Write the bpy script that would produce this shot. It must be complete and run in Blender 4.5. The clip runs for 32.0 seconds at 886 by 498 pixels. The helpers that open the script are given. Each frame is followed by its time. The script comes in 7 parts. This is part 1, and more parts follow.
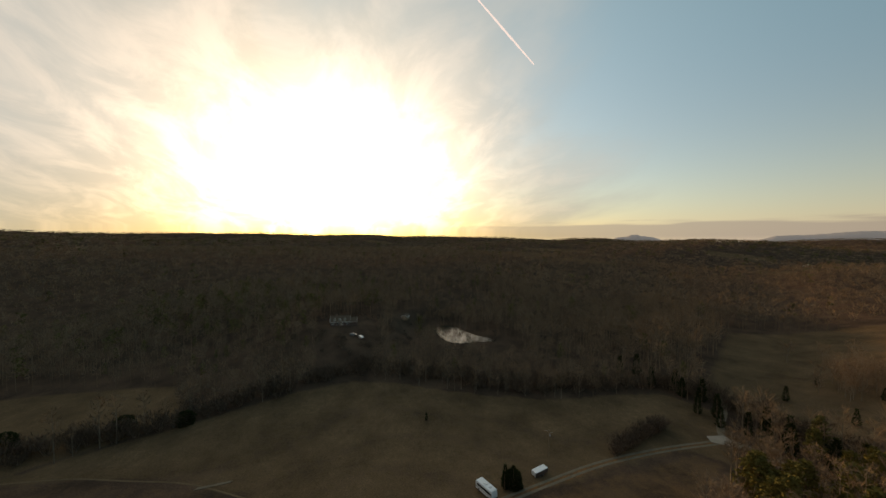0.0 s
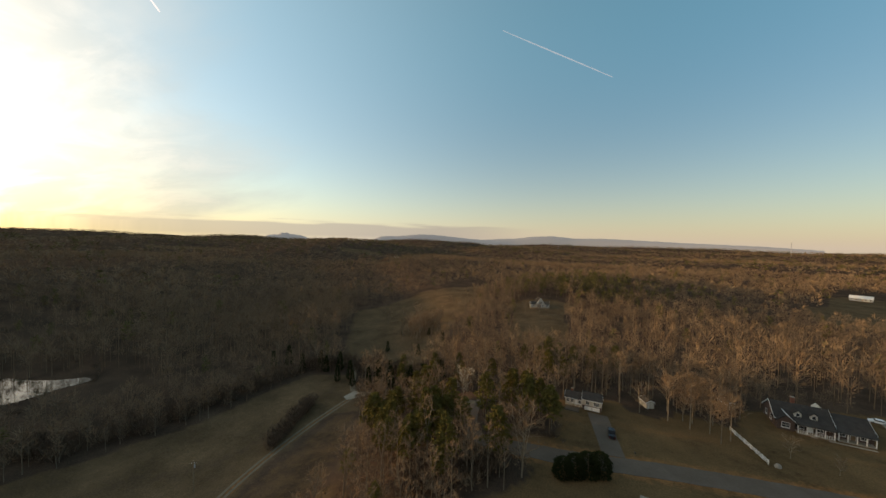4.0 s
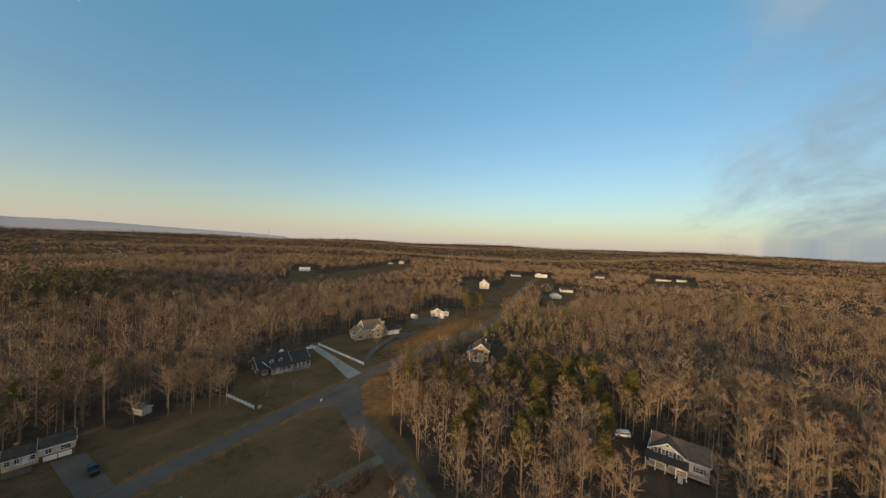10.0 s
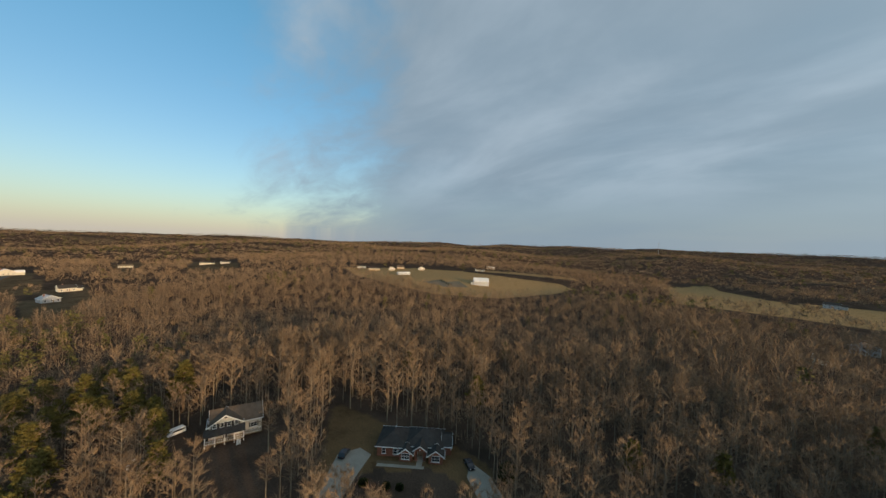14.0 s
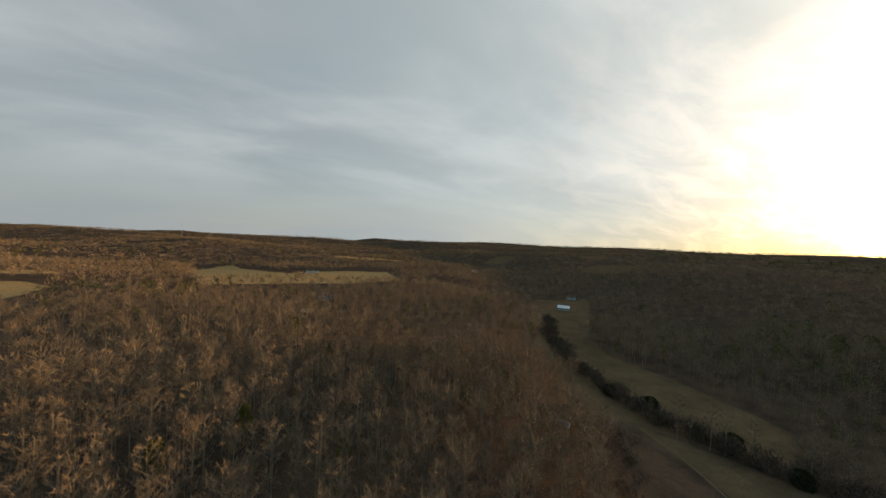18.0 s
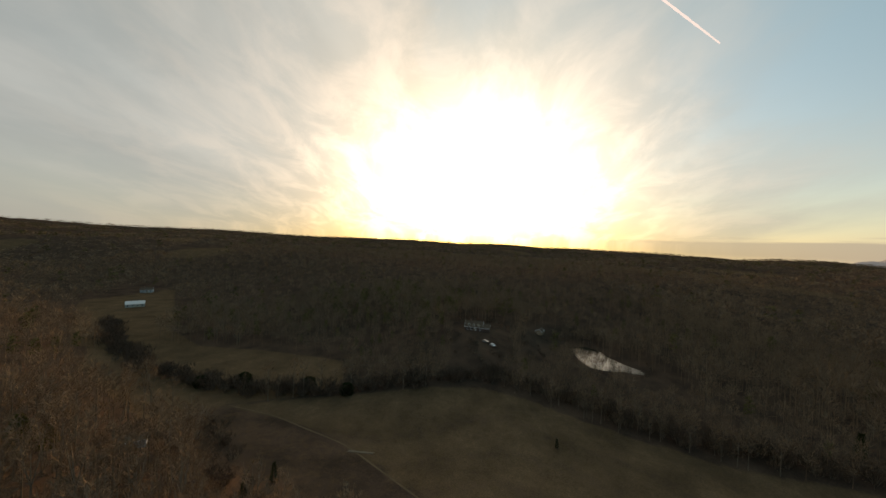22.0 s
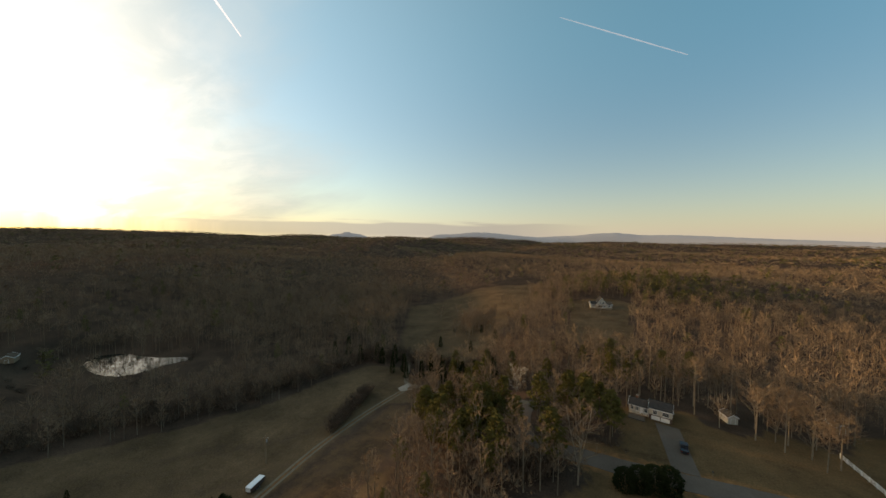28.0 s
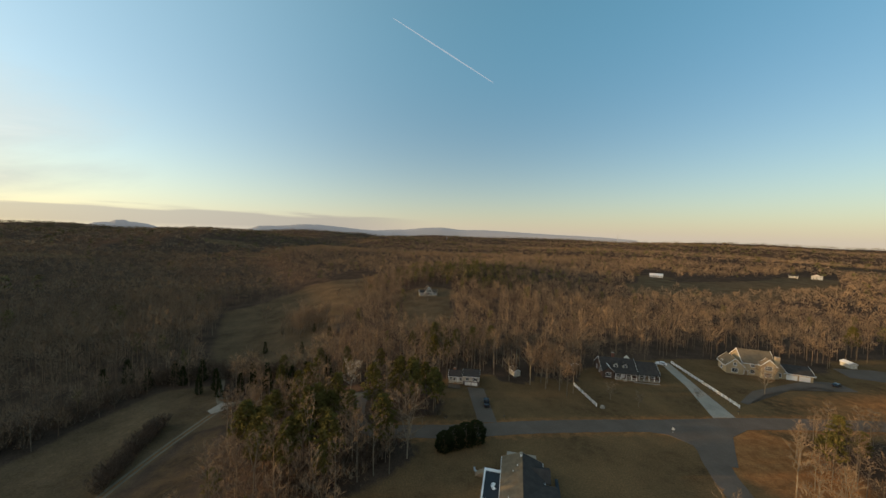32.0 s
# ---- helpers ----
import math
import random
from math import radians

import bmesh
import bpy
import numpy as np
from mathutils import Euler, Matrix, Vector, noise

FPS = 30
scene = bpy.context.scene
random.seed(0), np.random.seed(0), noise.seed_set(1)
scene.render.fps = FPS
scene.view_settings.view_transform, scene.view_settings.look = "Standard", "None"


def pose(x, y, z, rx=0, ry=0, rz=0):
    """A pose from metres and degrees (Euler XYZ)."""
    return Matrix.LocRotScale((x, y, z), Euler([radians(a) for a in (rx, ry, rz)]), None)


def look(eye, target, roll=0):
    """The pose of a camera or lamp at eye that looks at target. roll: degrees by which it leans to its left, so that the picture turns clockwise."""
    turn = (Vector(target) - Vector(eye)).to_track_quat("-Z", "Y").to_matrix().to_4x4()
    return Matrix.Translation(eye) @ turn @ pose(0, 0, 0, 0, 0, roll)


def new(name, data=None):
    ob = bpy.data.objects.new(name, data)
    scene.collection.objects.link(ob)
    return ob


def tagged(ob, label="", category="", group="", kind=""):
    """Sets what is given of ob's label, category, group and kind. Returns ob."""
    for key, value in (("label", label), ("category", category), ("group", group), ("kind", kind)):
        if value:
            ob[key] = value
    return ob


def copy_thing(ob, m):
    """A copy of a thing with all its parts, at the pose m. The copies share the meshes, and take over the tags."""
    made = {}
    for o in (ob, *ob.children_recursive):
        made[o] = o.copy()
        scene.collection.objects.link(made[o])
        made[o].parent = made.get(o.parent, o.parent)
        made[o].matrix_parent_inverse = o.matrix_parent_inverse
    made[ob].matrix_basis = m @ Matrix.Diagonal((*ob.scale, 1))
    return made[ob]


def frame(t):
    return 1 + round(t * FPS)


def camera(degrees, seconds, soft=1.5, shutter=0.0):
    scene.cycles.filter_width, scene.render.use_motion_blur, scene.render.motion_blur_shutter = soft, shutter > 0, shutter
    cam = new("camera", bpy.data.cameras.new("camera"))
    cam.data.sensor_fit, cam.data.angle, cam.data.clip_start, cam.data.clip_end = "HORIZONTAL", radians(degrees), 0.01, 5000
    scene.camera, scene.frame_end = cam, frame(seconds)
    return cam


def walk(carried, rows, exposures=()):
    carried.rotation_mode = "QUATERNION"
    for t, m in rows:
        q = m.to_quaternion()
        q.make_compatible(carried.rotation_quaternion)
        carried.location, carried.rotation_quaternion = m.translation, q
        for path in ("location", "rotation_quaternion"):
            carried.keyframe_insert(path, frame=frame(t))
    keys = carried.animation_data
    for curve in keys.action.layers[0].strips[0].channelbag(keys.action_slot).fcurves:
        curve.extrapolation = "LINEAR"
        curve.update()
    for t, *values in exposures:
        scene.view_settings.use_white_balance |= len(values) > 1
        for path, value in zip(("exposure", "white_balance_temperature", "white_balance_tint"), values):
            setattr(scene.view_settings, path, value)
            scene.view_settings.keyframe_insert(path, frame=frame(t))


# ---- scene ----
# A drone turns once and a third, 62 m over a village road at sunset. x east, y north, the sun in the west.
cam = camera(107.0, 32.0, 1.5)


def head(h, tilt, roll, x, y, z):
    """Camera pose from compass heading, tilt and roll in degrees."""
    a, b = radians(h), radians(tilt)
    e = Vector((x, y, z))
    return look(e, e + Vector((math.sin(a) * math.cos(b), math.cos(a) * math.cos(b), math.sin(b))), roll)


PATH = [
    (0.0, 289.59, -1.75, 0.14, -0.00, 0.00, 62.40),
    (0.5, 296.04, -1.85, 0.33, 0.01, -0.05, 62.32),
    (1.0, 303.80, -1.81, 0.67, 0.05, -0.12, 62.26),
    (1.5, 310.51, -1.77, 0.79, 0.18, -0.27, 62.24),
    (2.0, 317.40, -1.72, 0.83, 0.39, -0.53, 62.28),
    (2.5, 323.81, -1.69, 0.93, 0.59, -0.82, 62.36),
    (3.0, 331.84, -1.59, 1.12, 0.66, -1.09, 62.44),
    (3.5, 339.22, -1.47, 1.19, 0.61, -1.40, 62.54),
    (5.5, 363.21, -1.60, 1.45, 0.36, -2.47, 62.98),
    (6.0, 369.54, -1.59, 1.66, 0.39, -2.76, 63.15),
    (6.5, 375.81, -1.69, 1.91, 0.45, -2.99, 63.38),
    (7.0, 381.17, -1.71, 2.02, 0.56, -3.21, 63.62),
    (7.5, 385.61, -1.67, 2.13, 0.61, -3.46, 63.88),
    (8.0, 390.76, -1.62, 2.16, 0.53, -3.78, 64.10),
    (8.5, 397.49, -1.68, 2.19, 0.35, -4.25, 64.27),
    (9.0, 404.37, -1.71, 2.18, 0.12, -4.64, 64.32),
    (9.5, 411.71, -1.66, 2.19, -0.13, -4.78, 64.31),
    (10.0, 420.39, -1.39, 2.36, -0.33, -4.63, 64.26),
    (10.5, 428.66, -1.32, 2.41, -0.47, -4.25, 64.21),
    (11.0, 436.57, -1.35, 2.44, -0.66, -3.80, 64.17),
    (11.5, 446.18, -1.18, 2.59, -0.99, -3.33, 64.09),
    (12.0, 456.13, -0.94, 2.80, -1.38, -2.98, 64.00),
    (12.5, 466.80, -0.84, 2.86, -1.69, -2.64, 63.84),
    (13.0, 477.49, -0.49, 3.05, -1.92, -2.30, 63.66),
    (13.5, 483.70, -0.74, 2.82, -2.03, -1.92, 63.47),
    (15.5, 515.37, -1.01, 2.37, -2.13, -0.62, 62.88),
    (16.0, 523.59, -0.97, 2.71, -2.26, -0.60, 62.79),
    (16.5, 534.01, -0.77, 2.63, -2.46, -0.56, 62.69),
    (17.0, 543.83, -0.62, 2.61, -2.65, -0.51, 62.57),
    (17.5, 553.14, -0.58, 2.54, -2.79, -0.44, 62.45),
    (18.0, 562.23, -0.54, 2.44, -2.83, -0.39, 62.35),
    (18.5, 568.77, -0.58, 2.41, -2.79, -0.34, 62.26),
    (19.0, 574.80, -0.67, 2.34, -2.69, -0.25, 62.18),
    (19.5, 581.82, -0.64, 2.33, -2.57, -0.04, 62.11),
    (20.0, 589.03, -0.72, 2.31, -2.48, 0.22, 62.05),
    (20.5, 596.08, -0.75, 2.17, -2.38, 0.49, 61.98),
    (21.0, 604.67, -0.80, 2.15, -2.25, 0.73, 61.91),
    (21.5, 614.33, -0.70, 2.29, -2.04, 1.05, 61.80),
    (22.0, 625.75, -0.54, 2.58, -1.74, 1.40, 61.71),
    (22.5, 636.07, -0.41, 2.39, -1.31, 1.62, 61.63),
    (23.0, 643.53, -0.42, 2.23, -0.90, 1.72, 61.52),
    (23.5, 651.32, -0.69, 2.06, -0.65, 1.64, 61.40),
    (24.0, 656.15, -0.86, 1.74, -0.56, 1.52, 61.31),
    (24.5, 660.91, -1.11, 1.58, -0.52, 1.31, 61.27),
    (25.0, 668.50, -1.16, 1.39, -0.38, 0.91, 61.32),
    (25.5, 678.72, -1.25, 1.60, -0.12, 0.39, 61.42),
    (26.0, 688.96, -1.20, 1.71, 0.12, -0.01, 61.50),
    (26.5, 689.61, -1.46, 1.35, 0.43, -0.20, 61.54),
    (28.5, 697.93, -2.22, 0.53, 1.81, -0.61, 61.62),
    (29.0, 698.76, -2.43, 0.42, 2.05, -0.78, 61.70),
    (29.5, 701.07, -2.58, 0.43, 2.18, -0.91, 61.79),
    (30.0, 703.47, -2.68, 0.40, 2.29, -1.00, 61.91),
    (30.5, 707.94, -2.86, 0.50, 2.35, -1.07, 62.04),
    (31.0, 706.54, -2.92, 0.57, 2.44, -1.18, 62.15),
    (31.5, 712.09, -2.83, 0.93, 2.54, -1.38, 62.30),
    (32.0, 724.35, -2.68, 1.47, 2.63, -1.64, 62.45),
]
EXPOSURE = [(0, -0.40, 8500, 25), (3.5, -0.05, 7800, 22), (6, 0.04, 7250, 19), (9, -0.03, 6800, 18), (13.5, -0.12, 6400, 17), (16.5, 0.08, 7350, 21), (19, -0.02, 8000, 23),
            (21, -0.27, 8400, 24), (23.5, -0.38, 8550, 25), (26.5, -0.06, 7800, 22), (30, 0.0, 7350, 19), (32, 0.0, 7150, 19)]
walk(cam, [(t, head(*r)) for t, *r in PATH], EXPOSURE)

# ---------------------------------------------------------------- sky and sun
SUN_AZ, SUN_EL = 271.0, 6.0
sa, se = radians(SUN_AZ), radians(SUN_EL)
SUN_DIR = Vector((math.sin(sa) * math.cos(se), math.cos(sa) * math.cos(se), math.sin(se)))

GLOW_DIR = Vector((SUN_DIR.x, SUN_DIR.y, 0.13)).normalized()

world = bpy.data.worlds.new("evening_sky")
scene.world = world
world.use_nodes = True
wn, wl = world.node_tree.nodes, world.node_tree.links
wn.clear()


def wmath(op, a, b=None, c=None, clamp=False):
    n = wn.new("ShaderNodeMath")
    n.operation, n.use_clamp = op, clamp
    for i, v in enumerate((a, b, c)):
        if v is None:
            continue
        if isinstance(v, (int, float)):
            n.inputs[i].default_value = v
        else:
            wl.new(v, n.inputs[i])
    return n.outputs[0]


def wvec(op, a, b):
    n = wn.new("ShaderNodeVectorMath")
    n.operation = op
    for i, v in enumerate((a, b)):
        if isinstance(v, (tuple, Vector)):
            n.inputs[i].default_value = v
        else:
            wl.new(v, n.inputs[i])
    return n.outputs["Value"] if op == "DOT_PRODUCT" else n.outputs["Vector"]


def wmix(f, a, b, kind="MIX"):
    n = wn.new("ShaderNodeMix")
    n.data_type, n.blend_type = "RGBA", kind
    for i, v in ((0, f), (6, a), (7, b)):
        if isinstance(v, (int, float)):
            n.inputs[i].default_value = v
        elif isinstance(v, tuple):
            n.inputs[i].default_value = v
        else:
            wl.new(v, n.inputs[i])
    return n.outputs[2]


def wrange(v, a, b, c, d):
    n = wn.new("ShaderNodeMapRange")
    n.interpolation_type = "SMOOTHSTEP"
    wl.new(v, n.inputs[0])
    for i, k in enumerate((a, b, c, d)):
        n.inputs[i + 1].default_value = k
    return n.outputs[0]


sky = wn.new("ShaderNodeTexSky")
sky.sky_type, sky.sun_disc = "NISHITA", False
sky.sun_elevation, sky.sun_rotation = se, sa
sky.altitude, sky.air_density, sky.dust_density, sky.ozone_density = 300, 1.0, 0.6, 2.0
direction = wn.new("ShaderNodeTexCoord").outputs["Generated"]
sep = wn.new("ShaderNodeSeparateXYZ")
wl.new(direction, sep.inputs[0])
up = wmath("MAXIMUM", sep.outputs[2], 0.03)
plane = wn.new("ShaderNodeCombineXYZ")
wl.new(wmath("DIVIDE", sep.outputs[0], wmath("ADD", up, 0.25)), plane.inputs[0])
wl.new(wmath("DIVIDE", sep.outputs[1], wmath("ADD", up, 0.25)), plane.inputs[1])
# thin high cloud over the south and west, drawn out along one wind direction
turn = wn.new("ShaderNodeMapping")
turn.inputs["Rotation"].default_value = (0, 0, radians(-62))
turn.inputs["Scale"].default_value = (0.75, 1.35, 1.0)
wl.new(plane.outputs[0], turn.inputs[0])


def wnoise(scale, detail, rough, warp):
    n = wn.new("ShaderNodeTexNoise")
    n.inputs["Scale"].default_value, n.inputs["Detail"].default_value = scale, detail
    n.inputs["Roughness"].default_value, n.inputs["Distortion"].default_value = rough, warp
    wl.new(turn.outputs[0], n.inputs["Vector"])
    return n.outputs["Fac"]


veil = wnoise(0.45, 4, 0.5, 0.2)
wisp = wnoise(1.1, 6, 0.55, 0.3)
cover_dir = Vector((math.sin(radians(190)), math.cos(radians(190)), 0.0))
feather = wmath("ADD", wmath("MULTIPLY", wmath("SUBTRACT", wisp, 0.5), 0.9), wmath("MULTIPLY", wmath("SUBTRACT", wnoise(3.4, 7, 0.6, 0.8), 0.5), 0.35))
cover = wrange(wmath("ADD", wvec("DOT_PRODUCT", direction, cover_dir), feather), -0.06, 0.34, 0.0, 1.0)
near_sun = wvec("DOT_PRODUCT", direction, GLOW_DIR)
haze = wmath("POWER", wmath("SUBTRACT", 1.0, wmath("ABSOLUTE", sep.outputs[2]), None, True), 9.5)
cover2 = wmath("MAXIMUM", cover, wrange(wmath("MULTIPLY_ADD", wmath("SUBTRACT", wisp, 0.5), 0.7, near_sun), 0.60, 0.93, 0.0, 0.85))
mask = wmath("MULTIPLY", cover2, wrange(veil, 0.30, 0.60, 0.76, 0.97), None, True)
# a flat bank of grey cloud low over the north-west
ridge = wn.new("ShaderNodeMapping")
ridge.inputs["Scale"].default_value = (1.0, 1.0, 14.0)
wl.new(direction, ridge.inputs[0])
bank_noise = wn.new("ShaderNodeTexNoise")
bank_noise.inputs["Scale"].default_value, bank_noise.inputs["Detail"].default_value = 4.0, 5
wl.new(ridge.outputs[0], bank_noise.inputs["Vector"])
bank = bank_noise.outputs["Fac"]
lowband = wmath("MULTIPLY", wrange(sep.outputs[2], -0.01, 0.012, 0.0, 0.80), wrange(wmath("MULTIPLY_ADD", wmath("SUBTRACT", bank, 0.5), 0.05, sep.outputs[2]), 0.036, 0.048, 1.0, 0.0))
lowband = wmath("MULTIPLY", lowband, wrange(wvec("DOT_PRODUCT", direction, (-0.64, 0.766, 0.0)), 0.72, 0.93, 0.0, 1.0))
cirrus = wrange(wnoise(2.8, 8, 0.62, 0.5), 0.38, 0.68, 0.0, 1.0)
# the bright core is wider than it is high
away = wvec("MULTIPLY", wvec("SUBTRACT", direction, GLOW_DIR), (0.72, 0.72, 1.0))
core = wmath("MULTIPLY_ADD", wvec("DOT_PRODUCT", away, away), -0.5, 1.0)
glow_n = wmath("MULTIPLY", wmath("POWER", wmath("MAXIMUM", core, 0.0), 50.0), wmath("MULTIPLY_ADD", cirrus, 0.9, 0.55))
glow_w = wmath("POWER", wmath("MAXIMUM", near_sun, 0.0), 14.0)
glow_v = wmath("POWER", wmath("MAXIMUM", wmath("MULTIPLY_ADD", near_sun, 0.5, 0.5), 0.0), 3.2)
SKY = 0.215
base = wmix(1.0, sky.outputs[0], (SKY * 0.86, SKY * 1.02, SKY * 1.02, 1.0), "MULTIPLY")
base = wmix(wrange(sep.outputs[2], 0.05, 0.55, 0.0, 1.0), base, (0.0, 0.100, 0.135, 1.0), "ADD")
base = wmix(wmath("MULTIPLY", haze, 0.80), base, (0.60, 0.565, 0.50, 1.0))
high = wrange(sep.outputs[2], 0.05, 0.22, 0.0, 1.0)
cloud_lit = wmix(wmath("MULTIPLY", wrange(wisp, 0.36, 0.70, 0.0, 1.0), high), (0.262, 0.362, 0.422, 1.0), (0.40, 0.515, 0.575, 1.0))
cloud_col = wmix(glow_w, cloud_lit, (0.95, 0.83, 0.58, 1.0))
streak = wmath("MULTIPLY", wmath("MULTIPLY", cirrus, wmath("POWER", wmath("MAXIMUM", near_sun, 0.0), 5.0)), cover2)
cloud_col = wmix(wmath("MULTIPLY", streak, 0.85), cloud_col, (0.95, 0.92, 0.84, 1.0))
col = wmix(mask, base, cloud_col)
dusk = wmath("MULTIPLY", haze, wmath("POWER", wmath("MAXIMUM", near_sun, 0.0), 7.0))
col = wmix(wmath("MULTIPLY", dusk, 0.75), col, (1.05, 0.78, 0.36, 1.0))
col = wmix(lowband, col, (0.335, 0.330, 0.30, 1.0))
glow_rgb = wn.new("ShaderNodeCombineColor")
for i, (kn, kw, kv) in enumerate(((4.8, 0.50, 0.31), (4.3, 0.43, 0.37), (3.3, 0.27, 0.35))):
    wl.new(wmath("ADD", wmath("MULTIPLY", glow_n, kn), wmath("MULTIPLY_ADD", glow_w, kw, wmath("MULTIPLY", glow_v, kv))), glow_rgb.inputs[i])
total = wmix(1.0, col, glow_rgb.outputs[0], "ADD")
amber = wmath("MULTIPLY", wmath("POWER", haze, 1.4), wmath("POWER", wmath("MAXIMUM", near_sun, 0.0), 4.0))
total = wmix(amber, total, (1.0, 0.81, 0.28, 1.0), "MULTIPLY")
bg = wn.new("ShaderNodeBackground")
wl.new(total, bg.inputs[0])
bg.inputs[1].default_value = 1.0
wo = wn.new("ShaderNodeOutputWorld")
wl.new(bg.outputs[0], wo.inputs[0])

sun = new("sun", bpy.data.lights.new("sun", "SUN"))
sun.data.energy, sun.data.angle, sun.data.color = 4.6, radians(0.6), (1.0, 0.69, 0.335)
sun.matrix_world = look((0, 0, 900), tuple(Vector((0, 0, 900)) - SUN_DIR))


# ---------------------------------------------------------------- materials
def node_mat(name):
    m = bpy.data.materials.new(name)
    m.use_nodes = True
    t = m.node_tree
    return m, t.nodes, t.links, t.nodes["Principled BSDF"]


def surface(name, a, b, scale=1.0, rough=0.8, bump=0.0, fine=9.0, metal=0.0, by_object=0.0, spec=0.3, island=0.0, tone=0.0):
    """Two colours mixed by noise at two scales (metres), with a little relief."""
    m, n, l, p = node_mat(name)
    co = n.new("ShaderNodeTexCoord")
    n1, n2 = n.new("ShaderNodeTexNoise"), n.new("ShaderNodeTexNoise")
    for k, s in ((n1, 1.0 / scale), (n2, fine / scale)):
        k.inputs["Scale"].default_value, k.inputs["Detail"].default_value = s, 5
        l.new(co.outputs["Object"], k.inputs["Vector"])
    add = n.new("ShaderNodeMath")
    add.operation = "MULTIPLY_ADD"
    l.new(n2.outputs["Fac"], add.inputs[0])
    add.inputs[1].default_value = 0.6
    l.new(n1.outputs["Fac"], add.inputs[2])
    fac = add.outputs[0]
    if by_object or island:
        src = n.new("ShaderNodeObjectInfo").outputs["Random"] if by_object else n.new("ShaderNodeNewGeometry").outputs["Random Per Island"]
        k = n.new("ShaderNodeMath")
        k.operation = "MULTIPLY_ADD"
        l.new(src, k.inputs[0])
        k.inputs[1].default_value = by_object or island
        l.new(fac, k.inputs[2])
        fac = k.outputs[0]
    if tone:
        at = n.new("ShaderNodeAttribute")
        at.attribute_name = "tone"
        k = n.new("ShaderNodeMath")
        k.operation = "MULTIPLY_ADD"
        l.new(at.outputs["Fac"], k.inputs[0])
        k.inputs[1].default_value = tone
        l.new(fac, k.inputs[2])
        fac = k.outputs[0]
    r = n.new("ShaderNodeValToRGB")
    hi = 1.15 + (by_object or island) + tone
    mr = n.new("ShaderNodeMapRange")
    l.new(fac, mr.inputs[0])
    mr.inputs[1].default_value, mr.inputs[2].default_value = 0.45, hi
    l.new(mr.outputs[0], r.inputs[0])
    r.color_ramp.elements[0].color, r.color_ramp.elements[1].color = (*a, 1), (*b, 1)
    l.new(r.outputs[0], p.inputs["Base Color"])
    p.inputs["Roughness"].default_value, p.inputs["Metallic"].default_value = rough, metal
    p.inputs["Specular IOR Level"].default_value = spec
    if bump:
        bp = n.new("ShaderNodeBump")
        bp.inputs["Strength"].default_value, bp.inputs["Distance"].default_value = bump, 0.02
        l.new(n2.outputs["Fac"], bp.inputs["Height"])
        l.new(bp.outputs[0], p.inputs["Normal"])
    return m


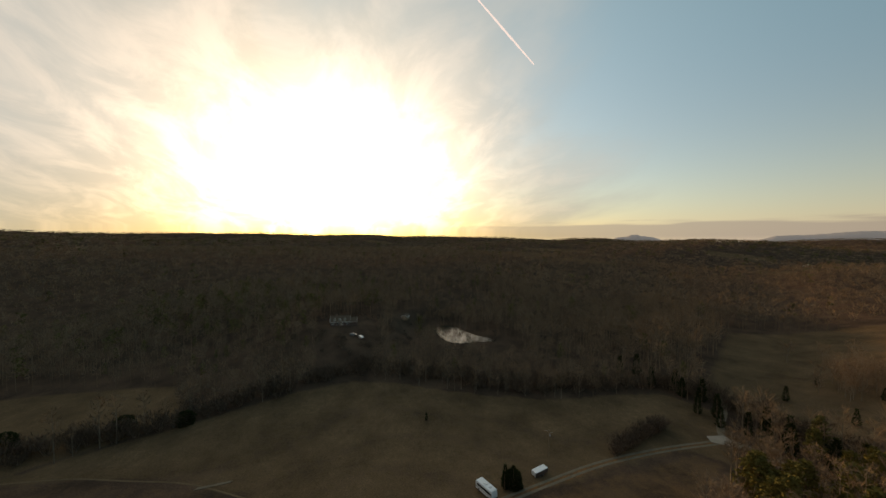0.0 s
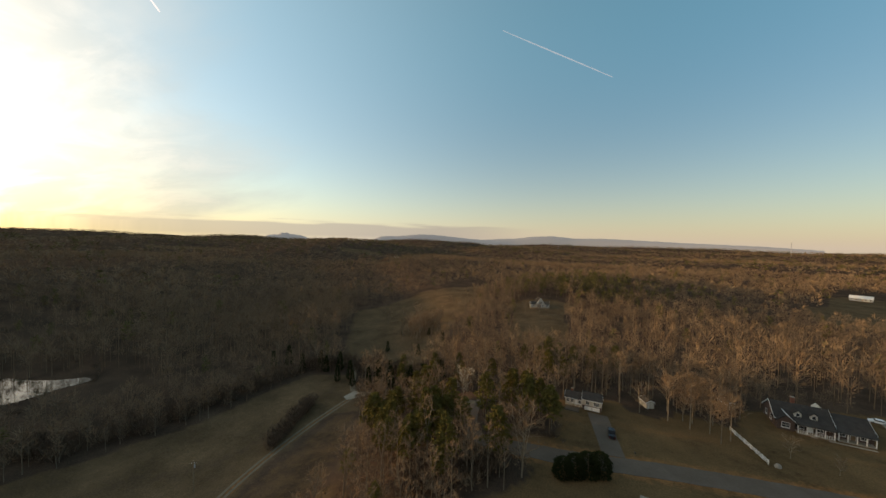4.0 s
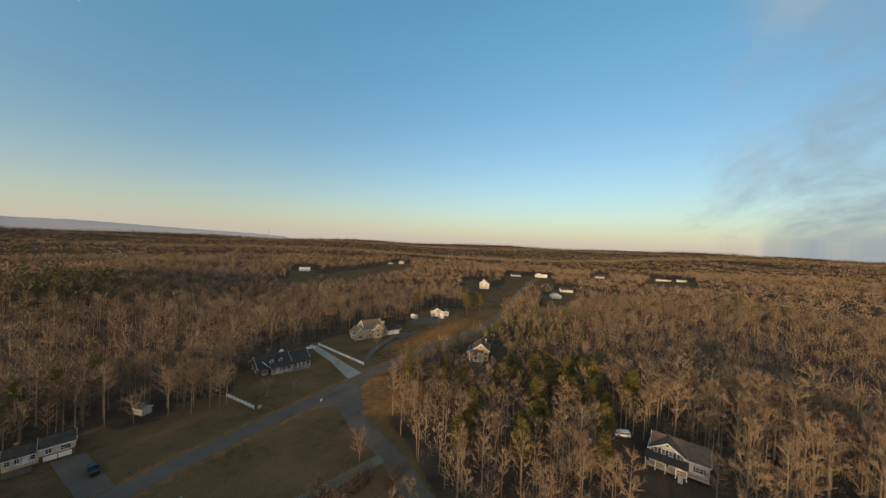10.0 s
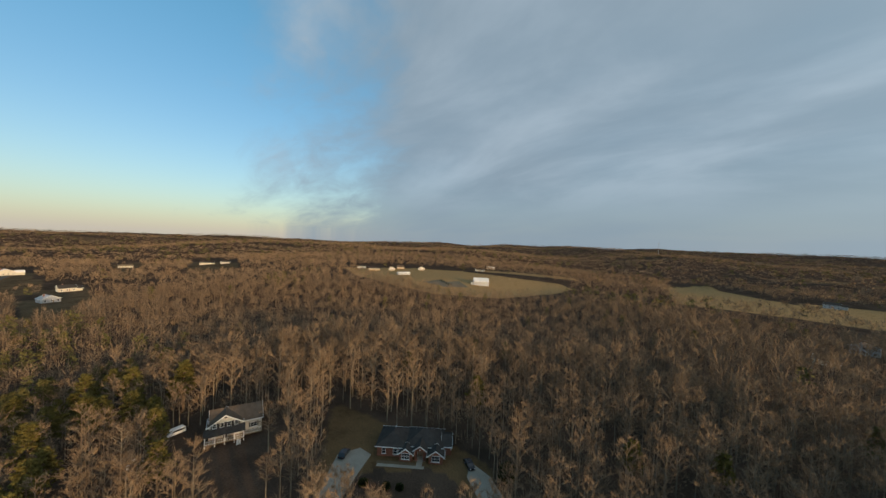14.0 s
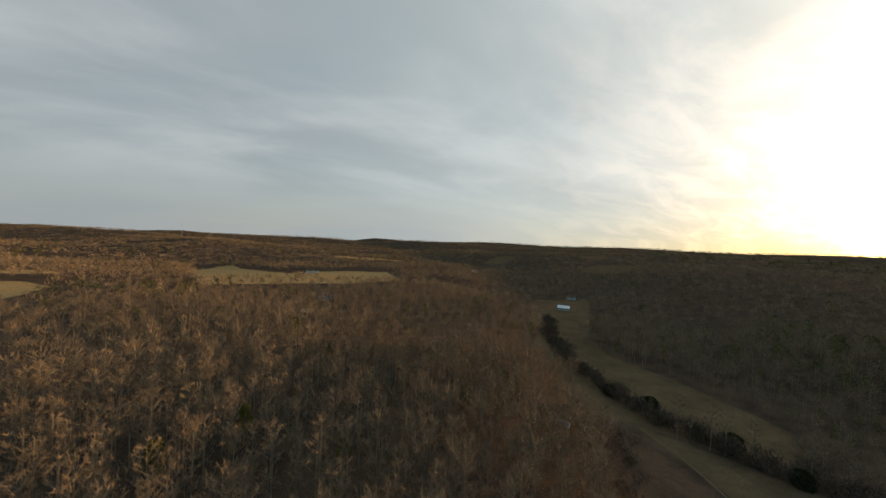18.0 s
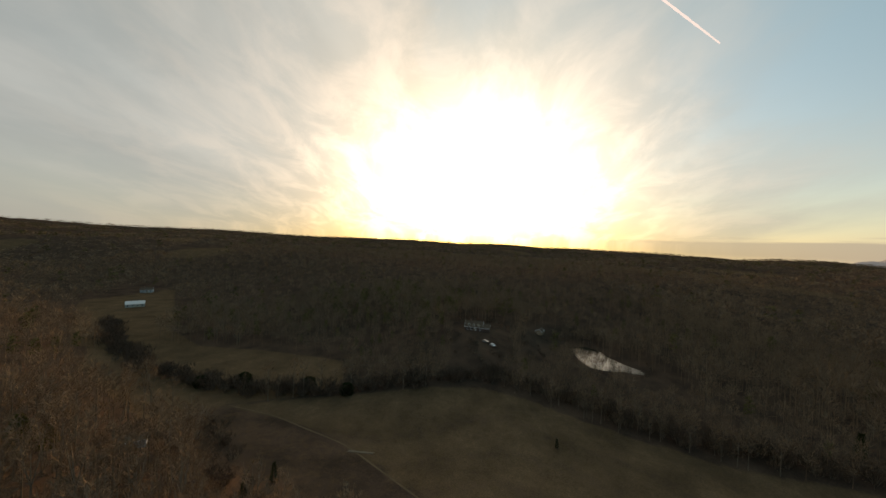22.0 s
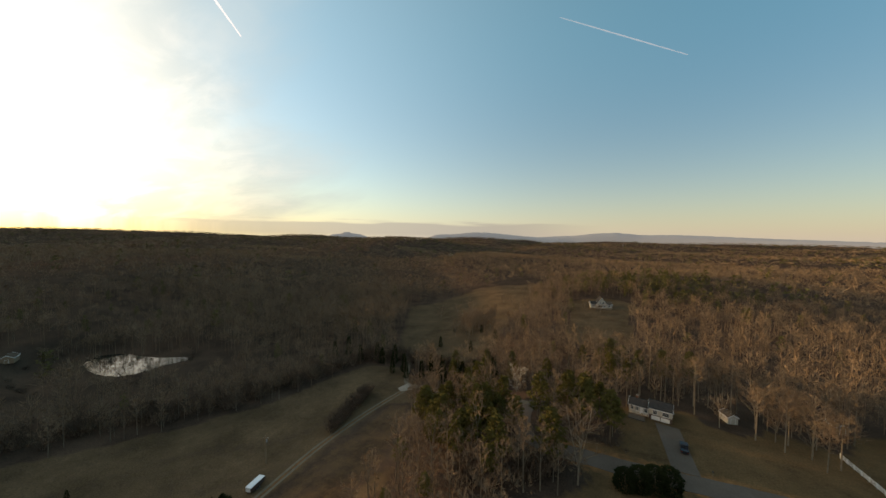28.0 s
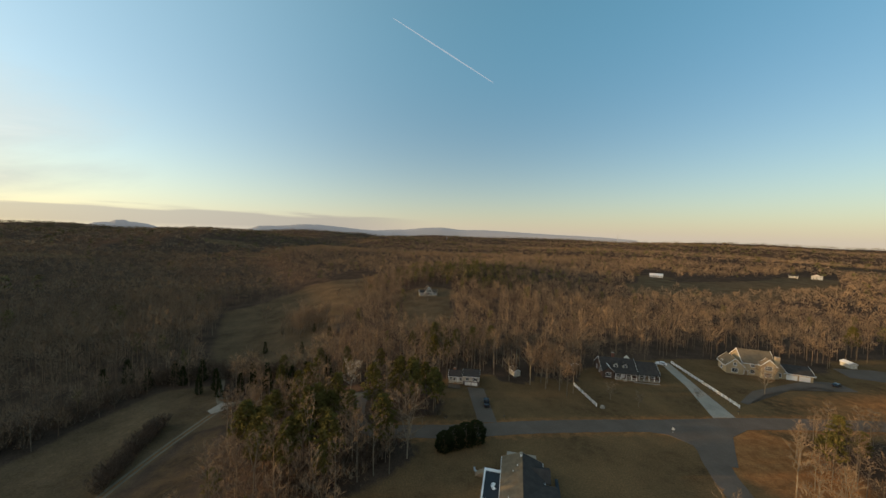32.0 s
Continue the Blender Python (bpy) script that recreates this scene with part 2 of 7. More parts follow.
M = {
    "bark": surface("bark", (0.10, 0.078, 0.056), (0.34, 0.275, 0.20), 1.5, 0.9, by_object=0.4, spec=0.0),
    "pale_bark": surface("pale_bark", (0.30, 0.26, 0.20), (0.55, 0.49, 0.40), 1.0, 0.9, spec=0.0),
    "twig": surface("twig", (0.118, 0.080, 0.054), (0.275, 0.190, 0.120), 6.0, 0.9, by_object=0.5, spec=0.0),
    "twig_far": surface("twig_far", (0.125, 0.088, 0.060), (0.280, 0.196, 0.124), 70.0, 0.9, island=0.25, tone=0.7, spec=0.0),
    "pine_bark": surface("pine_bark", (0.11, 0.08, 0.055), (0.22, 0.15, 0.10), 1.2, 0.9, by_object=0.3, spec=0.0),
    "needle": surface("needle", (0.062, 0.056, 0.018), (0.150, 0.124, 0.038), 3.0, 0.8, by_object=0.4, spec=0.0),
    "needle_far": surface("needle_far", (0.070, 0.066, 0.028), (0.150, 0.130, 0.050), 40.0, 0.8, island=0.25, tone=0.6, spec=0.0),
    "cedar": surface("cedar", (0.018, 0.024, 0.010), (0.044, 0.048, 0.018), 2.0, 0.85, by_object=0.3, spec=0.0),
    "brush": surface("brush", (0.070, 0.050, 0.037), (0.145, 0.100, 0.072), 5.0, 0.9, by_object=0.5, spec=0.0),
    "asphalt": surface("asphalt", (0.098, 0.074, 0.057), (0.152, 0.117, 0.092), 7.0, 0.9, 0.2, 12, spec=0.05),
    "concrete": surface("concrete", (0.23, 0.195, 0.155), (0.37, 0.32, 0.26), 4.0, 0.9, 0.2, spec=0.05),
    "gravel": surface("gravel", (0.12, 0.098, 0.070), (0.21, 0.172, 0.125), 3.0, 0.95, 0.4, spec=0.0),
    "dirt": surface("dirt", (0.10, 0.070, 0.042), (0.19, 0.135, 0.083), 4.0, 0.95, 0.3, spec=0.0),
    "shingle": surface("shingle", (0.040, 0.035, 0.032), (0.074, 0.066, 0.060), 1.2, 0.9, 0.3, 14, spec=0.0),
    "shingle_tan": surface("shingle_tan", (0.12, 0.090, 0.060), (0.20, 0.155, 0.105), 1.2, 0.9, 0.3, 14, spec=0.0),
    "shingle_brown": surface("shingle_brown", (0.085, 0.062, 0.045), (0.16, 0.12, 0.09), 1.2, 0.9, 0.3, 14, spec=0.0),
    "siding": surface("siding", (0.43, 0.395, 0.325), (0.56, 0.515, 0.43), 3.0, 0.6, 0.1),
    "siding_tan": surface("siding_tan", (0.32, 0.24, 0.145), (0.45, 0.35, 0.22), 3.0, 0.65, 0.1),
    "siding_grey": surface("siding_grey", (0.30, 0.31, 0.32), (0.44, 0.45, 0.46), 3.0, 0.65, 0.1),
    "log": surface("log", (0.34, 0.20, 0.085), (0.52, 0.33, 0.16), 1.5, 0.7, 0.2),
    "brick": surface("brick", (0.15, 0.055, 0.035), (0.26, 0.11, 0.07), 0.7, 0.85, 0.3, 14),
    "brick_dark": surface("brick_dark", (0.075, 0.050, 0.040), (0.14, 0.09, 0.07), 0.7, 0.85, 0.3, 14),
    "trim": surface("trim", (0.70, 0.70, 0.68), (0.82, 0.82, 0.80), 2.0, 0.5),
    "wood": surface("wood", (0.19, 0.13, 0.08), (0.34, 0.24, 0.15), 1.0, 0.8, 0.2),
    "metal_roof": surface("metal_roof", (0.62, 0.60, 0.56), (0.78, 0.75, 0.70), 6.0, 0.6),
    "dark": surface("dark", (0.012, 0.012, 0.014), (0.03, 0.03, 0.034), 2.0, 0.5),
    "rubber": surface("rubber", (0.015, 0.015, 0.016), (0.03, 0.03, 0.03), 1.0, 0.8),
    "paint_white": surface("paint_white", (0.72, 0.72, 0.71), (0.84, 0.84, 0.82), 2.0, 0.25, spec=0.5),
    "paint_dark": surface("paint_dark", (0.015, 0.016, 0.02), (0.035, 0.036, 0.042), 2.0, 0.2, spec=0.5),
    "paint_red": surface("paint_red", (0.22, 0.03, 0.02), (0.3, 0.05, 0.03), 2.0, 0.25, spec=0.5),
    "paint_silver": surface("paint_silver", (0.36, 0.37, 0.38), (0.5, 0.5, 0.5), 2.0, 0.25, metal=0.5),
    "stone": surface("stone", (0.20, 0.18, 0.15), (0.36, 0.32, 0.27), 0.8, 0.9, 0.4),
}


def glass_mat():
    m, n, l, p = node_mat("window_glass")
    p.inputs["Base Color"].default_value = (0.03, 0.035, 0.04, 1)
    p.inputs["Roughness"].default_value = 0.06
    p.inputs["Specular IOR Level"].default_value = 0.8
    return m


def water_mat():
    m, n, l, p = node_mat("pond_water")
    p.inputs["Base Color"].default_value = (0.02, 0.022, 0.016, 1)
    p.inputs["Roughness"].default_value = 0.05
    p.inputs["Specular IOR Level"].default_value = 0.8
    k = n.new("ShaderNodeTexNoise")
    k.inputs["Scale"].default_value = 0.8
    co = n.new("ShaderNodeTexCoord")
    l.new(co.outputs["Object"], k.inputs["Vector"])
    bp = n.new("ShaderNodeBump")
    bp.inputs["Strength"].default_value, bp.inputs["Distance"].default_value = 0.12, 0.05
    l.new(k.outputs["Fac"], bp.inputs["Height"])
    l.new(bp.outputs[0], p.inputs["Normal"])
    return m


def ground_mat():
    """Leaf litter, lawn, hay field and bare earth, laid by the land-use layers of the ground sheet."""
    m, n, l, p = node_mat("ground_cover")
    co = n.new("ShaderNodeTexCoord").outputs["Object"]

    def tex(scale, detail=6, rough=0.6):
        k = n.new("ShaderNodeTexNoise")
        k.inputs["Scale"].default_value, k.inputs["Detail"].default_value, k.inputs["Roughness"].default_value = scale, detail, rough
        l.new(co, k.inputs["Vector"])
        return k.outputs["Fac"]

    def two(fac, a, b, lo=0.35, hi=0.65):
        r = n.new("ShaderNodeValToRGB")
        l.new(fac, r.inputs[0])
        e = r.color_ramp.elements
        e[0].position, e[1].position = lo, hi
        e[0].color, e[1].color = (*a, 1), (*b, 1)
        return r.outputs[0]

    def mix(f, a, b, kind="MIX"):
        k = n.new("ShaderNodeMix")
        k.data_type, k.blend_type = "RGBA", kind
        for i, v in ((0, f), (6, a), (7, b)):
            if isinstance(v, (int, float)):
                k.inputs[i].default_value = v
            elif isinstance(v, tuple):
                k.inputs[i].default_value = v
            else:
                l.new(v, k.inputs[i])
        return k.outputs[2]

    at = n.new("ShaderNodeAttribute")
    at.attribute_name = "land"
    lay = n.new("ShaderNodeSeparateColor")
    l.new(at.outputs["Color"], lay.inputs[0])
    big, mid, small, tiny = tex(0.012), tex(0.06), tex(0.35), tex(2.2, 8, 0.7)
    litter = two(mid, (0.060, 0.042, 0.032), (0.115, 0.076, 0.054))
    lawn = two(mid, (0.088, 0.056, 0.031), (0.190, 0.113, 0.056), 0.36, 0.64)
    lawn = mix(two(small, (0, 0, 0), (0.6, 0.6, 0.6)), lawn, (0.180, 0.112, 0.055, 1))
    hay = two(mid, (0.100, 0.068, 0.043), (0.185, 0.122, 0.074))
    hay = mix(two(small, (0, 0, 0), (0.5, 0.5, 0.5)), hay, (0.10, 0.069, 0.035, 1))
    earth = two(small, (0.25, 0.104, 0.040), (0.37, 0.168, 0.068))

    def edge(v):
        k = n.new("ShaderNodeMath")
        k.operation = "MULTIPLY_ADD"
        l.new(small, k.inputs[0])
        k.inputs[1].default_value = 0.5
        l.new(v, k.inputs[2])
        r = n.new("ShaderNodeMapRange")
        l.new(k.outputs[0], r.inputs[0])
        r.inputs[1].default_value, r.inputs[2].default_value = 0.58, 0.92
        return r.outputs[0]

    c = mix(edge(lay.outputs[0]), litter, lawn)
    c = mix(edge(lay.outputs[1]), c, hay)
    # dry golden grass, made paler still for the low sun on these fields
    sunlit_straw = two(small, (0.285, 0.175, 0.080), (0.45, 0.285, 0.135))
    c = mix(edge(at.outputs["Alpha"]), c, sunlit_straw)
    c = mix(edge(lay.outputs[2]), c, earth)
    c = mix(0.55, c, two(tiny, (0.35, 0.35, 0.35), (1.25, 1.2, 1.1)), "MULTIPLY")
    l.new(c, p.inputs["Base Color"])
    p.inputs["Roughness"].default_value = 1.0
    p.inputs["Specular IOR Level"].default_value = 0.0
    bp = n.new("ShaderNodeBump")
    bp.inputs["Strength"].default_value, bp.inputs["Distance"].default_value = 0.6, 0.25
    l.new(tiny, bp.inputs["Height"])
    l.new(bp.outputs[0], p.inputs["Normal"])
    return m


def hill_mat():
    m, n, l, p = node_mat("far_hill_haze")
    # distance haze put in as a pale base colour and a faint glow
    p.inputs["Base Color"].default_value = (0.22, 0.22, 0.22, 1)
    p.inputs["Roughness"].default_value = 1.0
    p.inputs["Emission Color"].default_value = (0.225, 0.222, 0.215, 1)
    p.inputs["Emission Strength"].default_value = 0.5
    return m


M["glass"], M["water"], M["ground"], M["hill"] = glass_mat(), water_mat(), ground_mat(), hill_mat()

# ---------------------------------------------------------------- lie of the land


def smooth(a, b, x):
    t = np.clip((x - a) / (b - a), 0, 1)
    return t * t * (3 - 2 * t)


PLAN = 1.3  # metres to one unit of the site plan


def site(points):
    """Plan points in metres."""
    return [tuple(PLAN * v for v in q) for q in points]


def height(x, y):
    """Ground height: a flat ridge with the road, a creek valley to the west, higher woods beyond."""
    x, y = np.asarray(x, float) / PLAN, np.asarray(y, float) / PLAN
    creek = np.interp(y, [-700, -260, -75, 0, 110, 260, 600], [-420, -250, -140, -125, -90, -150, -330])
    d = x - creek
    z = np.where(d > 0, -11 * (1 - smooth(25, 105, d)), -11 + 30 * smooth(30, 300, -d))
    z = z + 9 * smooth(140, 300, x) * smooth(60, -150, y)
    z = z + 11 * np.exp(-((x + 186) / 50) ** 2 - ((y - 2) / 45) ** 2)
    z = z + 13 * np.exp(-((x - 70) / 90) ** 2 - ((y - 320) / 80) ** 2)
    pond = smooth(1.8, 1.15, np.hypot((x + 185) / 23, (y - 69) / 20))
    z = z * (1 - pond) - 9.6 * pond
    r = np.hypot(x, y) + 1e-6
    south_west = smooth(-0.5, 0.9, (-0.6 * x - 0.8 * y) / r)
    rise = 14 + 67 * south_west
    z = z + rise * smooth(600, 4700, r)
    roll = 13 * np.sin(x / 310 + 1.3) * np.sin(y / 270 + 0.4) + 8 * np.sin(x / 140 + y / 190)
    return PLAN * (z + roll * smooth(350, 900, r))


def ground_at(x, y):
    return float(height(x, y))


def inside(x, y, poly):
    hit = np.zeros(np.shape(x), bool)
    j = len(poly) - 1
    for i in range(len(poly)):
        (xi, yi), (xj, yj) = poly[i], poly[j]
        if yi != yj:
            hit ^= ((yi > y) != (yj > y)) & (x < (xj - xi) * (y - yi) / (yj - yi) + xi)
        j = i
    return hit


def near_line(x, y, line):
    best = np.full(np.shape(x), 1e9)
    for (ax, ay), (bx, by) in zip(line, line[1:]):
        dx, dy = bx - ax, by - ay
        t = np.clip(((x - ax) * dx + (y - ay) * dy) / (dx * dx + dy * dy), 0, 1)
        best = np.minimum(best, np.hypot(x - ax - t * dx, y - ay - t * dy))
    return best


ROAD = site([(-7, 77), (11, 76), (31, 77), (50, 77), (69, 76.5), (92, 76.5), (122, 74.5), (152, 71), (180, 68.5), (222, 72), (292, 85), (420, 105), (523, 116)])
WEST_DRIVE = site([(-7, 77), (-12, 82), (-14, 92), (-13, 100), (-8, 106), (2, 112)])
SIDE_ROAD = site([(73, 75), (69.5, 67), (65, 58), (61, 47), (57, 38), (52, 29), (46, 16), (38, 0), (30, -18)])
FARM_TRACK = site([(-61, 109), (-64, 87), (-64.5, 66), (-62, 47), (-59, 30), (-58, 15)])
FIELD_TRACK = site([(-58, 15), (-66, 0), (-80, -17), (-91, -31), (-98, -46), (-104, -60), (-108, -78)])
BEND_ROAD = site([(-61, 109), (-55, 111), (-40, 107), (-25, 104), (-14, 100)])
NORTH_TRACK = site([(-61, 109), (-66, 116), (-72, 128), (-80, 140)])
CREEK = site([(-235, -300), (-190, -220), (-155, -176), (-129, -132), (-123, -108), (-119, -92), (-120, -76), (-120, -59), (-125, -44), (-134, -12), (-139, 16), (-132, 35), (-119, 60), (-106, 84), (-101, 105), (-95, 124), (-84, 133), (-64, 131), (-40, 128)])

VALLEY_FIELD = site([(-108, -79), (-117, -58), (-122, -39), (-129, -13), (-131, 10), (-126, 27), (-111, 53), (-98, 78), (-94, 102), (-88, 121), (-72, 125), (-62, 114), (-52, 103), (-43, 78), (-35, 53), (-42, 20), (-50, -20), (-56, -45), (-73, -64), (-95, -84)])
CREEK_STRIP = site([(-125, -44), (-118, -60), (-109, -79), (-92, -82), (-89, -91), (-96, -105), (-112, -140), (-140, -172), (-150, -176), (-128, -128), (-122, -100)])
WEST_FIELD = site([(-197, -190), (-164, -138), (-164, -100), (-159, -72), (-154, -56), (-135, -48), (-125, -44), (-122, -100), (-128, -128), (-150, -176), (-168, -194)])
SOUTH_FIELD = site([(-248, -314), (-322, -303), (-206, -190), (-150, -165), (-138, -180)])
NORTH_FIELD = site([(-134, 238), (-100, 305), (-46, 335), (-32, 300), (-28, 250), (-34, 225), (-40, 205), (-40, 180), (-38, 150), (-46, 128), (-84, 134), (-93, 154)])
VILLAGE = site([(-8, 80), (10, 84), (9, 104), (26, 108), (44, 106), (56, 100), (62, 112), (84, 119), (108, 121), (140, 119), (152, 105), (170, 118), (205, 120), (222, 96), (285, 112), (442, 130), (550, 125), (560, 103), (420, 92), (292, 75), (222, 63), (180, 60), (152, 63), (122, 67), (97, 70), (88, 66), (80, 58), (70, 52), (64, 40), (52, 24), (40, 32), (25, 36), (8, 34), (-8, 44), (-12, 56), (-2, 62), (4, 70)])
BRICK_LAWN = site([(92, -41), (78, -33), (66, -27), (55, -22), (44, -28), (35, -46), (44, -57), (60, -55), (70, -48), (80, -45)])
EAST_CLEARING = site([(215, 325), (380, 360), (540, 415), (560, 390), (440, 300), (290, 240), (195, 238), (178, 258)])
BARN_FIELD = site([(430, -190), (400, -290), (352, -335), (275, -348), (218, -388), (190, -365), (180, -315), (186, -232), (218, -182), (265, -164), (340, -165)])
BACK_FIELD = site([(372, -372), (330, -440), (262, -500), (236, -470), (285, -405), (335, -368)])
LIT_FIELD = site([(177, -655), (146, -748), (20, -560), (14, -400), (95, -385)])
SOUTH_STRIP = site([(14, -400), (-40, -390), (-120, -430), (-130, -570), (-60, -590), (20, -590)])
SOUTH_MEADOW = site([(-146, -425), (-176, -405), (-184, -300), (-166, -272), (-146, -300)])
HILL_FIELD = site([(-60, -900), (-220, -880), (-330, -960), (-180, -1010), (-70, -980)])
POND_LAWN = site([(-177, 53), (-164, 49), (-143, 61), (-133, 87), (-146, 98), (-167, 97), (-193, 87), (-217, 75), (-215, 49), (-191, 45)])
HAY = [VALLEY_FIELD, CREEK_STRIP, WEST_FIELD, SOUTH_FIELD, NORTH_FIELD, EAST_CLEARING, BARN_FIELD, BACK_FIELD, LIT_FIELD, SOUTH_STRIP, SOUTH_MEADOW, HILL_FIELD]
LAWNS = [VILLAGE, BRICK_LAWN, POND_LAWN]
# round clearings about houses in the woods: x, y, radius
GLADES = site([(-187, 8, 16), (-170, 8, 11), (-204, 24, 9), (10, 238, 22), (-76, -78, 10), (-53, -36, 6), (36, 107, 7), (97, -4, 4), (84, -14, 13.5), (74, -12, 9), (64, -13, 6), (55, -13, 5), (46, -38, 10), (52, -33, 8), (376, 160, 20), (-240, -258, 26), (-333, -624, 30), (-210, 48, 10), (130, 50, 12), (120, 46, 9), (322, 55, 16), (333, 132, 20), (372, 55, 16), (523, 118, 26), (505, 150, 22), (600, -48, 22), (590, -72, 22), (640, 40, 20), (-300, -310, 20), (-352, 860, 24), (300, 386, 22), (540, 400, 24)])


def open_land(x, y, pad=0.0):
    """True where no forest grows."""
    o = np.zeros(np.shape(x), bool)
    ragged = smooth(200, 300, np.hypot(x, y))
    wx = x + ragged * (8 * np.sin(y / 23) + 6 * np.sin(x / 11 + y / 31) + 4 * np.sin(x / 5.3 - y / 7.7))
    wy = y + ragged * (8 * np.sin(x / 19 + 2) + 6 * np.sin(y / 13 - x / 37) + 4 * np.sin(x / 6.1 + y / 4.9))
    for poly in HAY + LAWNS:
        o |= inside(wx, wy, poly)
    for gx, gy, gr in GLADES:
        o |= np.hypot(x - gx, y - gy) < gr
        if math.hypot(gx, gy) > 195 and gx > -300:
            o |= near_line(x, y, [(gx * 0.72, gy * 0.72), (gx, gy)]) < gr * 0.7
    far = np.hypot(x, y)
    meadow = np.sin(x / 131 + 0.7) * np.sin(y / 97 + 1.9) + 0.5 * np.sin(x / 61 - y / 83)
    o |= (meadow > 0.90) & (far > 800)
    for line, w in ((ROAD, 7), (SIDE_ROAD, 5), (WEST_DRIVE, 4), (FARM_TRACK, 5), (FIELD_TRACK, 4), (BEND_ROAD, 4), (NORTH_TRACK, 4)):
        o |= near_line(x, y, line) < w
    return o


def mesh_of(name, verts, faces, mat=None, smooth_faces=False):
    """A mesh from vertex and triangle or quad arrays."""
    me = bpy.data.meshes.new(name)
    verts, faces = np.asarray(verts, np.float32), np.asarray(faces, np.int32)
    k = faces.shape[1]
    me.vertices.add(len(verts))
    me.vertices.foreach_set("co", verts.ravel())
    me.loops.add(faces.size)
    me.loops.foreach_set("vertex_index", faces.ravel())
    me.polygons.add(len(faces))
    me.polygons.foreach_set("loop_start", np.arange(0, faces.size, k, dtype=np.int32))
    me.polygons.foreach_set("use_smooth", np.full(len(faces), smooth_faces))
    me.update(calc_edges=True)
    if mat:
        me.materials.append(mat)
    return me


def build_ground():
    rad = np.concatenate([[0.01], np.linspace(2, 390, 190), np.geomspace(393, 4950, 100)])
    n = 480
    a = np.linspace(0, 2 * np.pi, n, endpoint=False)
    X, Y = rad[:, None] * np.sin(a), rad[:, None] * np.cos(a)
    Z = height(X, Y)
    bump = np.where(rad[:, None] > 900, 4.0 * np.sin(X / 23) * np.sin(Y / 29 + X / 61), 0.0) * (~open_land(X, Y))
    V = np.stack([X, Y, Z + bump], -1).reshape(-1, 3)
    i, j = np.meshgrid(np.arange(len(rad) - 1), np.arange(n), indexing="ij")
    q = np.stack([i * n + j, (i + 1) * n + j, (i + 1) * n + (j + 1) % n, i * n + (j + 1) % n], -1).reshape(-1, 4)[:, ::-1]
    me = mesh_of("ground", V, q, M["ground"], True)
    x, y = V[:, 0], V[:, 1]
    lawn, hay, earth = np.zeros(len(V)), np.zeros(len(V)), np.zeros(len(V))
    ring = [(0, 0)] + [(2.6 * math.cos(k * 1.05), 2.6 * math.sin(k * 1.05)) for k in range(6)]

    def soft(poly):
        return sum(inside(x + ax, y + ay, poly).astype(float) for ax, ay in ring) / len(ring)

    for poly in LAWNS:
        lawn = np.maximum(lawn, soft(poly) * (1.0 if poly is not POND_LAWN else 0.25))
    for poly in HAY:
        hay = np.maximum(hay, soft(poly))
    hay[(np.hypot(x, y) > 800) & open_land(x, y)] = 1
    for gx, gy, gr in GLADES:
        near = np.hypot(x - gx, y - gy) < gr
        lawn[near] = 0.30
        if gx > 190 or gy > 280:
            hay[near | (near_line(x, y, [(gx * 0.72, gy * 0.72), (gx, gy)]) < gr * 0.7)] = 1
    valley = inside(x, y, VALLEY_FIELD)
    swath = 0.5 + 0.5 * np.sin(near_line(x, y, CREEK) * 0.30 + 1.6 * np.sin(y / 19) + 0.9 * np.sin(x / 9 + y / 27))
    mown = np.clip((near_line(x, y, CREEK) - 20) / 10, 0, 1)
    hay = np.where(valley, hay * (1 - mown * 0.42 * (1 - swath)), hay)
    plough = soft(site([(-40, 60), (-46, 25), (-58, 20), (-60, 48), (-61, 95), (-52, 98)]))
    rough = soft(site([(-62, 8), (-66, 0), (-80, -17), (-91, -31), (-98, -46), (-104, -60), (-108, -78), (-95, -84), (-73, -64), (-56, -45), (-50, -20), (-54, 0)]))
    plough = np.maximum(plough, 0.8 * rough)
    # north field darkened for the evening shade by thinning its hay
    north = inside(x, y, NORTH_FIELD) * 0.35
    hay = hay * (1 - plough) * (1 - north)
    lawn = np.maximum(lawn, 0.45 * plough)
    # dry fields that get the colour brightened for low sun
    sunlit_straw = np.maximum.reduce([soft(q) for q in (BARN_FIELD, BACK_FIELD, LIT_FIELD, SOUTH_STRIP, HILL_FIELD)]) * 0.9
    # dry verges of the road, tanned for the low sun along it, the bare bank by the junction, wheel ruts beside the farm
    # track
    sunny_verge = np.clip(1 - near_line(x, y, ROAD) / 11, 0, 1) * 0.75
    bank = np.exp(-((x - 106) / 14) ** 2 - ((y - 81) / 14) ** 2) * 2.2
    ruts = np.clip(1 - near_line(x, y, FARM_TRACK) / 6, 0, 1) * 0.5
    # tan patch painted for the sunlight on the lawns before the gabled house
    gable = np.exp(-((x - 201) / 78) ** 2 - ((y - 109) / 14) ** 2) * 0.7
    earth = np.clip(np.maximum.reduce([sunny_verge, bank, ruts, gable]), 0, 1)
    land = me.attributes.new("land", "FLOAT_COLOR", "POINT")
    land.data.foreach_set("color", np.stack([lawn, hay, earth, sunlit_straw], 1).astype(np.float32).ravel())
    return tagged(new("ground", me), "brown winter ground with dry grass, hay fields and leaf litter", "ground", kind="structure")


build_ground()


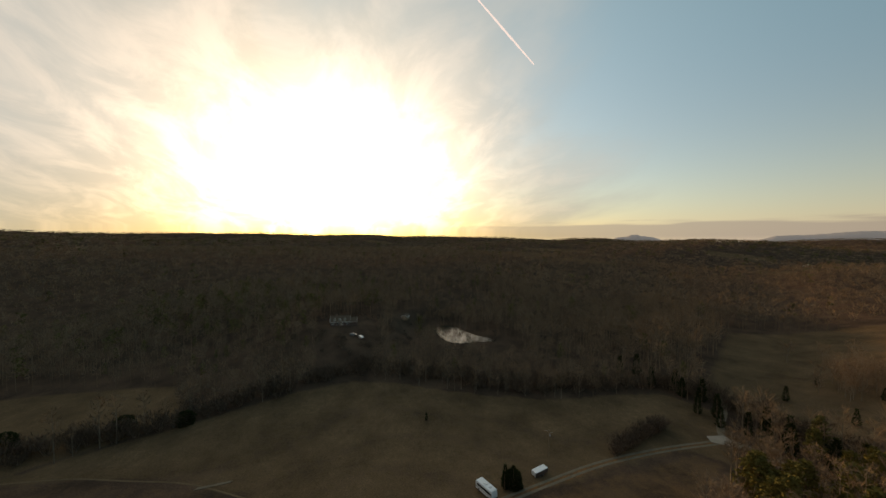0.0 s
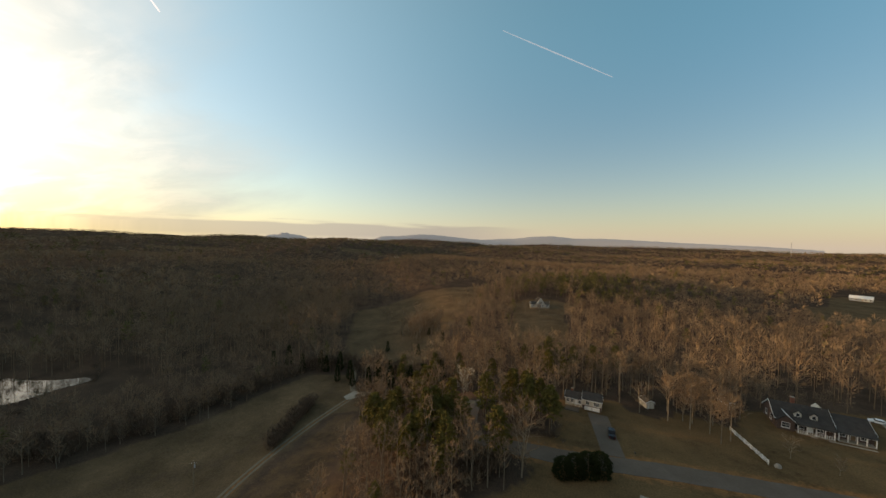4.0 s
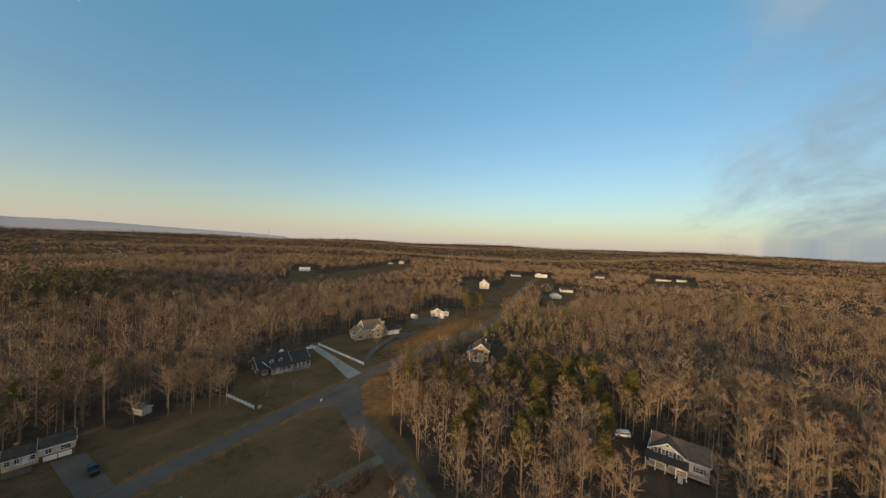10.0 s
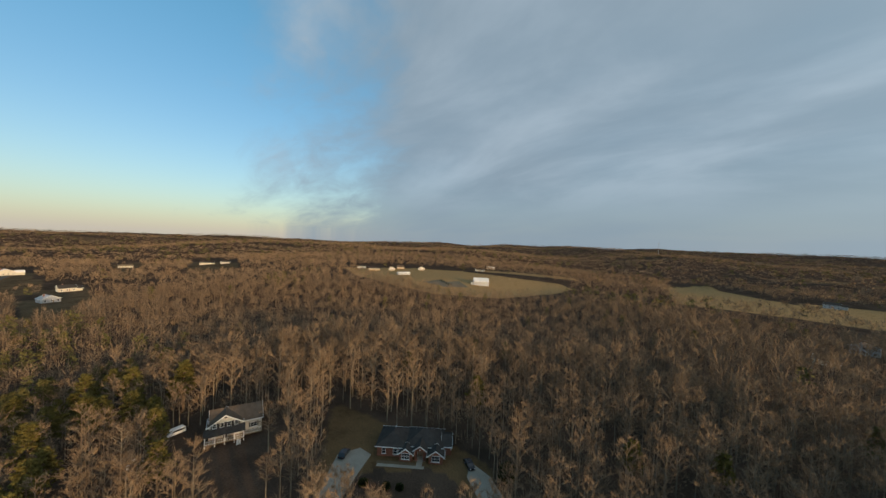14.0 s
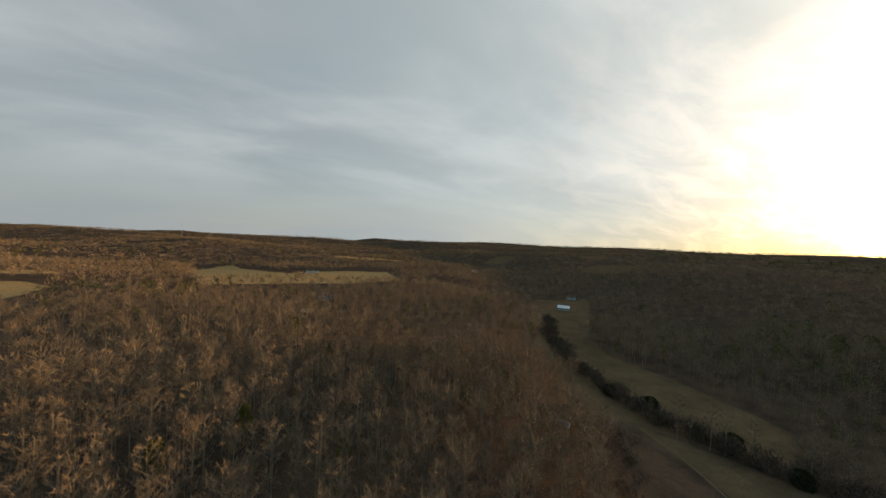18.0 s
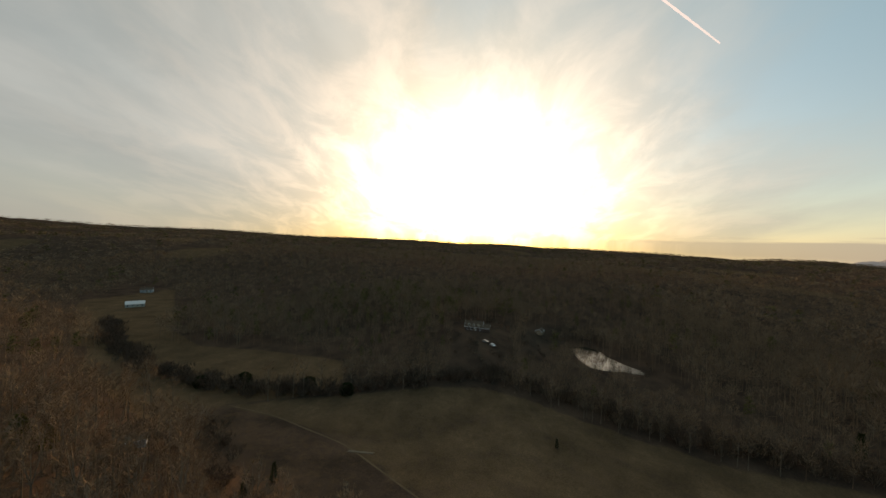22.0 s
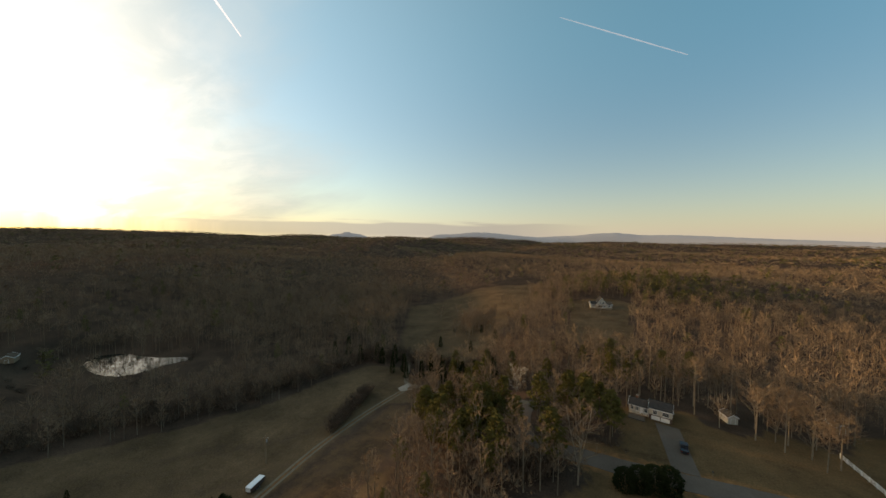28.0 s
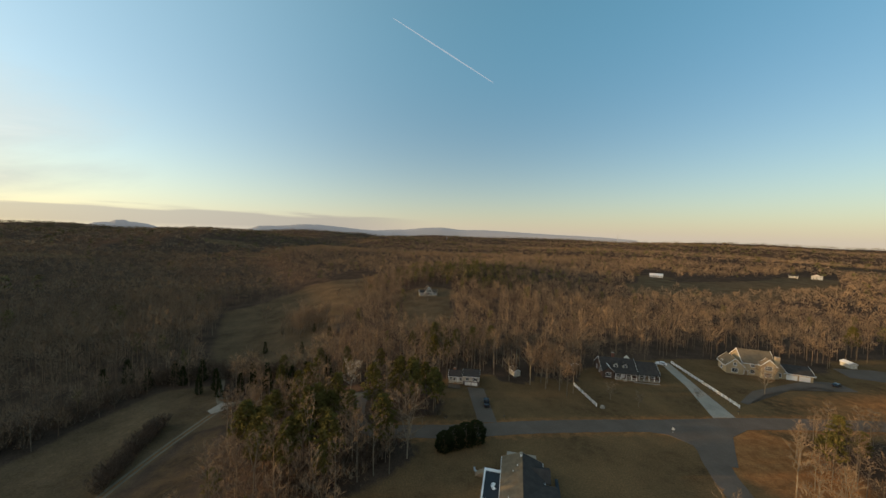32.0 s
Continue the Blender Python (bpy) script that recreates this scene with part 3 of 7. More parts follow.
def spline(points, step=2.0):
    """Points every step metres along a smooth curve through the given ones."""
    p = [Vector((*q, 0)) for q in points]
    p = [2 * p[0] - p[1], *p, 2 * p[-1] - p[-2]]
    out = []
    for a, b, c, d in zip(p, p[1:], p[2:], p[3:]):
        n = max(2, int((c - b).length / step))
        for k in range(n):
            t = k / n
            out.append(0.5 * (2 * b + (c - a) * t + (2 * a - 5 * b + 4 * c - d) * t * t + (3 * b - a - 3 * c + d) * t ** 3))
    out.append(p[-2])
    return out


def ribbon(name, line, width, mat, label, category, lift=0.08, aside=0.0):
    """A road laid over the ground, with a crowned surface and thick edges."""
    pts = spline(line)
    V, F = [], []
    cross = ((-0.5, -0.35), (-0.5, 0.0), (-0.25, 0.05), (0, 0.07), (0.25, 0.05), (0.5, 0.0), (0.5, -0.35))
    for i, q in enumerate(pts):
        d = (pts[min(i + 1, len(pts) - 1)] - pts[max(i - 1, 0)]).normalized()
        for s, dz in cross:
            w = width * (1 + 0.03 * math.sin(i * 1.7))
            x, y = q.x + d.y * (s * w + aside), q.y - d.x * (s * w + aside)
            V.append((x, y, ground_at(x, y) + lift + dz))
    k = len(cross)
    for i in range(len(pts) - 1):
        for j in range(k - 1):
            F.append((i * k + j, i * k + j + 1, (i + 1) * k + j + 1, (i + 1) * k + j))
    return tagged(new(name, mesh_of(name, V, F, mat)), label, category, kind="structure")


ribbon("road", ROAD, 7.0, M["asphalt"], "grey asphalt village road", "road")
ribbon("side_road", SIDE_ROAD, 6.6, M["asphalt"], "grey asphalt side road joining the village road", "road", 0.04)
ribbon("west_drive", WEST_DRIVE, 5.0, M["asphalt"], "curved asphalt lane into the trees", "road", 0.05)
ribbon("bend_road", BEND_ROAD, 4.4, M["gravel"], "pale gravel lane at the edge of the field", "road", 0.04)
for shift in (-1.0, 1.0):
    ribbon("farm_track", FARM_TRACK, 1.1, M["gravel"], "pale gravel wheel rut of the farm track", "track", 0.0, shift)
ribbon("field_track", FIELD_TRACK, 0.7, M["dirt"], "worn brown wheel track across the hay field", "track", 0.02)
ribbon("north_track", NORTH_TRACK, 2.6, M["gravel"], "gravel track crossing the creek", "track", 0.02)


# ---------------------------------------------------------------- trees
rng = np.random.default_rng(7)


class Soup:
    """Collects triangles."""

    def __init__(self):
        self.v, self.f, self.n = [], [], 0

    def add(self, v, f):
        self.v.append(np.asarray(v, float))
        self.f.append(np.asarray(f, int) + self.n)
        self.n += len(v)

    def tube(self, a, b, ra, rb, sides=4):
        a, b = np.asarray(a, float), np.asarray(b, float)
        d = (b - a) / (np.linalg.norm(b - a) + 1e-9)
        u = np.cross(d, (0.31, 0.95, 0.05))
        u /= np.linalg.norm(u) + 1e-9
        w = np.cross(d, u)
        t = np.linspace(0, 2 * np.pi, sides, endpoint=False)[:, None]
        ring = np.cos(t) * u + np.sin(t) * w
        k = np.arange(sides)
        m = (k + 1) % sides
        self.add(np.vstack([a + ring * ra, b + ring * rb]), np.vstack([np.stack([k, m, m + sides], 1), np.stack([k, m + sides, k + sides], 1)]))

    def slivers(self, base, tip, width):
        """Slender twigs or needle tufts, one triangle each."""
        d = tip - base
        side = np.cross(d, rng.normal(size=d.shape))
        side /= np.linalg.norm(side, axis=1)[:, None] + 1e-9
        side = side * np.asarray(width).reshape(-1, 1) / 2
        k = np.arange(len(base)) * 3
        self.add(np.stack([base - side, base + side, tip], 1).reshape(-1, 3), np.stack([k, k + 1, k + 2], 1))

    def arrays(self):
        return np.vstack(self.v), np.vstack(self.f)


def unit(n):
    d = rng.normal(size=(n, 3))
    return d / np.linalg.norm(d, axis=1)[:, None]


def bare_tree(tall, spread, start, limbs, twigs, fork=False, thick=1.0, forks=3, reach=1.0):
    """Leafless broad-leaved tree: a leader (or a fork of leaders) with ascending limbs in an oval crown, and fine twigs."""
    wood, crown = Soup(), Soup()
    r0 = tall * 0.0085 + 0.03
    sway = rng.normal(size=2) * 0.02 * tall
    first = np.array([sway[0] * 0.4, sway[1] * 0.4, tall * start])
    wood.tube((0, 0, -0.4), first, r0, r0 * 0.75, 6)
    leaders = []
    for k in range(3 if fork else 1):
        a = k * 2.1 + rng.normal() * 0.3
        lean = spread * (0.45 if fork else 0.03)
        mid = first + (math.cos(a) * lean * 0.55, math.sin(a) * lean * 0.55, tall * (0.95 - start) * 0.5)
        top = first + (math.cos(a) * lean, math.sin(a) * lean, tall * (rng.uniform(0.9, 0.98) - start))
        wood.tube(first, mid, r0 * (0.5 if fork else 0.72), r0 * 0.4, 4)
        wood.tube(mid, top, r0 * 0.4, 0.02, 3)
        leaders.append((first, mid, top))
    ends, weight = [], []
    for k in range(limbs):
        lo, mid, top = leaders[k % len(leaders)]
        q = (k + rng.random()) / limbs
        s = lo + (mid - lo) * q * 2 if q < 0.5 else mid + (top - mid) * (q * 2 - 1) * 0.93
        out = spread * math.sin(math.pi * min(0.97, 0.28 + 0.70 * q)) ** 0.8 * rng.uniform(0.65, 1.1) * (0.75 if fork else 1.0)
        a = k * 2.4 + rng.normal() * 0.3
        e = s + (math.cos(a) * out, math.sin(a) * out, out * rng.uniform(0.75, 1.25))
        wood.tube(s, e, 0.018 + r0 * 0.26 * (1 - 0.5 * q), 0.012, 3)
        ends.append((s, e))
        weight.append(out + 0.4)
        for _ in range(forks):
            f = rng.uniform(0.3, 0.85)
            b = s + (e - s) * f
            t = b + ((e - s) / (np.linalg.norm(e - s) + 1e-6) * 0.75 + unit(1)[0] * (0.8, 0.8, 0.5)) * out * rng.uniform(0.35, 0.55)
            wood.tube(b, t, 0.03, 0.010, 3)
            ends.append((b, t))
            weight.append(out * 0.8 + 0.2)
    weight = np.array(weight) / sum(weight)
    pick = rng.choice(len(ends), twigs, p=weight)
    A, B = np.array([e[0] for e in ends])[pick], np.array([e[1] for e in ends])[pick]
    base = A + (B - A) * rng.uniform(0.25, 1.0, (twigs, 1)) + rng.normal(size=(twigs, 3)) * 0.08
    d = (B - A) / (np.linalg.norm(B - A, axis=1)[:, None] + 1e-9) * 0.7 + unit(twigs) * 0.75 + np.array([0, 0, 0.25])
    crown.slivers(base, base + d * rng.uniform(0.45, 1.25, (twigs, 1)) * reach, rng.uniform(0.026, 0.055, twigs) * thick)
    return wood.arrays(), crown.arrays()


def light_tree(tall, spread, twigs, width, stem=True, low=0.30):
    """The same tree for the middle distance: a stem and an oval crown of coarser twigs, in one array."""
    s = Soup()
    if stem:
        s.tube((0, 0, -0.5), (0.1, 0.05, tall * 0.82), tall * 0.006 + 0.05, 0.05, 3)
    half = tall * (1 - low) / 2
    mid = np.array([0.1, 0.05, tall * low + half * 0.92])
    d = unit(twigs)
    d[:, 2] = d[:, 2] * 0.9 + 0.12
    knots = unit(5)
    lump = 0.78 + 0.30 * np.max(d @ knots.T, axis=1)
    q = rng.uniform(0.30, 0.80, (twigs, 1)) * lump[:, None]
    base = mid + d * q * (spread, spread, half)
    grow = d * (0.75, 0.75, 0.5) + np.array([0, 0, 0.55]) + rng.normal(size=(twigs, 3)) * 0.22
    tip = base + grow * rng.uniform(0.10, 0.19, (twigs, 1)) * tall
    s.slivers(base, tip, rng.uniform(0.6, 1.3, twigs) * width)
    return s.arrays()


def pine_tree(tall, spread, start, clumps, per=13, size=0.42):
    """Tall pine: bare lower trunk, whorled branches, tufts of needles."""
    wood, crown = Soup(), Soup()
    r0 = tall * 0.010 + 0.05
    wood.tube((0, 0, -0.4), (0.1, 0.05, tall * 0.5), r0, r0 * 0.7, 6)
    wood.tube((0.1, 0.05, tall * 0.5), (0.0, 0.1, tall * 0.97), r0 * 0.7, 0.04, 5)
    B, T = [], []
    for k in range(clumps):
        h = start + (0.98 - start) * ((k + rng.random()) / clumps)
        q = (h - start) / (1 - start)
        reach = spread * (1.05 - q) ** 0.7 * (0.55 + 0.45 * min(1, q * 4)) * rng.uniform(0.6, 1.1)
        a = k * 2.4 + rng.normal() * 0.4
        c = np.array([math.cos(a) * reach, math.sin(a) * reach, h * tall + reach * 0.15])
        if k % 2 == 0:
            wood.tube((0.05, 0.05, h * tall - 0.2), c, 0.05, 0.015, 3)
        for f in (1.0, 0.62):
            m = per if f == 1.0 else per // 2
            cc = c * (f, f, 1)
            B.append(cc + rng.normal(size=(m, 3)) * size * (0.6, 0.6, 0.3))
            T.append(B[-1] + unit(m) * (1, 1, 0.7) * size * 1.5)
    B, T = np.vstack(B), np.vstack(T)
    crown.slivers(B, T, np.full(len(B), size * 0.95))
    return wood.arrays(), crown.arrays()


def cedar_tree(tall, spread, n):
    """Dense dark cone of short sprays."""
    wood, crown = Soup(), Soup()
    wood.tube((0, 0, -0.3), (0, 0, tall * 0.9), 0.14, 0.03, 5)
    h = rng.random(n) ** 1.3 * 0.97 + 0.02
    a = rng.uniform(0, 2 * np.pi, n)
    r = spread * (1 - h) ** 0.75 * rng.uniform(0.45, 1.0, n) * np.clip(h * 9, 0.5, 1)
    base = np.stack([np.cos(a) * r * 0.7, np.sin(a) * r * 0.7, h * tall], 1)
    tip = base + np.stack([np.cos(a) * 0.5, np.sin(a) * 0.5, rng.uniform(0.3, 0.8, n)], 1) * tall * 0.13 + unit(n) * 0.15
    crown.slivers(base, tip, rng.uniform(0.25, 0.5, n) * tall * 0.09)
    return wood.arrays(), crown.arrays()


def shrub(tall, spread, n):
    """Leafless brush: many stems from the ground."""
    wood, crown = Soup(), Soup()
    for k in range(7):
        a = k * 0.9 + rng.random()
        wood.tube((math.cos(a) * 0.2, math.sin(a) * 0.2, -0.2), (math.cos(a) * spread * 0.6, math.sin(a) * spread * 0.6, tall * 0.7), 0.05, 0.015, 3)
    a, h = rng.uniform(0, 2 * np.pi, n), rng.random(n) ** 0.7
    r = spread * np.sqrt(rng.random(n)) * (0.45 + 0.6 * h)
    base = np.stack([np.cos(a) * r, np.sin(a) * r, h * tall * 0.75], 1)
    crown.slivers(base, base + (unit(n) * 0.6 + (0, 0, 0.7)) * tall * 0.25, rng.uniform(0.06, 0.13, n))
    return wood.arrays(), crown.arrays()


def thing_of(name, wood, crown, bark, leaf, crown_name="crown"):
    """The first tree of its kind, to be copied: an Empty with trunk and crown."""
    root = new(name)
    for part_name, arr, mat in (("trunk", wood, bark), (crown_name, crown, leaf)):
        o = new(part_name, mesh_of(part_name, arr[0], arr[1], mat))
        o.parent = root
    return root


def scatter(spacing, r_in, r_out, seed, keep=1.0, sector=None):
    """Jittered forest positions in a ring, off the open land."""
    g = np.random.default_rng(seed)
    k = int(2 * r_out / spacing)
    x, y = np.meshgrid(np.linspace(-r_out, r_out, k), np.linspace(-r_out, r_out, k))
    x = x.ravel() + g.uniform(-0.5, 0.5, k * k) * spacing
    y = y.ravel() + g.uniform(-0.5, 0.5, k * k) * spacing
    r = np.hypot(x, y)
    ok = (r >= r_in) & (r < r_out) & (g.random(k * k) < keep)
    x, y = x[ok], y[ok]
    ok = ~open_land(x, y)
    return x[ok], y[ok], g


def blob(x, y, cx, cy, rx, ry):
    return np.exp(-((x - cx) / rx) ** 2 - ((y - cy) / ry) ** 2)


def pine_share(x, y):
    """How much of the wood is pine."""
    x, y = x / PLAN, y / PLAN
    s = 0.015 + 0.75 * blob(x, y, 118, 30, 32, 26) + 0.6 * blob(x, y, 158, 42, 30, 20) + 0.8 * blob(x, y, -26, 70, 12, 14) + 0.5 * blob(x, y, -12, 88, 14, 14) + 0.5 * blob(x, y, 10, 128, 16, 12) + 0.8 * blob(x, y, 50, 285, 55, 40) + 0.5 * blob(x, y, 215, 88, 26, 10)
    s += 0.15 * blob(x, y, -230, -60, 70, 140) + 0.5 * blob(x, y, 120, -330, 70, 22) + 0.6 * blob(x, y, -30, 110, 12, 10)
    far = smooth(500, 1200, np.hypot(x, y))
    s += far * 0.02 + far * 0.14 * (0.5 + 0.5 * np.sin(x / 170 + 2) * np.sin(y / 210 + x / 400))
    return s


def stature(x, y):
    """Relative height of the wood: scrub in the creek valley, tall timber on the ridge."""
    x, y = x / PLAN, y / PLAN
    creek = np.interp(y, [-700, -260, -75, 0, 110, 260, 600], [-420, -250, -140, -125, -90, -150, -330])
    d = x - creek
    low = np.exp(-((d + 35) / 42) ** 2) * smooth(135, 100, y) * smooth(-110, -60, y)
    south_of_road = np.exp(-((x - 122) / 55) ** 2 - ((y - 44) / 20) ** 2)
    close = smooth(66, 50, np.hypot(x, y)) * smooth(-25, 5, y)
    gate = np.exp(-((x + 30) / 36) ** 2 - ((y - 82) / 18) ** 2)
    behind_pond = np.exp(-((x + 238) / 40) ** 2 - ((y - 96) / 32) ** 2)
    creek_timber = np.exp(-((d + 25) / 32) ** 2) * smooth(120, 150, y) * smooth(300, 260, y)
    sunny = 0.35 * np.exp(-((x - 165) / 50) ** 2 - ((y + 280) / 110) ** 2) + 0.3 * np.exp(-((x - 150) / 60) ** 2 - ((y - 225) / 50) ** 2)
    west = smooth(-20, -60, d) * smooth(-330, -250, x) * smooth(-160, -90, y)
    return (1 + 0.25 * west) * (1 + 0.4 * creek_timber) * (1 - sunny) * (1 + 0.08 * gate) * (1 - 0.25 * low) * (1 - 0.6 * behind_pond) * (1 - 0.38 * south_of_road) * (1 - 0.35 * close) * (0.92 + 0.16 * np.sin(x / 31 + 1) * np.sin(y / 37))


def tiled(templates, x, y, pick, turn, size, wide=None):
    """Joins copies of templates (vertex, triangle arrays) at positions on the ground."""
    V, F, T, n = [], [], [], 0
    z = height(x, y)
    hue = np.random.default_rng(len(x)).random(len(x))
    for t, (tv, tf) in enumerate(templates):
        k = np.nonzero(pick == t)[0]
        if not len(k):
            continue
        c, s = np.cos(turn[k])[:, None], np.sin(turn[k])[:, None]
        w = size[k][:, None] * (1 if wide is None else wide[k][:, None])
        vx = (tv[:, 0] * c - tv[:, 1] * s) * w + x[k][:, None]
        vy = (tv[:, 0] * s + tv[:, 1] * c) * w + y[k][:, None]
        vz = tv[:, 2] * size[k][:, None] + z[k][:, None]
        V.append(np.stack([vx, vy, vz], -1).reshape(-1, 3))
        T.append(np.repeat(hue[k], len(tv)))
        F.append((tf[None] + (np.arange(len(k)) * len(tv))[:, None, None]).reshape(-1, 3) + n)
        n += len(k) * len(tv)
    return np.vstack(V), np.vstack(F), np.concatenate(T)


def stuff(name, arrays, mat, label, category):
    me = mesh_of(name, arrays[0], arrays[1], mat)
    me.attributes.new("tone", "FLOAT", "POINT").data.foreach_set("value", arrays[2].astype(np.float32))
    return tagged(new(name, me), label, category, kind="stuff")


# templates near the camera
POPLARS = [bare_tree(rng.uniform(16, 20), rng.uniform(2.3, 3.5), rng.uniform(0.32, 0.46), 24, 1500, False, 1.15, 2) for _ in range(6)]
OAKS = [bare_tree(rng.uniform(13, 16), rng.uniform(4.6, 5.8), 0.22, 27, 1500, True, 1.15, 2) for _ in range(3)]
PINES = [pine_tree(rng.uniform(15, 18), rng.uniform(3.0, 4.0), 0.36, 66, 14, 0.46) for _ in range(3)]
CEDARS = [cedar_tree(5.5, 1.5, 420) for _ in range(2)]
SHRUBS = [shrub(3.2, 2.0, 260) for _ in range(2)]

kinds = {
    "poplar": [thing_of("bare_tree", w, c, M["bark"], M["twig"]) for w, c in POPLARS],
    "oak": [thing_of("spreading_tree", w, c, M["bark"], M["twig"]) for w, c in OAKS],
    "pine": [thing_of("pine_tree", w, c, M["pine_bark"], M["needle"]) for w, c in PINES],
    "cedar": [thing_of("cedar_tree", w, c, M["pine_bark"], M["cedar"]) for w, c in CEDARS],
    "shrub": [thing_of("shrub", w, c, M["bark"], M["brush"]) for w, c in SHRUBS],
}
TREE_TAGS = {
    "poplar": ("tall leafless tree with a straight pale trunk and fine brown twigs", "tree", "bare trees of the near wood"),
    "oak": ("leafless spreading tree with a wide crown of bare twigs", "tree", "spreading trees of the near wood"),
    "pine": ("tall pine with a bare trunk and yellow-green needles", "pine", "pines of the near wood"),
    "cedar": ("dark green conical cedar in the grass", "cedar", "cedars by the fields"),
    "shrub": ("leafless brown shrub with many thin stems", "shrub", "shrubs by the road and creek"),
}
used = {k: 0 for k in kinds}


def plant(kind, x, y, size=1.0, turn=None, sink=0.0):
    """One tree as a thing of its own."""
    made = kinds[kind]
    i = used[kind]
    turn = rng.uniform(0, 360) if turn is None else turn
    m = pose(x, y, ground_at(x, y) - sink, 0, 0, turn)
    if i < len(made):
        o = made[i]
        o.matrix_basis = m
    else:
        o = copy_thing(made[i % len(made)], m)
    o.scale = (size * 1.15, size * 1.15, size)
    used[kind] += 1
    label, cat, group = TREE_TAGS[kind]
    return tagged(o, label, cat, group)


LIGHT_NEAR = [bare_tree(rng.uniform(16, 20), rng.uniform(2.5, 3.8), rng.uniform(0.32, 0.46), 13, 400, k == 4, 2.5, 1, 1.2) for k in range(5)]

# near wood: the closest as things, the rest joined
nx, ny, g = scatter(5.2, 34, 172, 11)
share = pine_share(nx, ny)
is_pine = g.random(len(nx)) < share
is_oak = ~is_pine & (g.random(len(nx)) < 0.10)
size = g.uniform(0.66, 1.20, len(nx)) * stature(nx, ny) * (1 + 0.12 * smooth(13, -39, ny))
near_order = np.argsort(np.hypot(nx, ny))
limit = {"poplar": 215, "oak": 80, "pine": 120}
rest = []
for i in near_order:
    kind = "pine" if is_pine[i] else "oak" if is_oak[i] else "poplar"
    if used[kind] < limit[kind]:
        plant(kind, nx[i], ny[i], float(size[i]), float(g.uniform(0, 360)))
    else:
        rest.append(i)
rest = np.array(rest)
turn = g.uniform(0, 6.28, len(nx))
for flag, kindname, temps, bark, leaf, lab in ((False, "bare_wood", LIGHT_NEAR, "bark", "twig_far", "leafless brown winter wood"), (True, "pine_wood", PINES[:1], "pine_bark", "needle_far", "yellow-green pines in the wood")):
    k = rest[is_pine[rest] == flag]
    if len(k):
        pick = g.integers(0, len(temps), len(k))
        stuff(kindname + "_trunks", tiled([t[0] for t in temps], nx[k], ny[k], pick, turn[k], size[k]), M[bark], "pale bare trunks of the " + lab, "trees")
        stuff(kindname, tiled([t[1] for t in temps], nx[k], ny[k], pick, turn[k], size[k]), M[leaf], lab, "trees")

# undergrowth of saplings and low crowns
SAPLINGS = [light_tree(rng.uniform(5, 8.5), rng.uniform(1.6, 2.6), 64, 0.12, False, 0.10) for _ in range(5)]
ux, uy, g = scatter(4.8, 36, 200, 17)
stuff("undergrowth", tiled(SAPLINGS, ux, uy, g.integers(0, 5, len(ux)), g.uniform(0, 6.28, len(ux)), g.uniform(0.75, 1.6, len(ux))), M["twig_far"], "thin brown saplings under the winter wood", "undergrowth")

# middle distance
MID = [light_tree(rng.uniform(14, 19), rng.uniform(2.9, 4.2), 86, 0.22) for _ in range(7)]
MIDPINE = [pine_tree(16, 2.8, 0.35, 16, 4, 1.0)[1] for _ in range(3)]
FAR = [light_tree(rng.uniform(15, 19), rng.uniform(3.8, 5.2), 34, 0.62, False) for _ in range(5)]
DISTANT = [light_tree(rng.uniform(15, 19), rng.uniform(4.6, 6.0), 12, 1.7, False) for _ in range(5)]
FARPINE = [pine_tree(16, 4.0, 0.25, 4, 4, 2.4)[1] for _ in range(2)]


def wood_ring(name, spacing, a, b, seed, temps, pines, widen=1.0):
    x, y, g = scatter(spacing, a, b, seed)
    p = g.random(len(x)) < pine_share(x, y)
    size, turn = g.uniform(0.72, 1.15, len(x)) * stature(x, y), g.uniform(0, 6.28, len(x))
    wide = np.full(len(x), widen)
    for flag, tt, mat, lab in ((False, temps, "twig_far", "leafless brown winter woodland"), (True, pines, "needle_far", "green pine woodland")):
        k = p == flag
        if k.any():
            stuff(("pine_" if flag else "bare_") + name, tiled(tt, x[k], y[k], g.integers(0, len(tt), k.sum()), turn[k], size[k], wide[k]), M[mat], lab, "woodland")


wood_ring("woodland", 6.3, 172, 400, 21, MID, MIDPINE)
wood_ring("far_woodland", 10.5, 400, 980, 22, FAR, FARPINE)
wood_ring("distant_woodland", 23.0, 980, 2300, 23, DISTANT, FARPINE, 2.0)
wood_ring("horizon_woodland", 50.0, 2300, 4700, 24, DISTANT, FARPINE, 4.2)


# ---------------------------------------------------------------- distant mountains
def mountain(name, az0, az1, tops, dist, label):
    """A far ridge: its crest runs through (bearing, degrees above the eye) knots."""
    n = 90
    az = np.linspace(az0, az1, n)
    el = np.interp(az, [t[0] for t in tops], [t[1] for t in tops])
    el = 0.85 * el + 0.22 + 0.03 * np.sin(az * 5.1) * np.sin(az * 1.7)
    V = []
    for d, k in ((dist - 250, 0.0), (dist - 90, 0.62), (dist, 1.0), (dist + 150, 0.5)):
        zz = 62 + np.tan(np.radians(np.where(k > 0, el * k + (k - 1) * 0.9, -2.0))) * d
        V.append(np.stack([np.sin(np.radians(az)) * d, np.cos(np.radians(az)) * d, zz], 1))
    V = np.vstack(V)
    F = [(r * n + i, r * n + i + 1, (r + 1) * n + i + 1, (r + 1) * n + i) for r in range(3) for i in range(n - 1)]
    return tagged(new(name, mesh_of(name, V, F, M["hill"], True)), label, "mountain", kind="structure")


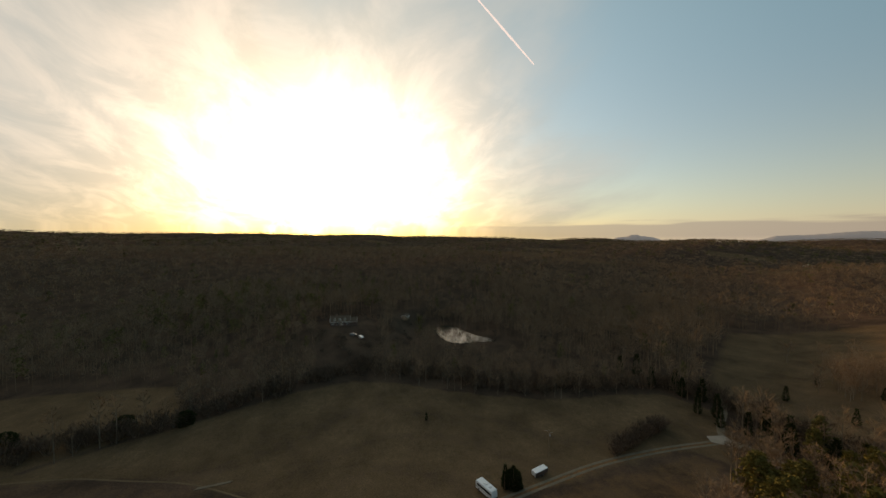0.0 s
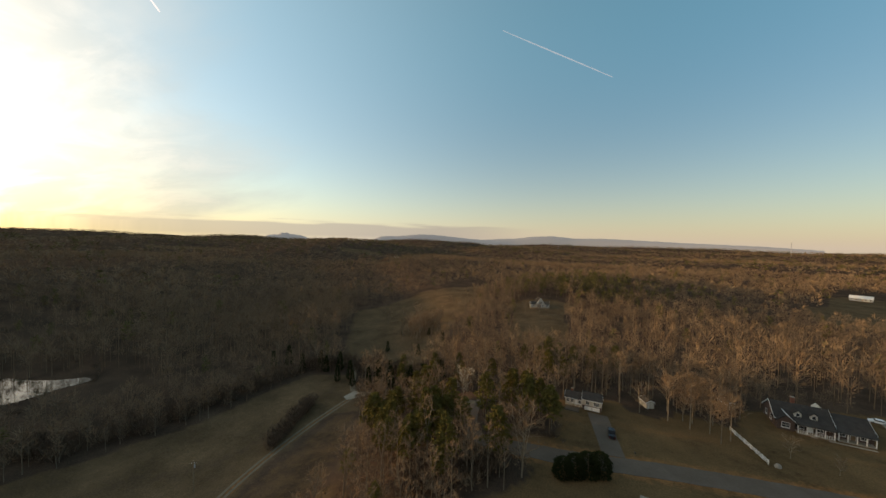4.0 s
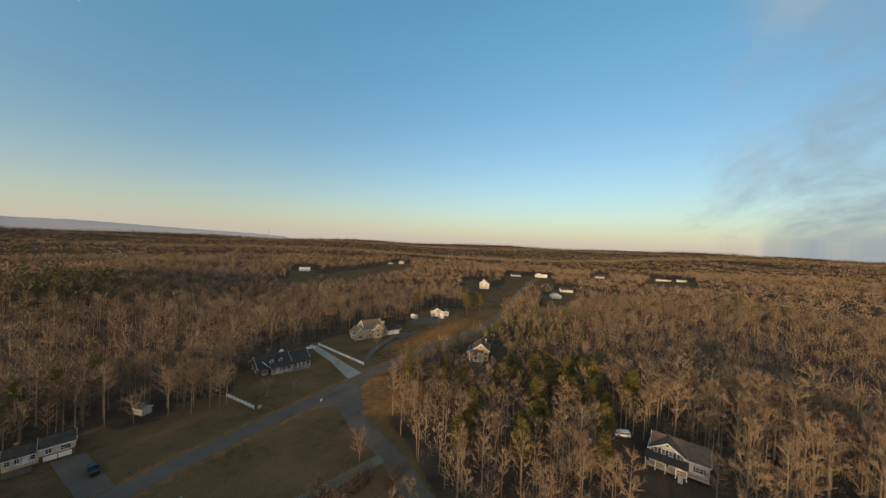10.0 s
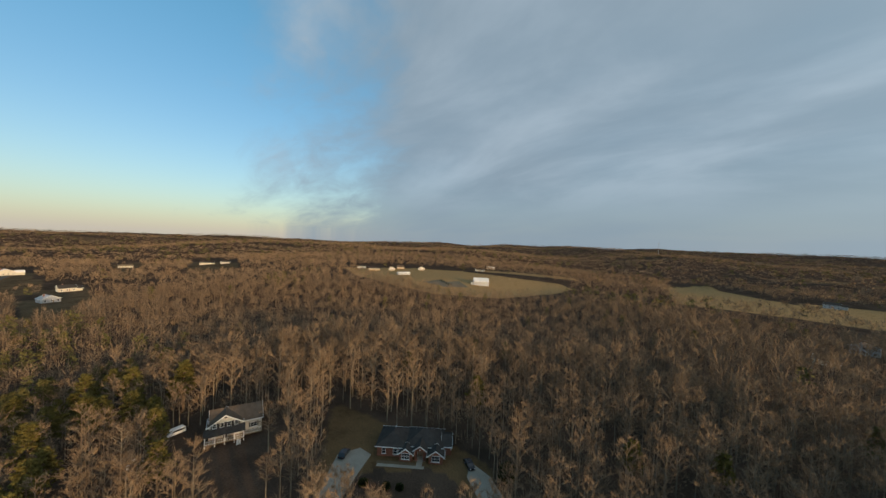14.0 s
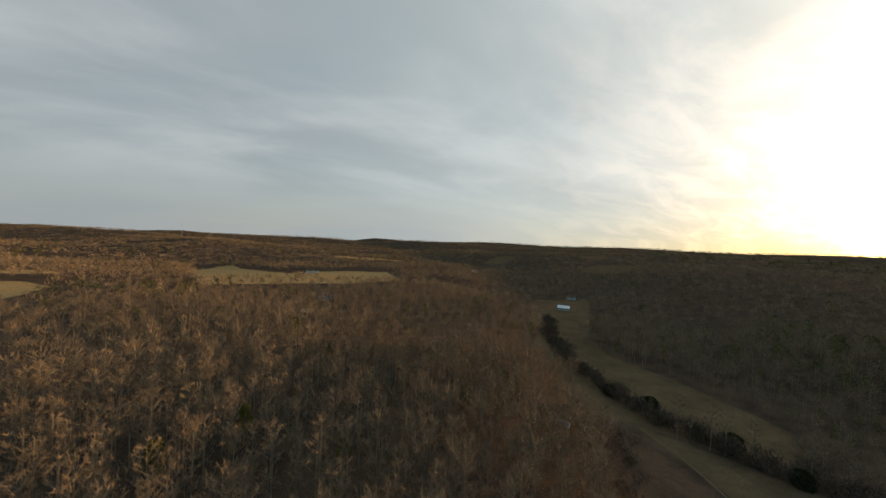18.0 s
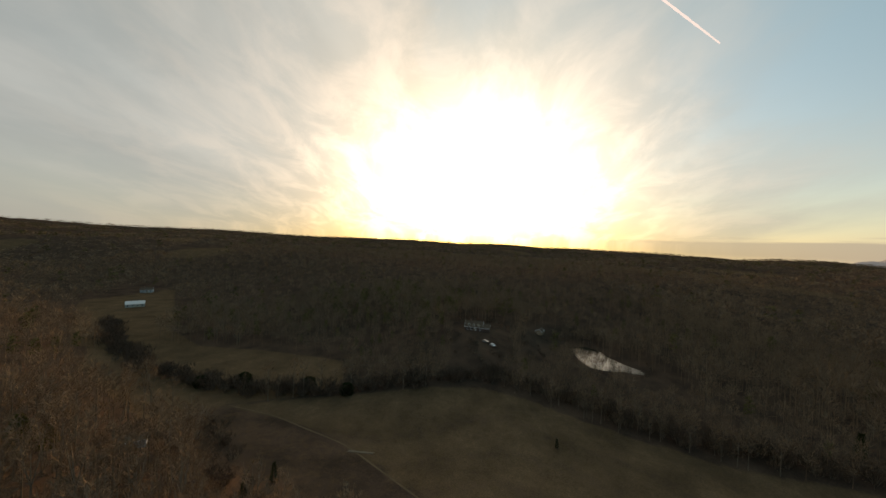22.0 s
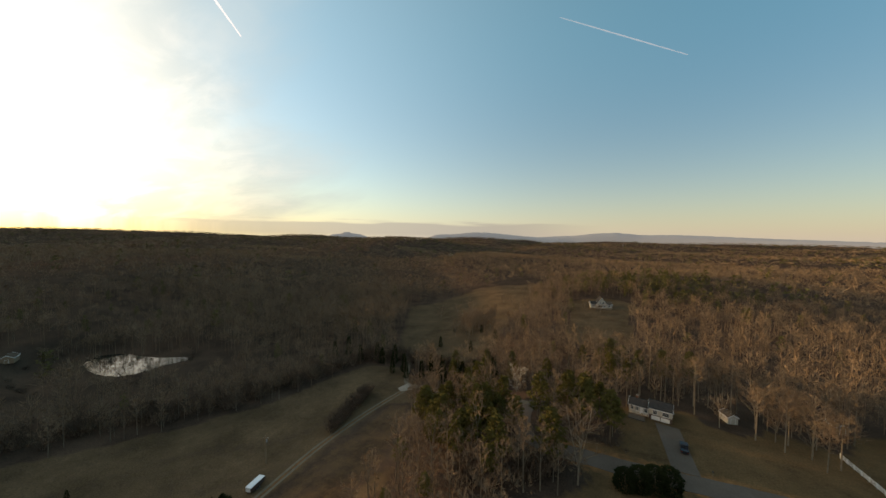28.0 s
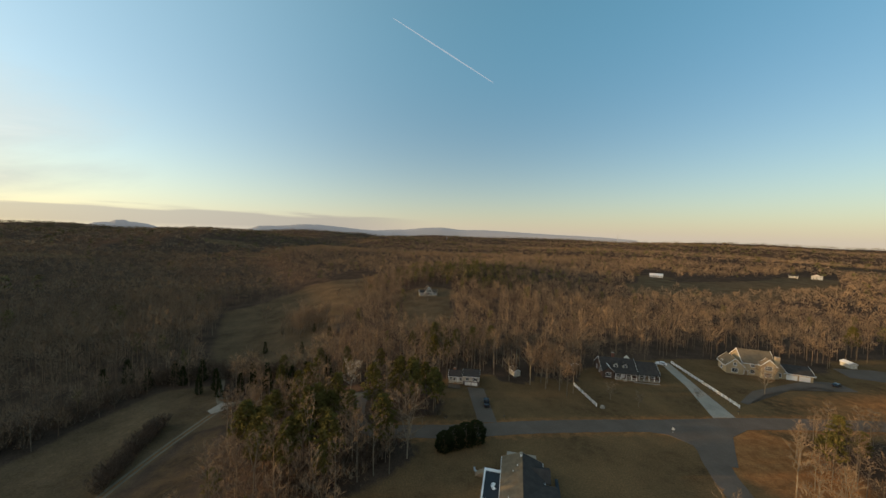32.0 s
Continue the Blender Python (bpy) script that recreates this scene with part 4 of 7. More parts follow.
mountain("mountain_1", 316.6, 323.4, [(316.6, -0.4), (317.6, 0.1), (318.9, 0.28), (319.4, 0.55), (320.2, 0.58), (320.6, 0.38), (322.4, 0.1), (323.4, -0.4)], 4650, "blue-grey knob mountain on the horizon, haze put in its colour")
mountain("mountain_2", 333.6, 355.5, [(333.6, -0.3), (335.0, 0.34), (338, 0.45), (341, 0.85), (343.5, 0.88), (346.5, 0.6), (350.0, 0.2), (355.5, -0.12)], 4700, "long blue-grey mountain ridge on the horizon, haze put in its colour")
mountain("mountain_3", 350.5, 395.0, [(350.5, -0.12), (355.6, 0.30), (358, 0.4), (361, 0.85), (364, 1.0), (367.5, 0.6), (371.5, 0.66), (375, 0.5), (382.0, 0.12), (390.0, -0.2), (395.0, -0.6)], 4760, "long blue-grey mountain ridge on the horizon, haze put in its colour")


# ---------------------------------------------------------------- building blocks
def part(name, vf, mat, parent, label="", smooth_faces=False):
    """Links vertices and faces as one mesh object under a thing or a part."""
    me = bpy.data.meshes.new(name)
    me.from_pydata([tuple(v) for v in vf[0]], [], [tuple(f) for f in vf[1]])
    if smooth_faces:
        me.polygons.foreach_set("use_smooth", [True] * len(me.polygons))
    me.materials.append(M[mat] if isinstance(mat, str) else mat)
    o = new(name, me)
    o.parent = parent
    return tagged(o, label) if label else o


def join(*items):
    V, F = [], []
    for v, f in items:
        n = len(V)
        V += [tuple(p) for p in v]
        F += [tuple(i + n for i in q) for q in f]
    return V, F


def box(x0, x1, y0, y1, z0, z1, c=0.0):
    """A box; c > 0 chamfers its upright edges and top."""
    if c <= 0:
        V = [(x, y, z) for z in (z0, z1) for x, y in ((x0, y0), (x1, y0), (x1, y1), (x0, y1))]
        return V, [(3, 2, 1, 0), (4, 5, 6, 7), (0, 1, 5, 4), (1, 2, 6, 5), (2, 3, 7, 6), (3, 0, 4, 7)]
    ring = [(x0 + c, y0), (x1 - c, y0), (x1, y0 + c), (x1, y1 - c), (x1 - c, y1), (x0 + c, y1), (x0, y1 - c), (x0, y0 + c)]
    mx, my = (x0 + x1) / 2, (y0 + y1) / 2
    k = lambda p: (p[0] + (c if p[0] < mx else -c), p[1] + (c if p[1] < my else -c))
    V = [(*p, z0) for p in ring] + [(*p, z1 - c) for p in ring] + [(*k(p), z1) for p in ring]
    F = [tuple(range(7, -1, -1)), tuple(range(16, 24))]
    for r in (0, 8):
        F += [(r + i, r + (i + 1) % 8, r + 8 + (i + 1) % 8, r + 8 + i) for i in range(8)]
    return V, F


def prism(profile, a, b, axis="x"):
    """Extrudes a closed outline (u, z) along x or y from a to b."""
    n = len(profile)
    V = [((s, u, z) if axis == "x" else (u, s, z)) for s in (a, b) for u, z in profile]
    F = [(i, (i + 1) % n, n + (i + 1) % n, n + i) for i in range(n)]
    return V, F + [tuple(range(n - 1, -1, -1)), tuple(range(n, 2 * n))]


def post(x, y, z0, z1, r=0.07, sides=6):
    a = [2 * math.pi * k / sides for k in range(sides)]
    V = [(x + r * math.cos(t), y + r * math.sin(t), z) for z in (z0, z1) for t in a]
    return V, [(i, (i + 1) % sides, sides + (i + 1) % sides, sides + i) for i in range(sides)] + [tuple(range(sides, 2 * sides)), tuple(range(sides - 1, -1, -1))]


def wheel(x, y, r, w):
    """Ring of a tyre lying along y."""
    V, F, n = [], [], 14
    for yy, rr in ((y - w / 2, r * 0.62), (y - w / 2, r * 0.94), (y - w * 0.3, r), (y + w * 0.3, r), (y + w / 2, r * 0.94), (y + w / 2, r * 0.62)):
        V += [(x + rr * math.cos(2 * math.pi * k / n), yy, r + rr * math.sin(2 * math.pi * k / n)) for k in range(n)]
    for s in range(5):
        F += [(s * n + k, s * n + (k + 1) % n, (s + 1) * n + (k + 1) % n, (s + 1) * n + k) for k in range(n)]
    return V, F


def disc(x, y, r, rr, t):
    n = 12
    V = [(x + rr * math.cos(2 * math.pi * k / n), y + s, r + rr * math.sin(2 * math.pi * k / n)) for s in (-t, t) for k in range(n)]
    return V, [tuple(range(n)), tuple(range(2 * n - 1, n - 1, -1))] + [(k, (k + 1) % n, n + (k + 1) % n, n + k) for k in range(n)]


def root(name, x, y, yaw, label, category, group="", z=None):
    """An Empty at a place on the site plan."""
    o = new(name)
    x, y = x * PLAN, y * PLAN
    o.matrix_basis = pose(x, y, ground_at(x, y) if z is None else z, 0, 0, yaw)
    return tagged(o, label, category, group)


# ---------------------------------------------------------------- houses, part by part (local x along the front, front towards -y)
def volume(h, x0, x1, y0, y1, z0, ze, rise, axis, wall, roof, over=0.45, trim="trim", hip=False):
    """Walls up to the eaves ze with gable ends, and a roof of two thick slopes (or four, hipped)."""
    if hip:
        part("wall", box(x0, x1, y0, y1, z0, ze), wall, h)
        o = over
        X0, X1, Y0, Y1 = x0 - o, x1 + o, y0 - o, y1 + o
        my, mx, k = (Y0 + Y1) / 2, (X0 + X1) / 2, min(X1 - X0, Y1 - Y0) / 2
        if axis == "x":
            r = [(X0 + k, my), (X1 - k, my)]
        else:
            r = [(mx, Y0 + k), (mx, Y1 - k)]
        V = [(X0, Y0, ze), (X1, Y0, ze), (X1, Y1, ze), (X0, Y1, ze)] + [(X0, Y0, ze + 0.15), (X1, Y0, ze + 0.15), (X1, Y1, ze + 0.15), (X0, Y1, ze + 0.15)] + [(*p, ze + rise) for p in r]
        F = [(3, 2, 1, 0), (0, 1, 5, 4), (1, 2, 6, 5), (2, 3, 7, 6), (3, 0, 4, 7)]
        F += [(4, 5, 9, 8), (5, 6, 9), (6, 7, 8, 9), (7, 4, 8)] if axis == "x" else [(4, 5, 8), (5, 6, 9, 8), (6, 7, 9), (7, 4, 8, 9)]
        part("roof", (V, F), roof, h)
        part("gutter", join(box(X0 - 0.06, X1 + 0.06, Y0 - 0.1, Y0 - 0.01, ze, ze + 0.14), box(X0 - 0.06, X1 + 0.06, Y1 + 0.01, Y1 + 0.1, ze, ze + 0.14)), trim, h, "white gutter")
        return
    a, b = (y0, y1) if axis == "x" else (x0, x1)
    s, e = (x0, x1) if axis == "x" else (y0, y1)
    m, half = (a + b) / 2, (b - a) / 2
    part("wall", prism([(a, z0), (b, z0), (b, ze), (m, ze + rise), (a, ze)], s, e, axis), wall, h)
    slope, t = rise / half, 0.2
    lo, up = ze - slope * over, ze + rise
    for sg in (-1, 1):
        ea = m + sg * (half + over)
        part("roof", prism([(ea, lo + 0.02), (m, up + 0.02), (m, up + 0.02 + t), (ea, lo + 0.02 + t)], s - over * 0.7, e + over * 0.7, axis), roof, h)
        part("gutter", prism([(ea + sg * 0.01, lo - 0.05), (ea + sg * 0.12, lo - 0.05), (ea + sg * 0.12, lo + 0.14), (ea + sg * 0.01, lo + 0.14)], s - over * 0.7, e + over * 0.7, axis), trim, h, "white gutter")
    for q in (s - over * 0.7 - 0.06, e + over * 0.7 + 0.01):
        V = [(m - half - over, lo - 0.05), (m, up - 0.05), (m + half + over, lo - 0.05), (m + half + over, lo + t + 0.06), (m, up + t + 0.06), (m - half - over, lo + t + 0.06)]
        part("bargeboard", prism(V, q, q + 0.05, axis), trim, h, "white bargeboard")


def turned(vf, side, plane, u, z):
    """Places a piece built in the (u, z) plane, facing -y, on a wall of the given side."""
    out = []
    for x, y, zz in vf[0]:
        if side == "S":
            out.append((u + x, plane + y, z + zz))
        elif side == "N":
            out.append((u - x, plane - y, z + zz))
        elif side == "E":
            out.append((plane - y, u + x, z + zz))
        else:
            out.append((plane + y, u - x, z + zz))
    return out, vf[1]


def window(h, side, plane, u, z, w=1.0, hh=1.4, bars=1, shutters=False, arch=False):
    """Frame with bars proud of the wall, and a dark pane behind it."""
    f = 0.08
    V = [(sx * (w / 2 + e), y, (hh + e if up else -e)) for y in (-0.09, 0.02) for e in (f, 0.0) for sx, up in ((-1, 0), (1, 0), (1, 1), (-1, 1))]
    F = []
    for k in range(4):
        m = (k + 1) % 4
        F += [(k, m, 4 + m, 4 + k), (8 + m, 8 + k, 12 + k, 12 + m), (m, k, 8 + k, 8 + m), (4 + k, 4 + m, 12 + m, 12 + k)]
    fr = part("window", turned((V, F), side, plane, u, z), "trim", h, "white-framed window")
    if bars:
        part("glazing_bar", turned(box(-w / 2, w / 2, -0.06, 0.0, hh / 2 - 0.03, hh / 2 + 0.03), side, plane, u, z), "trim", fr)
    for k in range(1, bars):
        q = -w / 2 + w * k / bars
        part("glazing_bar", turned(box(q - 0.03, q + 0.03, -0.07, -0.061, 0, hh), side, plane, u, z), "trim", fr)
    part("pane", turned(box(-w / 2, w / 2, -0.03, 0.015, 0, hh), side, plane, u, z), "glass", fr)
    part("sill", turned(box(-w / 2 - 0.14, w / 2 + 0.14, -0.16, -0.01, -f - 0.07, -f - 0.002), side, plane, u, z), "trim", fr)
    if shutters:
        for sg in (-1, 1):
            c = sg * (w / 2 + f + 0.2)
            part("shutter", turned(join(box(c - 0.17, c + 0.17, -0.06, 0.01, -0.05, hh + 0.05), *[box(c - 0.13, c + 0.13, -0.08, -0.061, hh * k / 5 + 0.05, hh * k / 5 + 0.16) for k in range(5)]), side, plane, u, z), "dark", fr, "dark slatted shutter")
    return fr


def door(h, side, plane, u, z, w=0.95, hh=2.05, mat="wood"):
    d = part("door", turned(join(box(-w / 2, w / 2, -0.05, 0.02, 0, hh), box(-w * 0.32, w * 0.32, -0.08, -0.051, 0.25, hh * 0.45), box(-w * 0.32, w * 0.32, -0.08, -0.051, hh * 0.52, hh * 0.92)), side, plane, u, z), mat, h)
    part("door_frame", turned(join(box(-w / 2 - 0.1, -w / 2 - 0.002, -0.09, 0.02, 0, hh + 0.1), box(w / 2 + 0.002, w / 2 + 0.1, -0.09, 0.02, 0, hh + 0.1), box(-w / 2, w / 2, -0.09, 0.02, hh + 0.002, hh + 0.1)), side, plane, u, z), "trim", d)
    part("door_handle", turned(box(w * 0.33, w * 0.42, -0.12, -0.051, 0.95, 1.05), side, plane, u, z), "dark", d)


def garage_door(h, side, plane, u, z, w=2.5, hh=2.1):
    items = [box(-w / 2, w / 2, -0.02, 0.02, 0, hh)]
    for r in range(4):
        for c in range(4):
            items.append(box(-w / 2 + w * (c + 0.1) / 4, -w / 2 + w * (c + 0.9) / 4, -0.05, -0.021, hh * (r + 0.12) / 4, hh * (r + 0.88) / 4))
    g = part("garage_door", turned(join(*items), side, plane, u, z), "trim", h, "white panelled garage door")
    part("door_frame", turned(join(box(-w / 2 - 0.12, -w / 2 - 0.002, -0.08, 0.02, 0, hh + 0.12), box(w / 2 + 0.002, w / 2 + 0.12, -0.08, 0.02, 0, hh + 0.12), box(-w / 2, w / 2, -0.08, 0.02, hh + 0.002, hh + 0.12)), side, plane, u, z), "trim", g)


def chimney(h, x, y, z0, z1, mat="brick", w=0.8):
    c = part("chimney", box(x - w / 2, x + w / 2, y - w / 2, y + w / 2, z0, z1), mat, h)
    part("chimney_cap", box(x - w / 2 - 0.08, x + w / 2 + 0.08, y - w / 2 - 0.08, y + w / 2 + 0.08, z1 + 0.003, z1 + 0.12, 0.03), "concrete", c)


def railing(h, a, b, z, mat="trim", high=0.95):
    """Handrail with balusters between two points."""
    (ax, ay), (bx, by) = a, b
    n = max(2, int(math.hypot(bx - ax, by - ay) / 0.45))
    r = part("railing", slat_line(a, b, z + high - 0.06, z + high, 0.06), mat, h, "white railing" if mat == "trim" else "")
    part("rail", slat_line(a, b, z + 0.1, z + 0.15, 0.05), mat, r)
    for k in range(n + 1):
        t = k / n
        x, y = ax + (bx - ax) * t, ay + (by - ay) * t
        part("baluster", box(x - 0.03, x + 0.03, y - 0.03, y + 0.03, z, z + high - 0.062), mat, r)


def slat_line(a, b, z0, z1, w):
    (ax, ay), (bx, by) = a, b
    d = Vector((bx - ax, by - ay)).normalized() * (w / 2)
    V = [(x + sx * d.y, y - sx * d.x, z) for z in (z0, z1) for x, y, sx in ((ax, ay, -1), (bx, by, -1), (bx, by, 1), (ax, ay, 1))]
    return V, [(3, 2, 1, 0), (4, 5, 6, 7), (0, 1, 5, 4), (1, 2, 6, 5), (2, 3, 7, 6), (3, 0, 4, 7)]


def porch(h, x0, x1, y0, y1, zf, zr, roof, n=4, floor="concrete", rails=True, drop=0.0):
    """Open porch in front of a wall: floor, posts, lean-to roof, railing."""
    part("porch_floor", box(x0, x1, y0, y1, zf - 0.25, zf), floor, h)
    for k in range(n):
        x = x0 + 0.12 + (x1 - x0 - 0.24) * k / (n - 1)
        part("porch_post", box(x - 0.09, x + 0.09, y0 + 0.05, y0 + 0.23, zf, zr), "trim", h, "white porch post")
        if drop:
            part("deck_post", box(x - 0.08, x + 0.08, y0 + 0.05, y0 + 0.21, zf - drop, zf - 0.252), "trim", h)
    if rails:
        railing(h, (x0 + 0.15, y0 + 0.14), (x1 - 0.15, y0 + 0.14), zf)
    part("porch_roof", prism([(y0 - 0.3, zr), (y1, zr + 0.85), (y1, zr + 1.0), (y0 - 0.3, zr + 0.16)], x0 - 0.25, x1 + 0.25, "x"), roof, h)
    part("porch_beam", box(x0, x1, y0 + 0.04, y0 + 0.2, zr - 0.22, zr - 0.002), "trim", h)


def dormer(h, x, y, z, w, hh, depth, roof, wall="siding"):
    """Small gabled dormer facing the front."""
    d = part("dormer", prism([(x - w / 2, z), (x + w / 2, z), (x + w / 2, z + hh), (x, z + hh + w * 0.5), (x - w / 2, z + hh)], y, y + depth, "y"), wall, h, "white gabled dormer")
    for sg in (-1, 1):
        part("dormer_roof", prism([(x + sg * (w / 2 + 0.18), z + hh - 0.15), (x, z + hh + w * 0.5 + 0.03), (x, z + hh + w * 0.5 + 0.15), (x + sg * (w / 2 + 0.18), z + hh - 0.03)], y - 0.2, y + depth, "y"), roof, d)
    fr = join(box(x - 0.42, x - 0.36, y - 0.05, y, z + 0.3, z + hh), box(x + 0.36, x + 0.42, y - 0.05, y, z + 0.3, z + hh), box(x - 0.42, x + 0.42, y - 0.05, y, z + hh, z + hh + 0.06), box(x - 0.42, x + 0.42, y - 0.05, y, z + 0.24, z + 0.3))
    part("window_frame", fr, "trim", d)
    part("pane", box(x - 0.36, x + 0.36, y - 0.02, y - 0.002, z + 0.3, z + hh), "glass", d)


# white split-level house with a lower double garage
def garage_house():
    h = root("split_level_house", 17.5, 103.2, -12, "white split-level house with a dark roof and two garage doors", "house")
    h.scale = (0.90, 0.90, 1.0)
    h.location.z -= 0.9
    volume(h, 0.5, 7.8, -4.0, 4.0, -0.8, 4.7, 1.3, "x", "siding", "shingle")
    volume(h, -6.3, 0.49, -3.2, 4.0, -0.8, 3.9, 1.2, "x", "siding", "shingle")
    for u in (2.7, 5.7):
        garage_door(h, "S", -4.0, u, 0.05, 2.55)
    window(h, "S", -4.0, 5.8, 2.9, 2.0, 1.2, 3)
    window(h, "S", -4.0, 2.4, 2.9, 1.2, 1.2, 2)
    for u in (-5.3, -3.6):
        window(h, "S", -3.2, u, 2.3, 0.9, 1.2, 2)
    door(h, "S", -3.2, -2.0, 1.7, mat="trim")
    window(h, "S", -3.2, -0.6, 2.3, 0.9, 1.2, 1)
    for u in (-2.5, 1.5):
        window(h, "E", 7.8, u, 2.9, 1.1, 1.2)
        window(h, "W", -6.3, u, 2.4, 1.1, 1.2)
    part("balcony", join(box(-3.8, 0.3, -4.6, -3.22, 1.35, 1.6)), "wood", h)
    railing(h, (-3.7, -4.5), (0.2, -4.5), 1.6)
    chimney(h, -4.0, 1.6, 4.0, 5.9)
    # wall round the garage doors, its shade put in as dark brick colour
    part("garage_surround", join(box(0.52, 1.38, -4.03, -4.002, -0.3, 2.55), box(3.98, 4.42, -4.03, -4.002, -0.3, 2.55), box(7.02, 7.78, -4.03, -4.002, -0.3, 2.55), box(1.38, 7.02, -4.03, -4.002, 2.2, 2.55)), "brick_dark", h, "lower storey coloured dark for the shade round the garage doors")
    part("lower_deck", box(-6.0, -0.6, -8.4, -4.65, -0.5, 1.25), "shingle_brown", h, "dark timber deck below the balcony")
    part("deck_edge", box(-6.1, -0.5, -8.6, -8.41, -0.5, 0.15), "concrete", h)


# long dark-roofed house with two white dormers
def dormer_house():
    h = root("dormer_house", 76.2, 107.5, -15, "brick house with a dark roof and two white dormers", "house")
    h.scale = (1.22, 1.22, 1.16)
    volume(h, -9.5, 2.2, -4.4, 4.6, -0.4, 3.0, 3.1, "x", "brick_dark", "shingle")
    volume(h, 2.25, 9.8, -3.6, 4.2, -0.4, 2.9, 2.4, "x", "brick_dark", "shingle")
    for u in (-4.6, -1.4):
        dormer(h, u, -3.6, 3.6, 1.5, 1.2, 3.0, "shingle")
    porch(h, -5.4, 1.8, -6.4, -4.41, 0.25, 2.6, "shingle", 5)
    porch(h, 2.6, 9.5, -5.6, -3.61, 0.25, 2.5, "shingle", 5, rails=False)
    part("gable_wing", prism([(-9.4, 0.0), (-5.8, 0.0), (-5.8, 2.7), (-7.6, 4.4), (-9.4, 2.7)], -5.6, -4.41, "y"), "brick_dark", h)
    for sg in (-1, 1):
        part("wing_roof", prism([(-7.6 + sg * 2.15, 2.35), (-7.6, 4.45), (-7.6, 4.62), (-7.6 + sg * 2.15, 2.52)], -5.9, -2.2, "y"), "shingle", h)
    part("rake_trim", prism([(-5.45, 2.5), (-5.3, 2.4), (-7.5, 4.75), (-7.65, 4.7)], -5.98, -2.2, "y"), "trim", h, "white roof trim")
    window(h, "S", -5.6, -7.6, 0.8, 1.6, 1.4, 2)
    for u in (-4.2, -0.4):
        window(h, "S", -4.4, u, 0.9, 1.2, 1.4, 2, True)
    door(h, "S", -4.4, -2.3, 0.25, mat="trim")
    for u in (4.0, 8.0):
        window(h, "S", -3.6, u, 0.9, 1.2, 1.4, 2)
    door(h, "S", -3.6, 6.0, 0.25)
    for u in (-1.5, 2.0):
        window(h, "E", 9.8, u, 0.9)
        window(h, "W", -9.5, u, 0.9)
    chimney(h, -4.0, 2.2, 4.0, 7.4)
    part("rear_dormer", prism([(0.2, 4.2), (2.0, 4.2), (2.0, 5.6), (1.1, 6.6), (0.2, 5.6)], 0.4, 3.0, "y"), "siding", h)
    part("front_walk", box(0.5, 9.0, -7.3, -6.6, -0.15, 0.06), "concrete", h)
    part("porch_step", join(box(-3.0, -1.6, -7.0, -6.41, -0.2, 0.05), box(-3.0, -1.6, -6.7, -6.405, 0.05, 0.16)), "concrete", h)


# tall tan house with crossing gables and a low garage wing
def gable_house():
    h = root("gabled_house", 125.5, 108.5, -25, "tan two-storey house with steep crossing gables", "house")
    h.scale = (1.40, 1.30, 1.15)
    volume(h, -4.0, 4.5, -4.0, 5.0, -0.4, 5.2, 3.9, "x", "siding_tan", "shingle_tan")
    volume(h, -8.6, -4.05, -4.8, 2.0, -0.4, 3.6, 2.7, "y", "siding_tan", "shingle_tan")
    volume(h, 0.4, 3.9, -5.6, -4.02, -0.4, 5.6, 2.1, "y", "siding_tan", "shingle_tan")
    volume(h, 4.55, 7.2, -3.4, 3.4, -0.4, 3.4, 2.2, "y", "siding_tan", "shingle_tan")
    volume(h, 7.25, 14.5, -3.0, 4.0, -0.4, 2.7, 2.0, "x", "siding_tan", "shingle")
    chimney(h, 4.9, -3.8, -0.2, 8.6, "siding_tan", 1.1)
    window(h, "S", -4.8, -6.3, 0.9, 1.6, 1.5, 2)
    window(h, "S", -4.8, -6.3, 3.6, 0.8, 1.0)
    for z in (0.9, 3.6):
        window(h, "S", -5.6, 2.1, z, 1.8, 1.5, 3)
        window(h, "S", -4.0, -1.3, z, 1.1, 1.4)
        window(h, "W", -8.6, -1.0, z * 0.8, 1.0, 1.2)
    door(h, "S", -4.0, -3.0, -0.2)
    for u in (9.2, 12.4):
        garage_door(h, "S", -3.0, u, -0.25, 2.5)
    window(h, "E", 14.5, 0.5, 0.8)
    window(h, "S", -3.4, 5.9, 0.8)


# white gable-fronted house with a lean-to
def white_house():
    h = root("white_house", 188.5, 106, -60, "cream gable-fronted house with a dark grey roof", "house")
    h.scale = (1.18, 1.18, 1.15)
    volume(h, -4.6, 4.6, -6.0, 6.0, -0.4, 3.4, 2.6, "y", "siding", "shingle")
    volume(h, 4.65, 8.0, -3.5, 5.0, -0.4, 2.5, 1.3, "y", "siding", "shingle")
    garage_door(h, "S", -6.0, 2.2, -0.2, 2.6)
    window(h, "S", -6.0, -2.4, 0.9, 1.4, 1.3, 2)
    window(h, "S", -6.0, 0.0, 3.7, 0.9, 1.0)
    for u in (-3.0, 0.5, 3.5):
        window(h, "W", -4.6, u, 0.9)
    for sg in (5.2, 7.7):
        part("carport_post", box(sg - 0.08, sg + 0.08, -5.9, -5.74, -0.4, 2.4), "trim", h)
    part("carport_roof", box(4.7, 8.3, -6.2, -3.52, 2.41, 2.58), "siding_grey", h)


